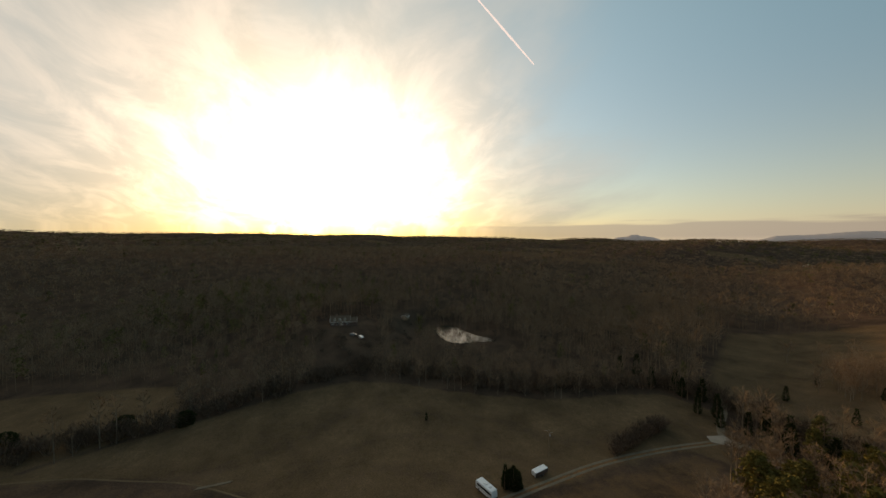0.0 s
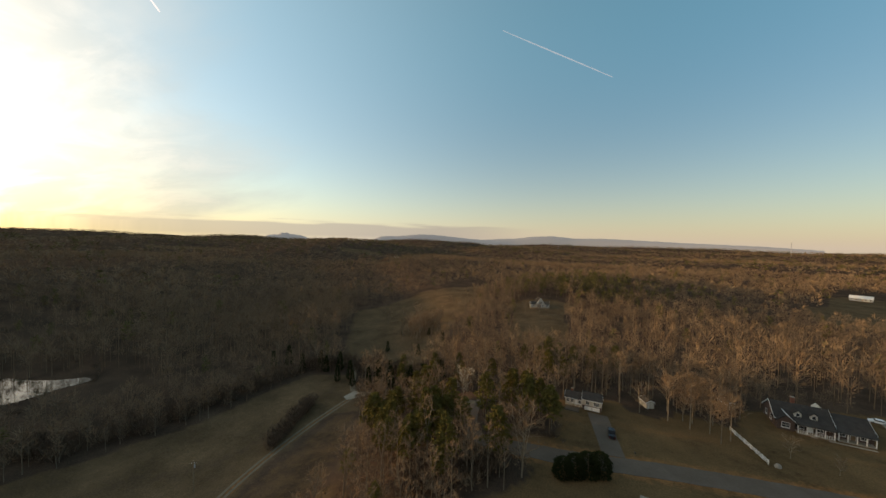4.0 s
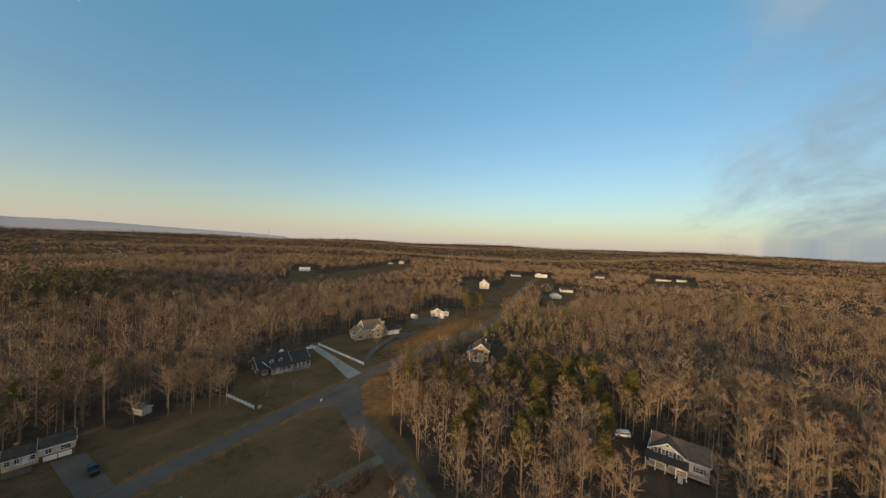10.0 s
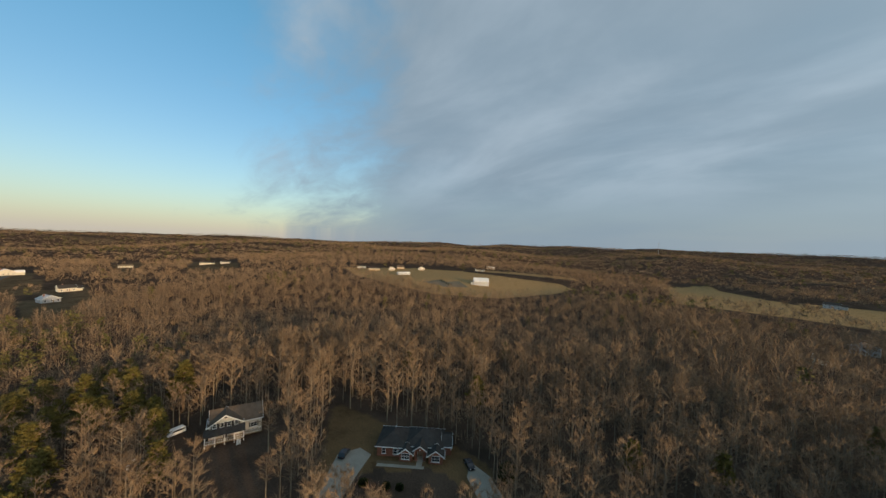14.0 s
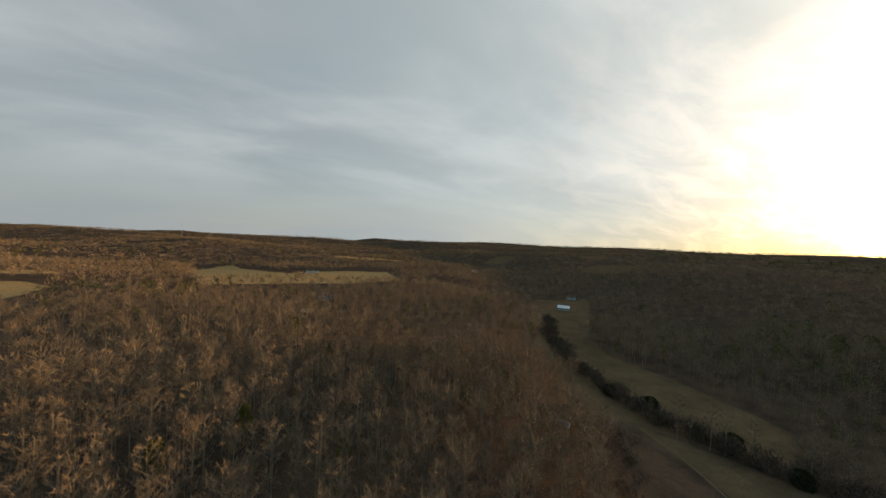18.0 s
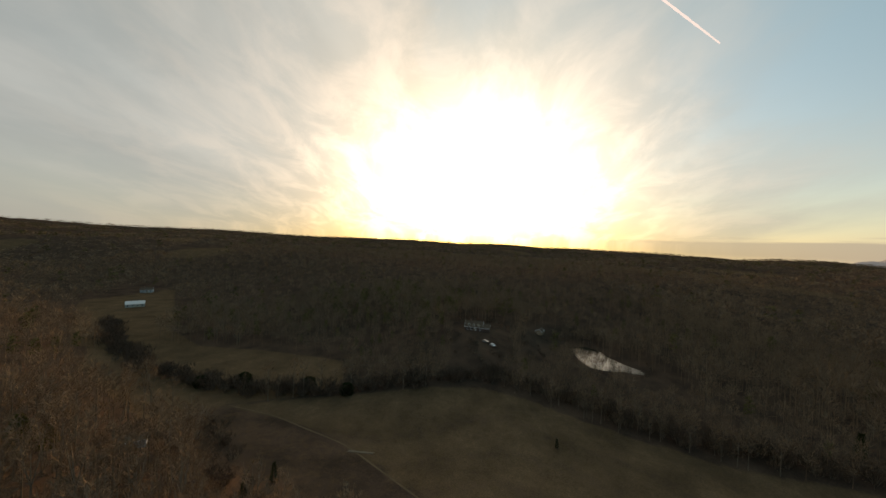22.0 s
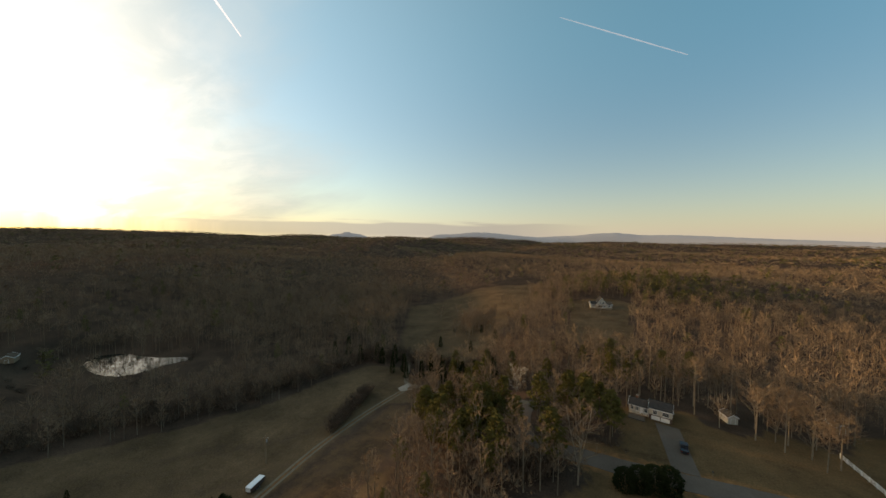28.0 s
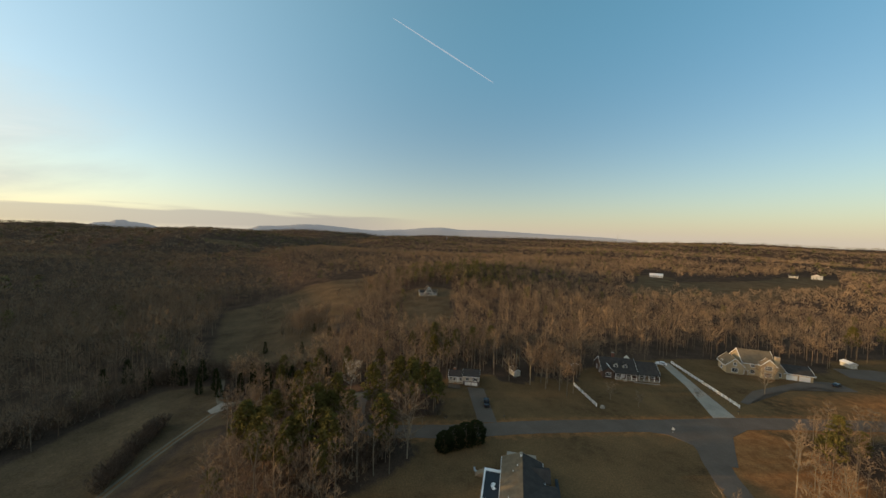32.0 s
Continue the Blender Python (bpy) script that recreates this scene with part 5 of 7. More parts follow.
# log house with a two-level balcony
def log_house():
    h = root("log_house", 130.5, 49.8, -70, "honey-coloured log house with a white-trimmed gable and balconies", "house")
    h.scale = (1.06, 1.06, 1.02)
    volume(h, -4.0, 4.0, -5.0, 6.5, -1.0, 5.6, 3.4, "y", "log", "shingle_brown")
    volume(h, -6.9, -4.05, -3.0, 5.0, -1.0, 3.4, 1.5, "y", "log", "shingle_brown")
    for z, in ((2.6,), (0.0,)):
        part("balcony", box(-5.6, 1.2, -7.2, -5.01, z - 0.22, z), "wood", h)
        railing(h, (-5.5, -7.1), (1.1, -7.1), z)
        railing(h, (-5.5, -7.1), (-5.5, -5.1), z)
    for x in (-5.5, -3.3, -1.1, 1.05):
        part("balcony_post", box(x - 0.09, x + 0.09, -7.18, -7.0, -1.0, 5.0), "trim", h, "white balcony post")
    part("balcony_roof", prism([(-7.5, 5.0), (-5.02, 5.8), (-5.02, 5.95), (-7.5, 5.14)], -5.8, 1.4, "x"), "shingle_brown", h)
    window(h, "S", -5.0, 0.0, 6.3, 1.2, 1.2, 2)
    for z in (0.4, 3.0):
        window(h, "S", -5.0, -2.6, z, 1.4, 1.6, 2)
        window(h, "S", -5.0, 2.8, z, 1.2, 1.5, 2)
        door(h, "S", -5.0, -0.4, z - 0.4)
    for u in (-2.0, 1.5, 4.5):
        window(h, "E", 4.0, u, 3.1)
    chimney(h, 2.2, 3.0, 6.0, 9.6, "stone")


# white house on the slope, dark porch roof, side wing
def porch_house():
    h = root("porch_house", 92.3, -14.8, -98, "white two-storey house with a dark porch roof and shutters", "house")
    h.scale = (1.12, 1.12, 1.02)
    volume(h, -5.0, 7.4, -3.0, 4.2, -1.4, 4.5, 2.9, "x", "siding", "shingle_brown")
    volume(h, -5.2, 2.4, -4.2, 0.6, -1.4, 4.9, 2.6, "y", "siding", "shingle_brown")
    porch(h, -6.0, 3.0, -6.6, -4.21, 1.0, 3.2, "shingle", 5, "wood", True, 2.6)
    for u in (-3.9, -2.2, -0.6, 1.1):
        window(h, "S", -4.2, u, 4.25, 0.8, 1.25, 1, True)
    for u in (-4.0, 1.2):
        window(h, "S", -4.2, u, 1.6, 1.0, 1.4, 2, True)
    door(h, "S", -4.2, -1.4, 1.0, mat="dark")
    window(h, "S", -3.0, 5.4, 1.7, 1.5, 1.3, 2, True)
    for u in (-1.5, 2.5):
        window(h, "W", -5.2 if u < 0 else -5.0, u, 3.4)
        window(h, "W", -5.2 if u < 0 else -5.0, u, 1.2)
        window(h, "E", 7.4, u * 0.6, 1.7)
    railing(h, (3.2, -5.0), (7.2, -5.0), 1.0)
    part("side_deck", box(3.05, 7.4, -5.2, -3.01, 0.76, 0.98), "wood", h)
    part("deck_stair", join(*[box(1.2, 2.2, -7.0 - 0.28 * k, -6.72 - 0.28 * k, 0.8 - 0.19 * k, 0.84 - 0.19 * k) for k in range(9)]), "trim", h, "white stair")
    part("attic_vent", turned(box(-0.35, 0.35, -0.05, 0.01, 0, 0.5), "S", -4.2, -1.4, 6.7), "dark", h)


# brick house with a dark hipped roof and three front gables
def brick_house():
    h = root("brick_house", 60.0, -47.8, -133, "red brick house with a dark hipped roof and white-trimmed gables", "house")
    h.scale = (1.12, 1.12, 1.12)
    volume(h, -9.8, -2.4, -4.6, 4.2, -0.3, 2.6, 2.2, "y", "brick", "shingle", hip=True)
    volume(h, -2.35, 7.2, -3.6, 4.6, -0.3, 2.6, 2.5, "x", "brick", "shingle", hip=True)
    volume(h, 7.25, 9.6, -2.4, 3.6, -0.3, 2.5, 1.2, "x", "brick", "shingle")
    volume(h, -3.6, -0.4, -6.2, -3.62, -0.3, 2.1, 1.2, "y", "brick", "shingle")
    volume(h, 4.0, 7.6, -6.4, -3.62, -0.3, 2.1, 1.3, "y", "brick", "shingle")
    # raised entry
    for x in (0.55, 2.75):
        part("entry_pier", box(x - 0.3, x + 0.3, -5.6, -5.0, -0.3, 2.5), "brick", h)
    part("entry_gable", prism([(0.1, 2.5), (3.2, 2.5), (3.2, 2.75), (1.65, 3.85), (0.1, 2.75)], -5.7, -4.9, "y"), "brick", h)
    for sg in (-1, 1):
        part("entry_roof", prism([(1.65 + sg * 1.9, 2.53), (1.65, 3.9), (1.65, 4.08), (1.65 + sg * 1.9, 2.71)], -5.95, -1.5, "y"), "shingle", h)
        part("bargeboard", prism([(1.65 + sg * 1.95, 2.43), (1.65, 3.85), (1.65, 4.12), (1.65 + sg * 1.95, 2.71)], -6.02, -5.96, "y"), "trim", h, "white bargeboard")
    door(h, "S", -3.6, 1.65, 0.1, 1.5, 2.2)
    part("entry_floor", box(0.2, 3.1, -5.6, -3.61, -0.1, 0.1), "concrete", h)
    window(h, "S", -6.2, -2.0, 0.7, 1.9, 1.4, 3)
    window(h, "S", -6.4, 5.8, 0.7, 1.9, 1.4, 3)
    window(h, "S", -4.6, -8.0, 0.8, 0.9, 1.4)
    window(h, "S", -4.6, -5.0, 0.8, 0.9, 1.4)
    for u in (-1.0, 3.0):
        window(h, "W", -9.8, u, 0.8)
        window(h, "E", 9.6, u * 0.7, 0.8)
    part("entry_lamp", box(1.5, 1.8, -5.74, -5.705, 2.8, 3.0), "trim", h)
    for y in (6.6,):
        part("vent_pipe", post(-6.0, 1.5, 4.0, 5.0, 0.08), "trim", h)
    part("front_walk", box(-9.0, 3.0, -8.6, -7.6, -0.3, 0.06), "concrete", h)
    part("entry_walk", box(0.9, 2.4, -7.59, -5.61, -0.3, 0.05), "concrete", h)
    part("flower_bed", box(-9.2, 0.6, -7.5, -6.5, -0.3, 0.12, 0.1), "dirt", h)


# house just below the camera: roof coloured tan where the western sun falls, dark on the eastern slope and cross gable
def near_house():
    h = root("ridge_house", 21.2, 52.5, -17, "long shingled house, roof coloured tan on the sunny side and dark on the other", "house")
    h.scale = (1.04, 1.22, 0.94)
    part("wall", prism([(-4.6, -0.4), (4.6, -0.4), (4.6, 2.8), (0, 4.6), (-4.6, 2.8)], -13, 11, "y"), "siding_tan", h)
    # sunlit and shaded slopes put in as two shingle colours
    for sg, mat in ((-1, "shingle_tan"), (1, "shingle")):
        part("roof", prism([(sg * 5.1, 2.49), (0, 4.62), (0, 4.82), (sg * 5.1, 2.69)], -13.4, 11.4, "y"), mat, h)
        part("gutter", box(sg * 5.16 - 0.05, sg * 5.16 + 0.05, -13.4, 11.4, 2.45, 2.62), "trim", h, "white gutter")
    # eastern wing
    part("wing_wall", prism([(-6.0, -0.4), (4.6, -0.4), (4.6, 2.7), (-0.7, 4.3), (-6.0, 2.7)], 1.0, 7.4, "x"), "siding_tan", h)
    for sg in (-1, 1):
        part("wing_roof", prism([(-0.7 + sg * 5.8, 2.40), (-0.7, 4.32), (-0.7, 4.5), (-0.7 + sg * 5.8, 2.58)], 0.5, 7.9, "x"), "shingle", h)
    part("wing_gable", prism([(6.0, -0.4), (10.0, -0.4), (10.0, 2.6), (8.0, 3.9), (6.0, 2.6)], 4.7, 6.2, "x"), "siding_tan", h)
    for sg in (-1, 1):
        part("gable_roof", prism([(8.0 + sg * 2.4, 2.3), (8.0, 3.92), (8.0, 4.08), (8.0 + sg * 2.4, 2.46)], 2.0, 6.6, "x"), "shingle", h)
    for q in (-13.5, 11.42):
        part("bargeboard", prism([(-5.2, 2.4), (0, 4.55), (5.2, 2.4), (5.2, 2.72), (0, 4.88), (-5.2, 2.72)], q, q + 0.06, "y"), "wood", h, "brown bargeboard")
    garage_door(h, "N", 11.0, -1.9, -0.1, 2.7)
    garage_door(h, "N", 11.0, 1.9, -0.1, 2.7)
    window(h, "N", 11.0, 0.0, 2.9, 0.9, 0.7)
    for u in (-9.0, -4.0, 2.0, 7.0):
        window(h, "W", -4.6, u, 0.8, 1.2, 1.3, 2)
    for u in (-4.0, 1.5):
        window(h, "E", 7.4, u, 0.8, 1.2, 1.3, 2)
    chimney(h, -0.3, 10.3, 3.8, 5.5, "trim", 0.55)
    for x, y in ((-2.2, 6.0), (-1.2, 7.5), (-3.1, -1.0), (-1.0, -4.0)):
        z = 4.7 + x * 0.418
        part("vent_pipe", post(x, y, z - 0.1, z + 0.45, 0.09), "trim", h)
    part("apron", prism([(-3.9, 0.0), (3.9, 0.0), (3.9, 0.09), (-3.9, 0.09)], 11.05, 16.5, "y"), "concrete", h)
    part("foundation_bed", box(7.9, 8.7, -6.0, 10.0, -0.3, 0.25, 0.1), "dark", h)


# swimming pool deck with a dark winter cover
def pool_deck():
    h = root("pool_deck", 17.0, 57.2, -17, "white-railed deck round a pool with a black winter cover", "deck")
    h.scale = (1.28, 1.28, 1.28)
    part("deck_floor", join(box(-2.0, 2.0, -4.6, -3.9, 0.0, 1.0), box(-2.0, 2.0, 3.9, 4.6, 0.0, 1.0), box(-2.0, -1.7, -3.89, 3.89, 0.0, 1.0)), "trim", h)
    part("pool_wall", box(-1.69, 1.95, -3.89, 3.89, 0.0, 0.85), "siding_grey", h)
    part("pool_cover", prism([(-1.67, 0.854), (1.93, 0.854), (1.93, 0.93), (0.8, 0.87), (-0.6, 0.87), (-1.67, 0.93)], -3.87, 3.87, "y"), "dark", h, "black pool cover")
    # white S-like mark on the cover, from three overlapping patches
    V, F = [], []
    for i, (cx, cy, r) in enumerate(((0.1, 0.5, 0.5), (-0.15, -0.05, 0.36), (0.2, -0.45, 0.45))):
        n = len(V)
        V += [(cx + r * math.cos(k * 0.7) * (0.7 + 0.3 * math.sin(k * 2.1 + i)), cy + r * math.sin(k * 0.7), 0.95 + i * 0.012) for k in range(9)]
        V += [(v[0], v[1], v[2] - 0.05) for v in V[n:n + 9]]
        F += [tuple(range(n, n + 9))] + [(n + k, n + (k + 1) % 9, n + 9 + (k + 1) % 9, n + 9 + k) for k in range(9)]
    part("puddle_ice", (V, F), "trim", h, "pale S-shaped mark on the cover")
    railing(h, (-1.95, -4.55), (1.95, -4.55), 1.0)
    part("stair", join(*[box(-2.9 - 0.28 * k, -2.62 - 0.28 * k, 3.0, 4.2, 0.0, 0.8 - 0.2 * k) for k in range(4)], box(-2.61, -2.01, 3.0, 4.2, 0.0, 0.98)), "wood", h)
    c = root("garden_chair", 14.6, 62.2, 30, "grey folded garden chair on the grass", "chair")
    part("seat", box(-0.3, 0.3, -0.3, 0.3, 0.4, 0.45), "siding_grey", c)
    part("backrest", prism([(0.26, 0.45), (0.32, 0.45), (0.55, 1.1), (0.49, 1.1)], -0.3, 0.3, "x"), "siding_grey", c)
    for x in (-0.27, 0.27):
        for y in (-0.27, 0.27):
            part("leg", box(x - 0.02, x + 0.02, y - 0.02, y + 0.02, 0, 0.4), "siding_grey", c)


def plain_house(name, x, y, yaw, w, d, he, rise, wall, roof, label, axis="x", extra=0, storeys=1, group="far houses"):
    """House seen from far off: body, optional wing, windows, door, chimney."""
    h = root(name, x, y, yaw, label, "house", group)
    if group == "far houses" and math.hypot(x, y) > 250:
        big = 1.4 if name == "gambrel_house" else 1.1
        h.scale = (big, big, big)
    volume(h, -w / 2, w / 2, -d / 2, d / 2, -0.8, he, rise, axis, wall, roof)
    if extra:
        volume(h, w / 2 + 0.05, w / 2 + extra, -d / 2 + 1, d / 2 - 1, -0.8, he * 0.8, rise * 0.7, "x", wall, roof)
    for s in range(storeys):
        z = 0.9 + 2.7 * s
        for k in range(max(2, int(w / 3.2))):
            u = -w / 2 + w * (k + 0.5) / max(2, int(w / 3.2))
            window(h, "S", -d / 2, u, z, 1.1, 1.3, 0)
        for u in (-d / 5, d / 5):
            window(h, "W", -w / 2, u, z, 1.0, 1.3, 0)
            window(h, "E", w / 2, u, z, 1.0, 1.3, 0)
    door(h, "S", -d / 2, w * 0.02 + 0.7, 0.05)
    chimney(h, -w * 0.2, d * 0.12, he + rise * 0.4, he + rise + 0.8)
    return h


def shed(x, y, yaw, w, d, he, wall, roof, label):
    h = root("garden_shed", x, y, yaw, label, "shed", "sheds")
    volume(h, -w / 2, w / 2, -d / 2, d / 2, -0.2, he, w * 0.28, "y", wall, roof, 0.2)
    door(h, "S", -d / 2, 0, 0.05, 1.3, 1.8, wall)
    return h


# ---------------------------------------------------------------- vehicles (local x forward)
def vehicle(name, x, y, yaw, length, width, side, glassy, mat, label, group="", wheels=0.33, z=None):
    """Body from a side outline, glass band, wheels, lights, bumpers."""
    v = root(name, x, y, yaw, label, "vehicle", group, z)
    w = width / 2
    part("body", join(prism(side, -w, w, "y")), mat, v)
    for sg in (-1, 1):
        part("side_glass", prism(glassy, sg * w - 0.012, sg * w + 0.012, "y"), "glass", v)
    front, back = max(p[0] for p in side), min(p[0] for p in side)
    gx0, gx1 = min(p[0] for p in glassy), max(p[0] for p in glassy)
    gz0, gz1 = min(p[1] for p in glassy), max(p[1] for p in glassy)
    part("windscreen", prism([(gx1 + 0.12, gz0), (gx1 + 0.16, gz0), (gx1 - 0.36, gz1 + 0.02), (gx1 - 0.40, gz1 + 0.02)], -w * 0.86, w * 0.86, "y"), "glass", v)
    for sx in (front - length * 0.2, back + length * 0.2):
        for sg in (-1, 1):
            t = part("wheel", wheel(sx, sg * (w - 0.08), wheels, 0.2), "rubber", v)
            part("rim", disc(sx, sg * (w - 0.06), wheels, wheels * 0.6, 0.06), "paint_silver", t)
    for sg in (-1, 1):
        part("headlight", box(front - 0.05, front + 0.02, sg * w * 0.7 - 0.16, sg * w * 0.7 + 0.16, 0.58, 0.74), "trim", v)
        part("tail_light", box(back - 0.02, back + 0.05, sg * w * 0.78 - 0.1, sg * w * 0.78 + 0.1, 0.65, 0.9), "paint_red", v)
    for bx in (front + 0.03, back - 0.03):
        part("bumper", box(bx - 0.05, bx + 0.05, -w * 0.95, w * 0.95, 0.32, 0.5), "dark", v)
    return v


CAR = [(-2.2, 0.3), (2.2, 0.3), (2.25, 0.75), (1.3, 0.92), (0.6, 1.42), (-1.2, 1.45), (-2.0, 0.98), (-2.25, 0.9)]
CAR_GLASS = [(1.05, 0.95), (0.52, 1.36), (-1.15, 1.38), (-1.75, 0.98)]
TRUCK = [(-2.7, 0.45), (2.7, 0.45), (2.75, 1.1), (1.4, 1.2), (0.9, 1.8), (-0.6, 1.82), (-0.7, 1.15), (-2.7, 1.15)]
TRUCK_GLASS = [(1.2, 1.22), (0.82, 1.72), (-0.5, 1.74), (-0.55, 1.22)]
VAN = [(-2.4, 0.35), (2.4, 0.35), (2.45, 0.9), (1.7, 1.1), (0.9, 1.85), (-2.2, 1.9), (-2.42, 1.0)]
VAN_GLASS = [(1.3, 1.15), (0.8, 1.72), (-2.1, 1.76), (-2.2, 1.15)]
COACH = [(0.74 * a, 0.84 * b) for a, b in [(-4.4, 0.5), (4.3, 0.5), (4.5, 0.9), (4.45, 1.9), (4.15, 3.0), (3.8, 3.15), (-4.2, 3.15), (-4.45, 2.9), (-4.5, 0.9)]]
COACH_GLASS = [(0.74 * a, 0.84 * b) for a, b in [(4.2, 1.75), (4.0, 2.55), (-3.9, 2.55), (-3.9, 1.75)]]


def fence(x0, y0, x1, y1, high, label, gap=2.4, rails=3, mat="trim"):
    """Post and rail fence over the ground, between two places on the plan."""
    x0, y0, x1, y1 = PLAN * x0, PLAN * y0, PLAN * x1, PLAN * y1
    f = new("fence")
    tagged(f, label, "fence", "fences")
    n = max(2, int(math.hypot(x1 - x0, y1 - y0) / gap))
    P = [(x0 + (x1 - x0) * k / n, y0 + (y1 - y0) * k / n) for k in range(n + 1)]
    f.matrix_basis = pose(x0, y0, ground_at(x0, y0))
    gz = ground_at(x0, y0)
    for x, y in P:
        z = ground_at(x, y) - gz
        a, b = x - x0, y - y0
        p = part("post", join(box(a - 0.09, a + 0.09, b - 0.09, b + 0.09, z - 0.3, z + high)), mat, f)
        part("post_cap", join(box(a - 0.12, a + 0.12, b - 0.12, b + 0.12, z + high + 0.002, z + high + 0.08, 0.03)), mat, p)
    for (ax, ay), (bx, by) in zip(P, P[1:]):
        za, zb = ground_at(ax, ay) - gz, ground_at(bx, by) - gz
        for k in range(rails):
            zz = high * (0.28 + 0.62 * k / max(1, rails - 1))
            V, F = slat_line((ax - x0, ay - y0), (bx - x0, by - y0), 0, 0.2, 0.05)
            V = [(x, y, z + zz - 0.1 + (za if i % 4 in (0, 3) else zb)) for i, (x, y, z) in enumerate(V)]
            part("rail", (V, F), mat, f)
    return f


def utility_pole(x, y, tall=9.5):
    p = root("utility_pole", x, y, 25, "weathered wooden utility pole with a cross-arm", "pole")
    part("pole", post(0, 0, -0.5, tall, 0.16, 8), "wood", p)
    part("cross_arm", box(-1.2, 1.2, -0.22, -0.165, tall - 0.9, tall - 0.74), "wood", p)
    for u in (-1.05, -0.4, 0.4, 1.05):
        part("insulator", post(u, -0.19, tall - 0.738, tall - 0.55, 0.05), "trim", p)
    part("transformer", post(0.34, 0, tall - 2.2, tall - 1.3, 0.17, 10), "siding_grey", p)


def slab(name, pts, mat, label, category, lift=0.07):
    """Paved area draped over the ground from its outline, with thick edges."""
    pts = site(pts)
    cx, cy = sum(p[0] for p in pts) / len(pts), sum(p[1] for p in pts) / len(pts)
    ring = []
    for (ax, ay), (bx, by) in zip(pts, pts[1:] + pts[:1]):
        n = max(1, int(math.hypot(bx - ax, by - ay) / 2.5))
        ring += [(ax + (bx - ax) * k / n, ay + (by - ay) * k / n) for k in range(n)]
    V, F, n = [], [], len(ring)
    for f in (1.0, 0.66, 0.33):
        for x, y in ring:
            q = (cx + (x - cx) * f, cy + (y - cy) * f)
            V.append((*q, ground_at(*q) + lift))
    V.append((cx, cy, ground_at(cx, cy) + lift))
    V += [(x, y, ground_at(x, y) - 0.3) for x, y in ring]
    for r in (0, 1):
        F += [(r * n + k, r * n + (k + 1) % n, (r + 1) * n + (k + 1) % n, (r + 1) * n + k) for k in range(n)]
    F += [(2 * n + k, 2 * n + (k + 1) % n, 3 * n) for k in range(n)]
    F += [((k + 1) % n, k, 3 * n + 1 + k, 3 * n + 1 + (k + 1) % n) for k in range(n)]
    me = bpy.data.meshes.new(name)
    me.from_pydata(V, [], F)
    bm = bmesh.new()
    bm.from_mesh(me)
    bmesh.ops.recalc_face_normals(bm, faces=bm.faces)
    bm.to_mesh(me)
    bm.free()
    me.materials.append(M[mat])
    return tagged(new(name, me), label, category, kind="structure")


# ---------------------------------------------------------------- the village
garage_house()
dormer_house()
gable_house()
white_house()
log_house()
porch_house()
brick_house()
near_house()
pool_deck()

slab("garage_drive", [(18.4, 79.4), (23.2, 79.4), (23.4, 97.6), (18.4, 98.8)], "asphalt", "grey asphalt drive before the garage", "driveway")
slab("junction", [(58, 74.9), (64.5, 72.6), (67.2, 68.5), (67.0, 62), (70.8, 61), (75.2, 66), (80, 71.2), (88, 74.4), (80, 76), (66, 76)], "asphalt", "grey asphalt mouth of the side road", "road", 0.1)
slab("dormer_drive", [(82.8, 79.6), (89.2, 79.4), (94.2, 97), (100.2, 117), (97.0, 118), (90.8, 98)], "concrete", "pale concrete driveway flaring at the road", "driveway")
slab("gable_drive", [(100, 86), (112, 92), (132, 97), (146, 92.5), (147, 99), (138, 101), (128, 98.5), (110, 94), (99, 87.5)], "asphalt", "grey drive along the front of the house", "driveway", 0.05)
slab("white_drive", [(158, 103), (170, 97), (186, 96), (190, 101), (176, 109), (162, 111)], "asphalt", "asphalt yard before the garage", "driveway", 0.05)
slab("brick_drive", [(53, -21), (56.5, -21.5), (68.3, -32), (67.5, -37.2), (63.8, -38), (60.5, -33.5), (56, -28)], "concrete", "pale concrete driveway beside the brick house", "driveway")
slab("brick_side_drive", [(48.5, -54.5), (45.5, -50.5), (33, -45), (31, -49.5), (42.5, -54.5)], "concrete", "pale concrete strip behind the brick house", "driveway")
slab("near_drive", [(58, 44.0), (57, 41.0), (40, 46.0), (28, 49.6), (28, 52.0), (41, 48.4)], "gravel", "pale gravel driveway from the side road", "driveway", 0.06)
slab("bend_apron", [(-64.5, 107), (-62, 105), (-58.5, 108), (-59, 112), (-63, 112)], "concrete", "pale concrete apron at the track bend", "pavement", 0.1)
slab("field_slab", [(-88.6, -28.5), (-87.6, -29), (-88.0, -22), (-88.8, -21.5)], "gravel", "narrow pale gravel strip in the field", "pavement", 0.12)

vehicle("pickup_truck", 22.3, 88.2, 82, 5.5, 1.9, TRUCK, TRUCK_GLASS, "paint_dark", "dark pickup truck parked on the drive", wheels=0.38, z=0.08)
vehicle("car", 95.8, 115.5, 150, 4.5, 1.8, CAR, CAR_GLASS, "paint_white", "white saloon car at the head of the drive", "parked cars", z=0.08)
vehicle("car", 143.5, 96.5, 20, 4.5, 1.8, CAR, CAR_GLASS, "paint_dark", "dark saloon car beside the tan house", "parked cars", z=0.06)
vehicle("car", 178.5, 101.5, 60, 4.5, 1.8, CAR, CAR_GLASS, "paint_dark", "dark car before the white garage", "parked cars", z=0.06)
vehicle("car", 181.5, 98.8, 60, 4.5, 1.8, CAR, CAR_GLASS, "paint_white", "white car before the white garage", "parked cars", z=0.06)
vehicle("car", 67.2, -33.0, -50, 4.5, 1.8, CAR, CAR_GLASS, "paint_dark", "black car on the brick house drive", "parked cars", z=0.08)
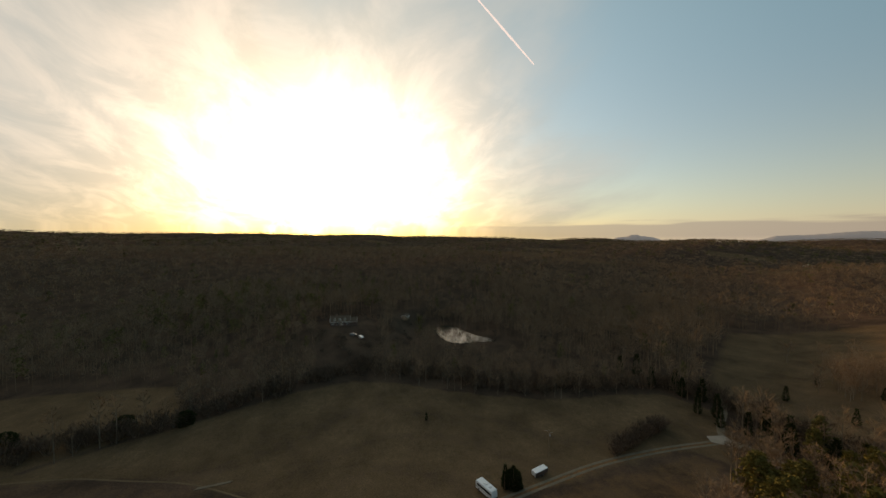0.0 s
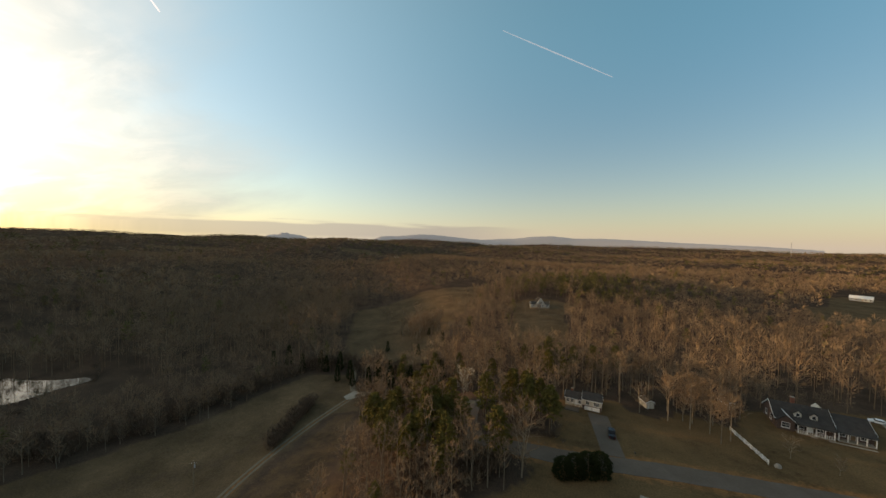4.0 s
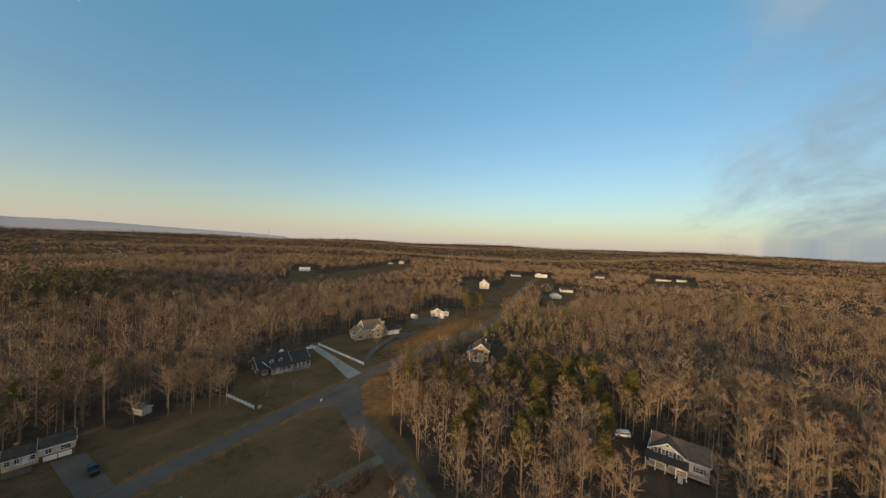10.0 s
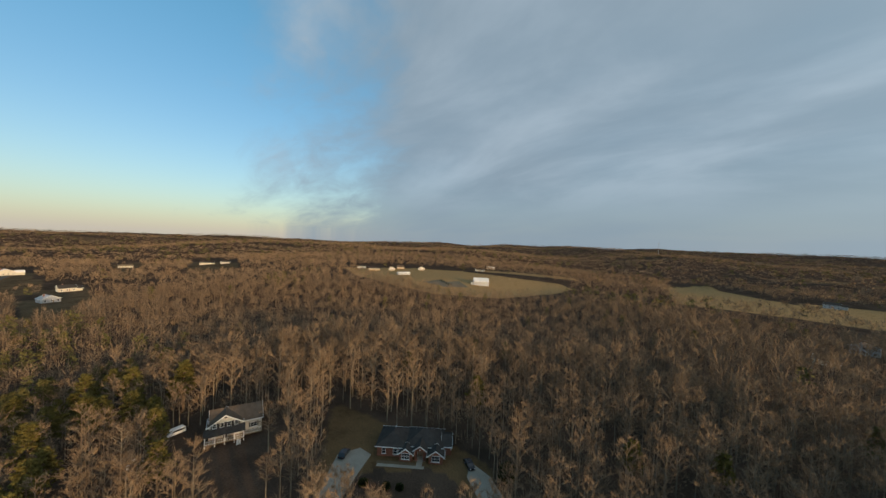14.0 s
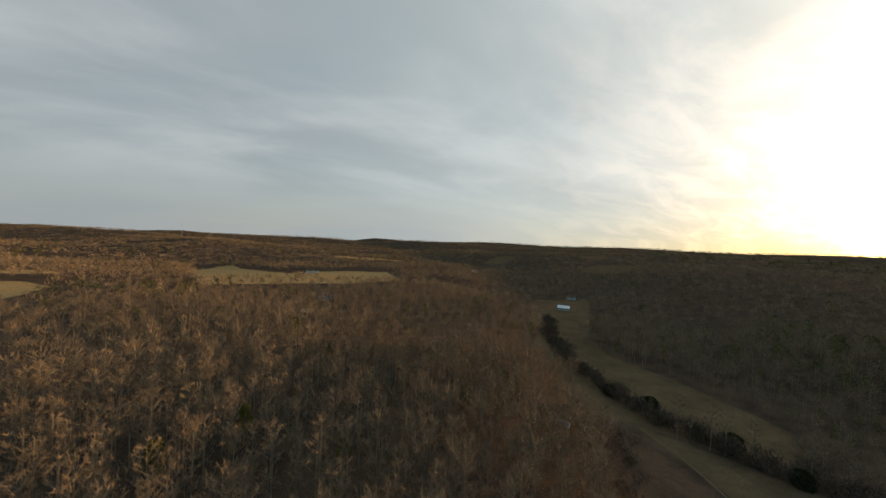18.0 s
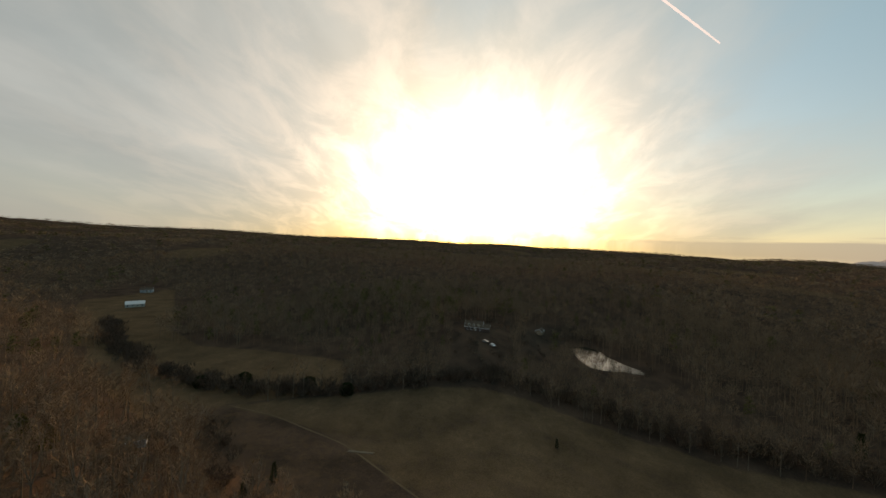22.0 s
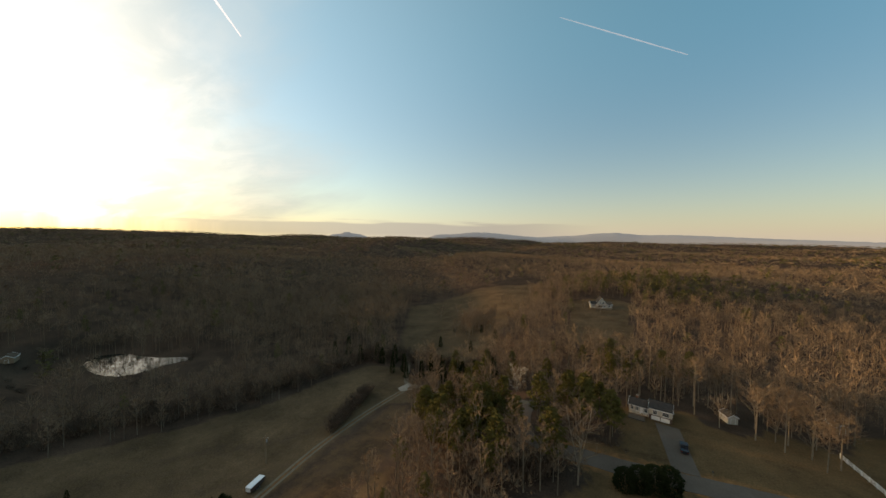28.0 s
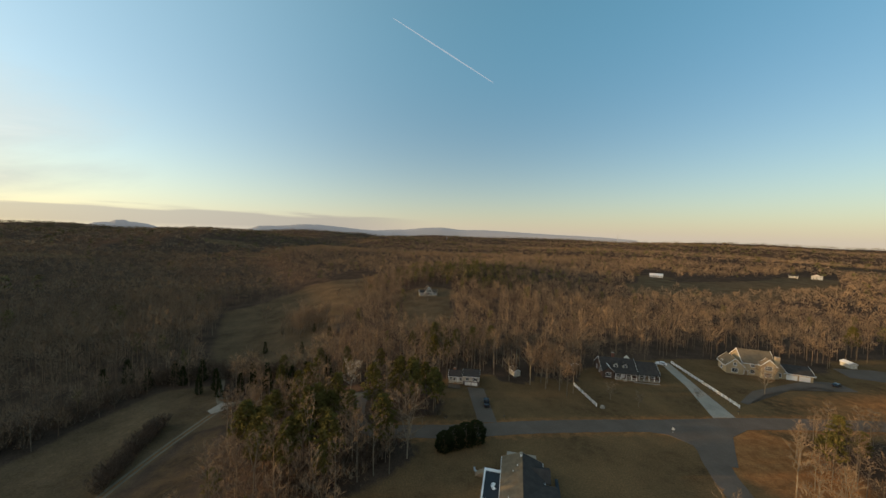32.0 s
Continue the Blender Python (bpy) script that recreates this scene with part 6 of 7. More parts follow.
vehicle("car", 47.6, -53.2, 160, 4.5, 1.8, CAR, CAR_GLASS, "paint_dark", "black car on the concrete strip", "parked cars", z=0.08)
vehicle("van", 98.2, -4.2, 110, 4.9, 1.9, VAN, VAN_GLASS, "paint_white", "white van parked among the trees", wheels=0.36)
bus = vehicle("motor_coach", -63.5, 32.9, 18, 6.6, 2.2, COACH, COACH_GLASS, "paint_white", "white motor coach parked by the field", wheels=0.42)
bus.scale = (0.98, 1.0, 1.0)
part("roof_unit", box(-1.0, 0.2, -0.45, 0.45, 2.65, 2.9, 0.08), "trim", bus)
part("roof_hatch", box(1.3, 1.9, -0.3, 0.3, 2.65, 2.75, 0.03), "siding_grey", bus)
part("stripe", join(box(-3.2, 3.2, -1.112, -1.102, 1.0, 1.16), box(-3.2, 3.2, 1.102, 1.112, 1.0, 1.16)), "paint_silver", bus)


def cargo_trailer():
    t = root("cargo_trailer", -65.8, 48.6, 100, "long white-roofed trailer beside the track", "trailer")
    t.scale = (1.0, 1.0, 1.0)
    part("body", box(-2.6, 2.6, -0.95, 0.95, 0.6, 1.9, 0.08), "brick_dark", t, "dark body")
    part("trailer_roof", box(-2.65, 2.65, -1.0, 1.0, 1.904, 2.02, 0.05), "paint_white", t, "white roof")
    part("drawbar", join(slat_line((2.6, -0.6), (3.9, 0), 0.5, 0.62, 0.1), slat_line((2.6, 0.6), (3.9, 0), 0.5, 0.62, 0.1)), "dark", t)
    for sx in (-0.5, 0.5):
        for sg in (-1, 1):
            w = part("wheel", wheel(sx, sg * 0.9, 0.35, 0.2), "rubber", t)
            part("rim", disc(sx, sg * 0.92, 0.35, 0.2, 0.06), "paint_silver", w)
    part("rear_door", box(-2.66, -2.605, -0.8, 0.8, 0.7, 1.8), "trim", t)
    part("jack", post(3.7, 0, 0.0, 0.7, 0.05), "dark", t)


cargo_trailer()
shed(36.3, 107.8, 15, 3.0, 4.4, 2.2, "siding", "shingle_brown", "small pale shed with a brown roof")
shed(171, 112.5, -20, 3.0, 5.4, 2.1, "siding", "metal_roof", "long white garden shed with a pale roof")
shed(59.5, 113.5, 10, 3.2, 4.2, 2.2, "wood", "shingle_tan", "brown wooden shed under the trees")
shed(-76.5, -78.5, 40, 4.0, 5.0, 2.4, "siding_grey", "shingle_tan", "grey shed with a tan roof")
shed(-212, 49, 60, 5.0, 7.0, 2.6, "wood", "shingle_brown", "wooden shed with a brown roof")
fence(53.2, 99.5, 53.6, 86.2, 1.3, "white rail fence from the wood to the road", 2.2, 3)
fence(100.8, 116.5, 95.3, 84.2, 1.3, "long white rail fence along the driveway", 2.2, 3)
utility_pole(-72.0, 56.0)


def stone_planter():
    s = root("boulder", 55.0, 85.6, 20, "rounded grey boulder at the end of the fence", "rock")
    V, F, n = [], [], 10
    for i in range(6):
        z, r = 1.1 * math.sin(i / 5 * math.pi / 2), 0.95 * math.cos(i / 5 * math.pi / 2 * 0.97)
        V += [(r * math.cos(k * 0.628) * (1 + 0.12 * math.sin(k * 3 + i)), r * math.sin(k * 0.628) * 0.8, z * (1 + 0.06 * math.cos(k * 2)) - 0.1) for k in range(n)]
    for i in range(5):
        F += [(i * n + k, i * n + (k + 1) % n, (i + 1) * n + (k + 1) % n, (i + 1) * n + k) for k in range(n)]
    part("stone", (V, F + [tuple(range(5 * n, 6 * n))]), "stone", s, "", True)


stone_planter()


def road_sign(x, y, yaw):
    s = root("road_sign", x, y, yaw, "small white triangular sign at the junction", "sign")
    part("sign_post", post(0, 0, 0, 2.0, 0.04), "siding_grey", s)
    part("plate", prism([(-0.55, 1.3), (0.55, 1.3), (0.0, 2.2)], -0.06, -0.045, "y"), "trim", s)


road_sign(66.0, 73.2, -20)


def mailbox(x, y):
    m = root("mailbox", x, y, 0, "dark mailbox on a post by the road", "mailbox", "mailboxes")
    part("mail_post", box(-0.05, 0.05, -0.05, 0.05, -0.1, 1.0), "wood", m)
    part("box", prism([(-0.12, 1.002), (0.12, 1.002), (0.12, 1.18), (0.06, 1.26), (-0.06, 1.26), (-0.12, 1.18)], -0.3, 0.25, "y"), "dark", m)


for q in ((91.5, 80.9), (25.5, 80.8), (150, 75.5), (17.5, 72.6)):
    mailbox(*q)

for q in ((88.5, 3.5), (90.2, 2.6)):
    b = root("barrel", q[0], q[1], 0, "white plastic barrel on the forest floor", "barrel", "barrels")
    V, F, n = [], [], 12
    for r, z in ((0.34, 0.0), (0.4, 0.15), (0.42, 0.6), (0.4, 1.05), (0.3, 1.2)):
        V += [(r * math.cos(k * math.pi / 6), r * math.sin(k * math.pi / 6), z) for k in range(n)]
    for i in range(4):
        F += [(i * n + k, i * n + (k + 1) % n, (i + 1) * n + (k + 1) % n, (i + 1) * n + k) for k in range(n)]
    part("drum", (V, F), "trim", b, "", True)
    part("drum_lid", post(0, 0, 1.202, 1.26, 0.3, 12), "trim", b)

# ---------------------------------------------------------------- houses farther off
plain_house("farmhouse", -187, 7, 82, 13.5, 9, 3.0, 3.2, "brick_dark", "shingle_brown", "brown brick farmhouse with three white dormers on the hill", extra=5, group="houses over the valley")
fh = [o for o in bpy.data.objects if o.name == "farmhouse"][0]
fh.scale = (0.95, 0.95, 0.95)
for u in (-3.6, 0.0, 3.6):
    dormer(fh, u, -4.0, 3.5, 1.6, 1.3, 3.2, "shingle_brown")
vehicle("car", -168, 16, 30, 4.5, 1.8, CAR, CAR_GLASS, "paint_white", "white car below the farmhouse", "parked cars")
vehicle("car", -171, 12.5, 70, 4.5, 1.8, CAR, CAR_GLASS, "paint_silver", "silver car below the farmhouse", "parked cars")

wh = root("chalet", 10, 238, 8, "white chalet with a steep gable and side wings", "house", "houses over the valley")
volume(wh, -3.6, 3.6, -5, 5, -0.5, 3.6, 5.0, "y", "siding", "shingle")
volume(wh, -8.2, -3.65, -3.5, 4, -0.5, 2.8, 2.0, "x", "siding", "shingle")
volume(wh, 3.65, 8.2, -3.5, 4, -0.5, 2.8, 2.0, "x", "siding", "shingle_brown")
for z, n in ((0.8, 3), (3.6, 2)):
    for k in range(n):
        window(wh, "S", -5, (k - (n - 1) / 2) * 2.0, z, 1.3, 1.7, 2)
for u in (-6.0, 6.0):
    window(wh, "S", -3.5, u, 0.9, 1.5, 1.3, 2)
part("deck", box(-9.5, 7.0, -8.2, -5.02, -0.1, 0.15), "wood", wh)
railing(wh, (-9.4, -8.1), (6.9, -8.1), 0.15, "wood")

FAR_HOUSES = [
    ("gambrel_house", 333, 132, -72, 9, 10, 5.2, 3.4, "siding", "shingle_brown", "white two-storey house with a front deck", "y", 0, 2),
    ("far_house", 523, 118, -70, 14, 9, 4.2, 3.2, "siding", "metal_roof", "bright white house at the end of the road", "y", 7, 1),
    ("far_house", 505, 150, -60, 16, 9, 2.8, 2.2, "siding_grey", "shingle", "long grey house behind the road", "x", 0, 1),
    ("far_house", 372, 55, -70, 11, 9, 3.0, 2.6, "siding", "shingle", "white bungalow with a grey roof among trees", "x", 4, 1),
    ("far_house", 322, 55, -60, 10, 9, 2.8, 2.4, "siding_grey", "siding_grey", "low house under grey-green roofs", "y", 0, 1),
    ("far_house", 600, -48, -95, 16, 9, 3.2, 2.4, "siding", "shingle", "white house in a far clearing", "x", 6, 1),
    ("far_house", 590, -72, -95, 14, 9, 3.0, 2.4, "siding", "shingle", "white house in a far clearing", "x", 0, 1),
    ("far_house", 640, 40, -85, 18, 10, 3.0, 2.4, "siding", "shingle_tan", "pale house on the far ridge", "x", 0, 1),
    ("row_house", 420, -212, -118, 14, 8, 3.0, 2.2, "siding", "shingle", "white bungalow by the barn field", "x", 0, 1),
    ("row_house", 388, -214, -118, 17, 9, 3.0, 2.4, "siding_tan", "shingle", "cream bungalow with a grey roof", "x", 0, 1),
    ("row_house", 383, -238, -120, 10, 8, 3.0, 2.4, "siding", "shingle", "white cottage by the barn field", "y", 0, 1),
    ("row_house", 398, -262, -122, 12, 8, 3.0, 2.6, "siding_tan", "shingle_brown", "tan house behind the barn field", "x", 0, 1),
    ("row_house", 375, -282, -120, 10, 8, 3.2, 2.6, "siding", "shingle_brown", "white gabled house by the field edge", "y", 0, 1),
    ("mobile_home", 330, -222, -100, 18, 5, 2.8, 0.9, "siding_grey", "metal_roof", "long grey mobile home with a pale end", "x", 0, 1),
    ("row_house", 345, -372, -130, 16, 8, 3.0, 2.2, "siding", "shingle", "white house at the wood edge", "x", 0, 1),
    ("row_house", 376, -432, -130, 15, 9, 3.0, 2.4, "siding_tan", "metal_roof", "pale house at the wood edge", "x", 0, 1),
    ("wood_house", -3, -238, 175, 11, 8, 3.2, 2.4, "siding", "shingle_tan", "white house hidden in the southern wood", "x", 0, 1),
    ("wood_house", -16, -284, 175, 12, 9, 5.2, 2.6, "siding_grey", "shingle", "dark house with a white gable in the wood", "y", 0, 2),
    ("far_house", -6, -565, 178, 15, 9, 5.0, 2.8, "siding_grey", "shingle", "grey house beyond the sunlit strip", "x", 6, 2),
    ("far_house", -330, -620, 150, 15, 9, 3.0, 2.4, "siding", "metal_roof", "white house in the southern valley", "x", 0, 1),
    ("creek_house", -240, -257, 135, 13, 8, 3.0, 2.2, "siding", "metal_roof", "white house in the creek meadow", "x", 0, 1),
    ("creek_house", -300, -310, 130, 11, 8, 3.0, 2.2, "siding_grey", "shingle_brown", "grey house behind the creek meadow", "x", 0, 1),
    ("far_house", -352, 860, 20, 16, 10, 4.0, 4.0, "siding", "shingle", "white house on a far wooded slope", "y", 0, 1),
    ("far_house", 300, 386, -40, 16, 9, 3.0, 2.4, "siding_grey", "metal_roof", "grey-roofed house in the eastern clearing", "x", 0, 1),
    ("far_house", 540, 400, -55, 12, 9, 4.6, 3.2, "siding", "shingle_brown", "white house above the eastern clearing", "y", 0, 2),
    ("far_house", 520, 412, -55, 10, 8, 3.0, 2.4, "siding", "shingle", "white cottage above the eastern clearing", "x", 0, 1),
]
for spec in FAR_HOUSES:
    plain_house(*spec)


def big_barn():
    b = root("barn", 240, -262, 43, "large grey barn with a white metal roof", "barn")
    b.matrix_basis = pose(240 * PLAN, -262 * PLAN, ground_at(240 * PLAN, -262 * PLAN), 0, 0, -132)
    b.scale = (0.64, 0.98, 1.2)
    volume(b, -16, 16, -9, 9, -1.0, 4.2, 3.6, "x", "siding_grey", "metal_roof", 0.5)
    part("gable_cladding", box(-16.1, -16.02, -8.9, 8.9, -0.9, 2.95), "siding_grey", b)
    for u in (-4.5, 4.5):
        garage_door(b, "W", -16.1, u, -0.2, 4.0, 3.8)
    for k in range(9):
        part("roof_seam", join(prism([(-9.4, 4.24), (0, 8.02), (0, 8.10), (-9.4, 4.32)], -14 + 3.5 * k, -13.92 + 3.5 * k, "x"), prism([(9.4, 4.24), (0, 8.02), (0, 8.10), (9.4, 4.32)], -14 + 3.5 * k, -13.92 + 3.5 * k, "x")), "metal_roof", b)
    part("lean_to", box(-22, -16.12, -7, -1, -1.0, 3.0), "siding_grey", b)


big_barn()
slab("barn_yard", [(232, -236), (262, -250), (262, -232), (276, -236), (270, -205), (240, -212)], "gravel", "grey gravel yard before the barn", "yard", 0.15)


plain_house("cabin", -51, -38, 35, 8.0, 6.0, 2.0, 1.5, "brick_dark", "shingle_brown", "small brown cabin with a dark roof by the valley field")


def radio_mast(bearing, dist, tall):
    """Slender lattice mast far off: three legs, rungs and a head."""
    a = radians(bearing)
    m = root("radio_mast", math.sin(a) * dist / PLAN, math.cos(a) * dist / PLAN, 0, "slender grey lattice mast above the far woods", "mast", "far masts")
    for k in range(3):
        u, v = math.cos(k * 2.094), math.sin(k * 2.094)
        part("leg", prism([(u * 1.6 - 0.35, -1.0), (u * 1.6 + 0.35, -1.0), (u * 0.5 + 0.25, tall), (u * 0.5 - 0.25, tall)], v * 1.1 - 0.3, v * 1.1 + 0.3, "y"), "siding_grey", m)
    for k in range(1, 9):
        part("rung", box(-1.4, 1.4, -1.0, 1.0, tall * k / 9, tall * k / 9 + 0.4), "siding_grey", m)
    part("antenna", post(0, 0, tall, tall + 6, 0.3), "siding_grey", m)


for spec in ((163.7, 2900, 95), (32.4, 2300, 70), (5.0, 2600, 75)):
    radio_mast(*spec)

# ---------------------------------------------------------------- pond
def build_pond():
    zw = -9.45 * PLAN
    shore = [(-168, 65), (-165, 70), (-165, 79), (-163, 87), (-168, 89), (-176, 84), (-186, 81), (-198, 79), (-204, 73), (-199, 66), (-187, 63), (-176, 63)]
    ring = spline(site(shore + shore[:1]), 3.0)[:-1]
    V, n = [(q.x, q.y, zw) for q in ring], len(ring)
    V += [(v[0], v[1], zw - 6) for v in V]
    F = [tuple(range(n))] + [((k + 1) % n, k, n + k, n + (k + 1) % n) for k in range(n)]
    me = bpy.data.meshes.new("pond")
    me.from_pydata(V, [], F)
    me.materials.append(M["water"])
    return tagged(new("pond", me), "still pond mirroring the bright sky", "pond", kind="structure")


build_pond()

# ---------------------------------------------------------------- single trees, cedars, hedges
for i, (x, y, s) in enumerate(((-68, 155, 0.75), (-49, 148, 0.7), (-41, 163, 0.8), (-52, 175, 0.6), (-70, 180, 0.5), (-30, 180, 0.7), (-66, 116, 0.9), (-60, 118, 1.0), (-54, 115, 1.1), (-49.5, 116, 1.2), (-45.5, 119, 1.1), (-41, 115, 1.2), (-37.5, 118, 1.1), (-34, 114, 1.0), (-70, 121, 1.1), (-74, 118, 0.9), (-94, 122, 1.1), (-88, 127, 1.2), (-84, 125, 1.0), (-79, 128, 1.2), (-104, 126, 1.3), (-108, 121, 1.1), (-57, 121, 1.3), (-52, 121, 1.2), (-47, 123, 1.3), (-30, 119, 1.2), (-70, -39, 0.8), (-63, -41, 0.75), (-63, 39.5, 1.0), (-64.8, 38.4, 0.9), (-63.6, 37.6, 0.75), (-100, 30, 0.5))):
    plant("cedar", x * PLAN, y * PLAN, s * (1.7 if y > 100 else 1.25), i * 67)
for i, (x, y, s) in enumerate(((53.5, 46, 0.62), (112, 92, 0.75), (60, 90, 0.42), (66, 86, 0.35), (86, 88, 0.3), (33, 103, 0.7), (43, 101, 0.85), (47, 96, 0.8), (50, 101, 0.9), (46, 104, 0.95), (41, 106, 0.95), (-150, 68, 0.6), (-178, 62, 0.7), (-90, 205, 0.8), (-82, 215, 0.7), (-75, 222, 0.8), (-70, 210, 0.7), (-30, 240, 0.6), (-55, 240, 0.6), (4, 150, 0.8))):
    plant("oak", x * PLAN, y * PLAN, s * 1.15, i * 71)
for i, (x, y, s) in enumerate(((48, 98, 0.8), (45, 100.5, 0.9), (50.5, 94, 0.85), (43, 97, 0.8), (39, 100, 0.85), (47.5, 92, 0.75), (38, 112, 0.95), (30, 113, 0.9), (22, 113, 0.9), (57, 108, 0.95), (168, 93, 0.6), (78, -20, 0.85), (66, 2, 0.85), (80, 4, 0.9), (62, -16, 0.7))):
    plant("poplar", x * PLAN, y * PLAN, s * 1.15, i * 53)
for i, (x, y, s) in enumerate(((-17, 72, 0.72), (-21, 77, 0.8), (-24, 73, 0.7), (-22, 83, 0.78), (5, 92, 0.75), (2, 97, 0.8), (8, 90, 0.65), (-61, -88, 0.75), (-63.5, -85, 0.6), (205, 92, 0.9), (212, 96, 0.95), (218, 88, 0.85), (225, 94, 0.9), (186, 122, 0.9))):
    plant("pine", x * PLAN, y * PLAN, s * 1.15, i * 61)
for k in range(16):
    plant("cedar", (272 - 27 * k / 15) * PLAN, (-231 + 8 * k / 15 + (k % 3) * 0.8) * PLAN, 0.42 + 0.07 * (k % 4), k * 47)
# pale sycamore by the bend
sycamore = thing_of("sycamore_tree", *bare_tree(16.0, 5.6, 0.24, 24, 1300, True, 1.3), M["pale_bark"], M["pale_bark"])
sycamore.matrix_basis = pose(-18 * PLAN, 101 * PLAN, ground_at(-18 * PLAN, 101 * PLAN), 0, 0, 40)
tagged(sycamore, "pale bare sycamore with whitish limbs by the lane", "tree")
# brush along the creek, joined, and shrubs by the lanes
g = np.random.default_rng(5)
creek_line = np.array([(q.x, q.y) for q in spline(CREEK[1:], 1.3)])
brush_at = creek_line + g.normal(size=creek_line.shape) * 3.4
kind_of, spin, grown = g.integers(0, 2, len(brush_at)), g.uniform(0, 6.28, len(brush_at)), g.uniform(1.0, 2.6, len(brush_at))
stuff("creek_brush_stems", tiled([t[0] for t in SHRUBS], brush_at[:, 0], brush_at[:, 1], kind_of, spin, grown), M["bark"], "thin stems of the brush along the creek", "brush")
stuff("creek_brush", tiled([t[1] for t in SHRUBS], brush_at[:, 0], brush_at[:, 1], kind_of, spin, grown), M["brush"], "dense dark leafless brush along the creek", "brush")
for line, step, spread, lo, hi in ((site([(-67, 74), (-70, 86), (-72.5, 99)]), 1.1, 1.6, 1.1, 1.7), (site([(-4, 69), (-12, 64), (-22, 60)]), 1.2, 3.4, 1.2, 2.1), (site([(27, 47), (40, 44), (54, 37)]), 2.6, 2.5, 1.1, 1.7), (site([(10, 82.5), (4, 84), (-4, 88)]), 2.0, 1.5, 0.5, 0.9)):
    for q in spline(line, step):
        plant("shrub", q.x + g.normal() * spread * 0.5, q.y + g.normal() * spread * 0.5, float(g.uniform(lo, hi)), float(g.uniform(0, 360)))


# young trees and scrub along the rim of the wood south-east of the hay field
for q in spline(site([(-51, -24), (-54, -38), (-62, -50), (-76, -62), (-92, -77)]), 3.4):
    plant("oak", q.x + float(g.normal()) * 3.2, q.y + float(g.normal()) * 3.2, float(g.uniform(0.45, 0.85)), float(g.uniform(0, 360)))
    plant("shrub", q.x - 3 + float(g.normal()) * 3.0, q.y + 3 + float(g.normal()) * 3.0, float(g.uniform(0.9, 1.6)), float(g.uniform(0, 360)))

# scattered trees in the north field, scrub round the farmhouse and pond
for i in range(34):
    a, r = g.uniform(0, 6.28), g.uniform(0, 1) ** 0.5
    plant("oak", -78 + 17 * r * math.cos(a), 239 + 21 * r * math.sin(a), float(g.uniform(0.7, 1.15)), i * 37)
for i in range(26):
    plant("oak", float(g.uniform(-65, 13)), float(g.uniform(247, 364)), float(g.uniform(0.5, 1.0)), i * 41)
for i in range(70):
    a, r = g.uniform(0, 6.28), g.uniform(0.5, 1.0)
    plant("shrub", -242 + 44 * r * math.cos(a), 13 + 39 * r * math.sin(a), float(g.uniform(0.5, 1.3)), i * 29)
for i in range(30):
    a = g.uniform(0, 6.28)
    plant("shrub", -240 + 40 * math.cos(a), 91 + 35 * math.sin(a), float(g.uniform(0.4, 0.9)), i * 43)
for i in range(16):
    plant("poplar", -275 + float(g.uniform(-6, 6)), 74 + i * 2.5, float(g.uniform(0.4, 0.6)), i * 43)


def evergreen_bush(x, y, tall, r, seed):
    """Dense broad-leaved evergreen, leaves to the ground."""
    gg = np.random.default_rng(seed)
    n = 2600
    a, u = gg.uniform(0, 2 * np.pi, n), gg.random(n)
    prof = np.sqrt(np.clip(1 - (np.abs(u - 0.35) / 0.66) ** 2.4, 0.02, 1))
    lump = 1 + 0.13 * np.sin(a * 4 + seed) * np.sin(u * 9) + 0.08 * np.sin(a * 7 + u * 13)
    rad = r * prof * lump * gg.uniform(0.72, 1.04, n)
    base = np.stack([np.cos(a) * rad, np.sin(a) * rad, u * tall], 1)
    out = np.stack([np.cos(a), np.sin(a), np.full(n, 0.5)], 1)
    d = gg.normal(size=(n, 3)) * 0.5 + out
    d /= np.linalg.norm(d, axis=1)[:, None]
    s = Soup()
    s.slivers(base, base + d * gg.uniform(0.3, 0.6, (n, 1)), gg.uniform(0.22, 0.4, n))
    wood = Soup()
    wood.tube((0, 0, -0.3), (0, 0, tall * 0.8), 0.16, 0.04, 6)
    for k in range(8):
        wood.tube((0, 0, 0.3 + tall * 0.08 * k), (math.cos(k * 2.4) * r * 0.8, math.sin(k * 2.4) * r * 0.8, 0.8 + tall * 0.09 * k), 0.06, 0.02, 3)
    o = thing_of("evergreen_bush", wood.arrays(), s.arrays(), M["pine_bark"], M["cedar"], "foliage")
    o.matrix_basis = pose(x * PLAN, y * PLAN, ground_at(x * PLAN, y * PLAN))
    return tagged(o, "dense dark evergreen bush by the road" if y > 60 else "dense dark round evergreen at the edge of the grass", "bush", "row of evergreen bushes" if y > 60 else "round evergreens")


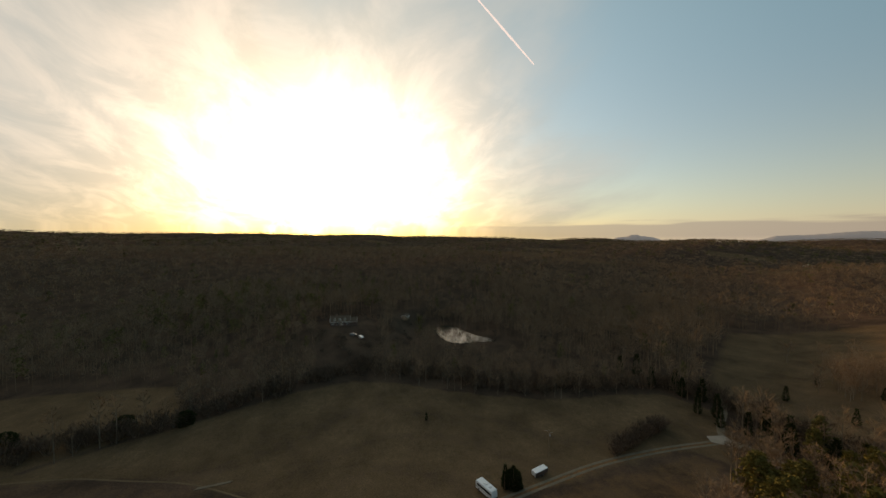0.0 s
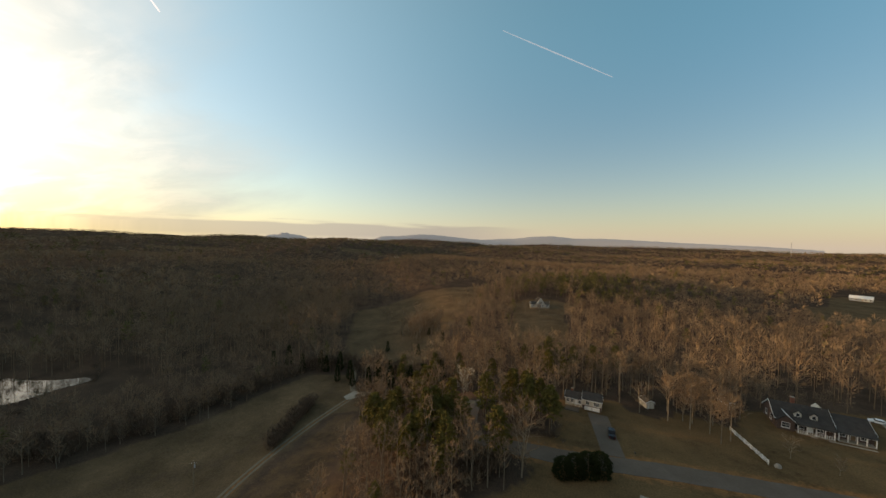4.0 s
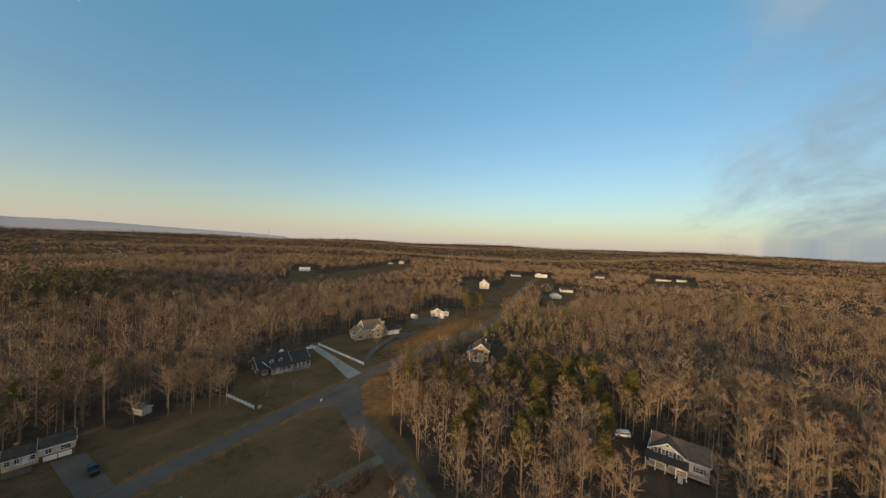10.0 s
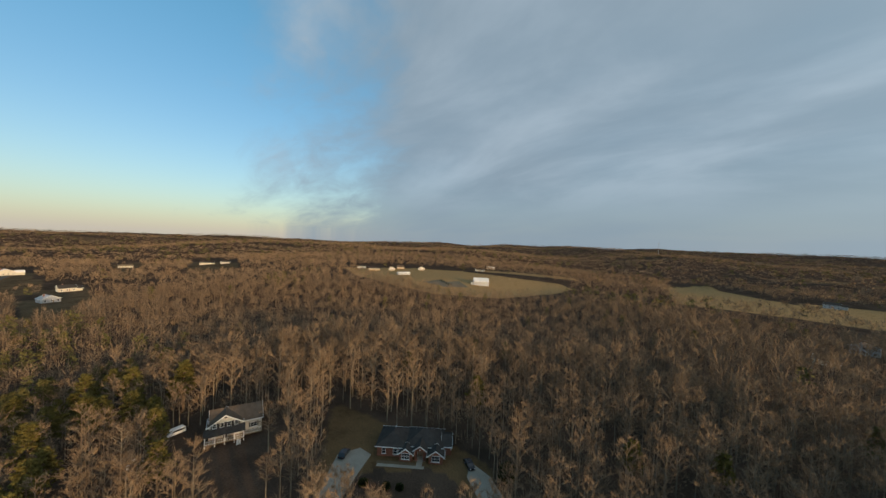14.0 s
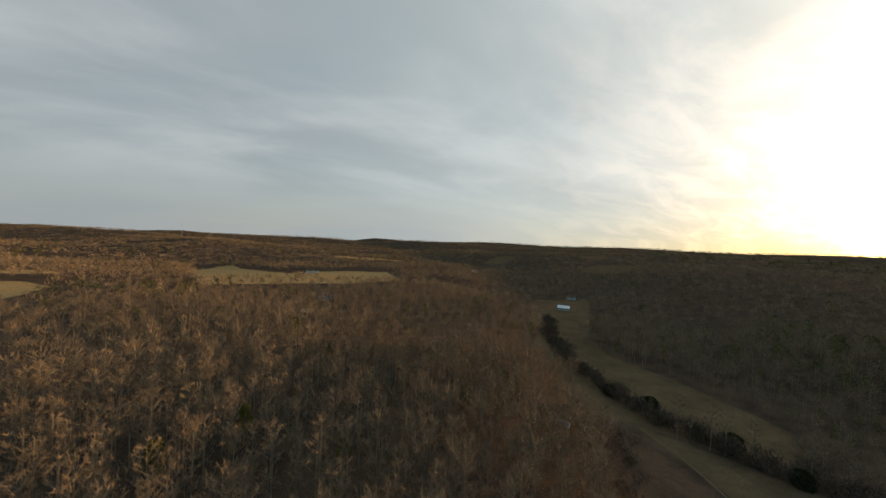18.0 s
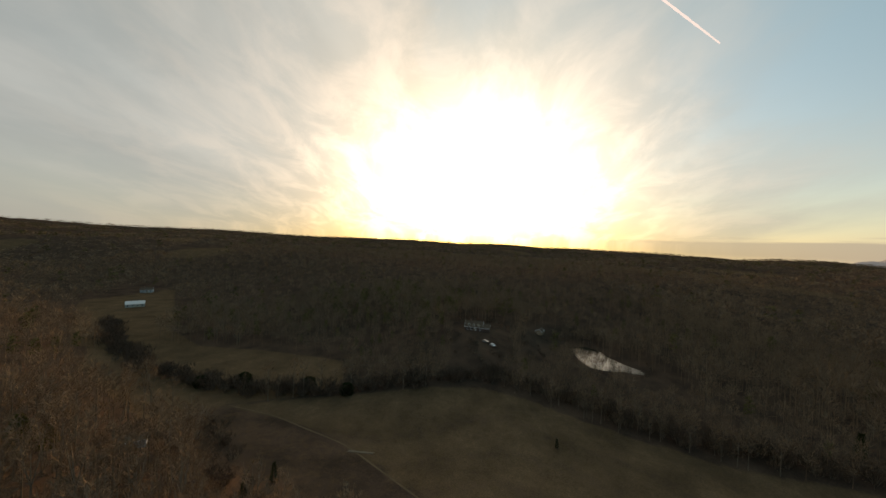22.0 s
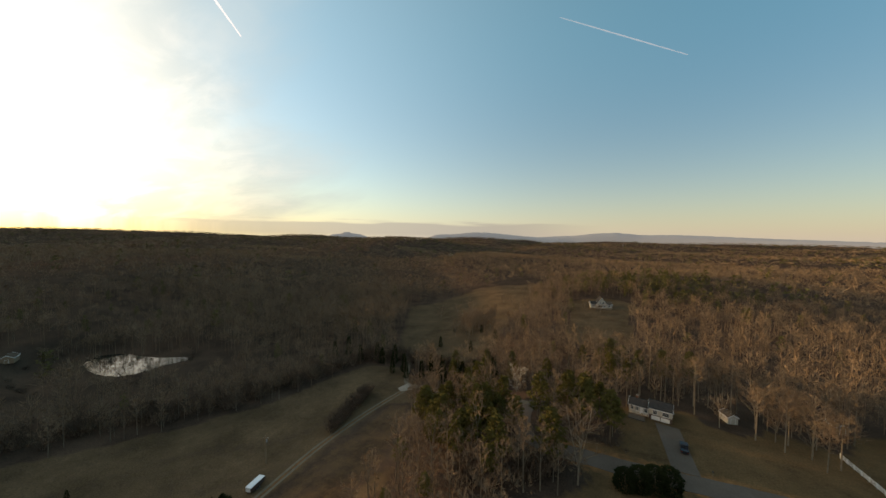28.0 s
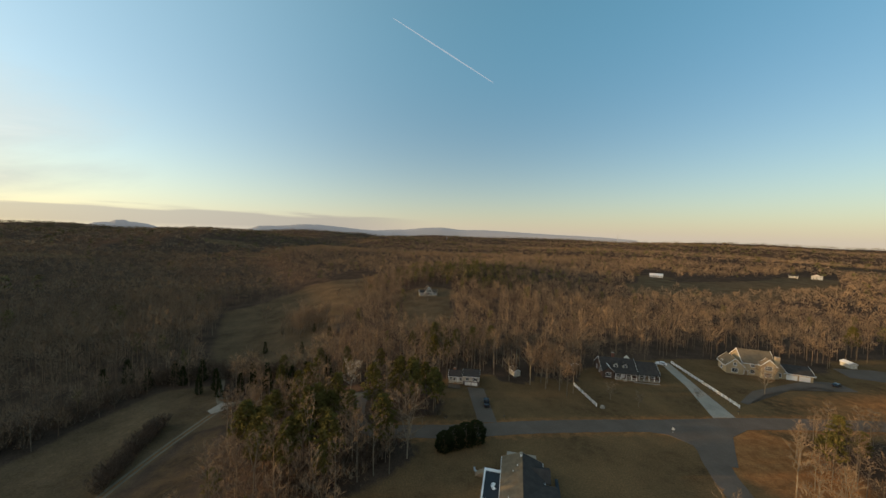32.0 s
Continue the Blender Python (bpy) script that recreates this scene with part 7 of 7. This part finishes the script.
for i, (x, y, h, r) in enumerate(((8.9, 69.6, 3.9, 2.0), (11.4, 70.5, 4.5, 2.1), (14.0, 71.3, 4.8, 2.2), (16.5, 72.2, 4.7, 2.1))):
    evergreen_bush(x, y, h * 1.25, r * 1.25, 40 + i)
for i, (x, y, h, r) in enumerate(((-63.5, 39.8, 4.4, 2.0), (40.0, -57.0, 3.4, 1.8), (-124, -58, 5.2, 3.0), (-124, -84, 5.6, 2.6), (-119, -98, 4.6, 2.4), (-122, -42, 4.4, 2.6), (53.0, -35.5, 0.9, 0.7), (51.2, -37.5, 0.8, 0.6), (56.6, -32.4, 0.9, 0.8))):
    evergreen_bush(x, y, h * 1.2, r * 1.2, 60 + i)


# ---------------------------------------------------------------- contrails
def contrail(name, a, b, wide, mat, label):
    """A thin vapour trail between two bearings and elevations."""
    V, F, n, sides = [], [], 60, 6
    d = 4400.0
    P = []
    for k in range(n + 1):
        t = k / n
        ends = [Vector((math.sin(radians(q[0])) * math.cos(radians(q[1])), math.cos(radians(q[0])) * math.cos(radians(q[1])), math.sin(radians(q[1])))) for q in (a, b)]
        P.append(ends[0].lerp(ends[1], t) * d + Vector((0, 0, 62)))
    ax = (P[-1] - P[0]).normalized()
    u = ax.cross(P[0].normalized()).normalized()
    w = ax.cross(u)
    for k, q in enumerate(P):
        r = wide * (0.25 + 0.75 * math.sin(math.pi * min(1, 0.12 + 0.8 * (1 - k / n)))) * (1 + 0.12 * math.sin(k * 0.9))
        V += [tuple(q + u * r * math.cos(i * 2 * math.pi / sides) + w * r * math.sin(i * 2 * math.pi / sides)) for i in range(sides)]
    for k in range(n):
        F += [(k * sides + i, k * sides + (i + 1) % sides, (k + 1) * sides + (i + 1) % sides, (k + 1) * sides + i) for i in range(sides)]
    return tagged(new(name, mesh_of(name, V, F, mat, True)), label, "contrail", kind="structure")


def vapour_mat(name, glow, alpha):
    """Ice crystals high over the place, as part of the sky; their sunlight is put in as glow."""
    m, n, l, p = node_mat(name)
    p.inputs["Base Color"].default_value = (0.02, 0.02, 0.02, 1)
    p.inputs["Roughness"].default_value = 1.0
    p.inputs["Specular IOR Level"].default_value = 0.0
    p.inputs["Emission Color"].default_value = (0.98, 0.98, 1.0, 1)
    p.inputs["Emission Strength"].default_value = glow
    p.inputs["Alpha"].default_value = alpha
    return m


M["vapour"], M["thin_vapour"] = vapour_mat("vapour", 1.1, 1.0), vapour_mat("thin_vapour", 0.75, 0.22)
contrail("contrail_1", (294.0, 36.5), (304.8, 26.8), 10.0, M["vapour"], "short bright vapour trail")
contrail("contrail_2", (355.0, 32.0), (12.2, 24.2), 6.0, M["thin_vapour"], "thin fading vapour trail")
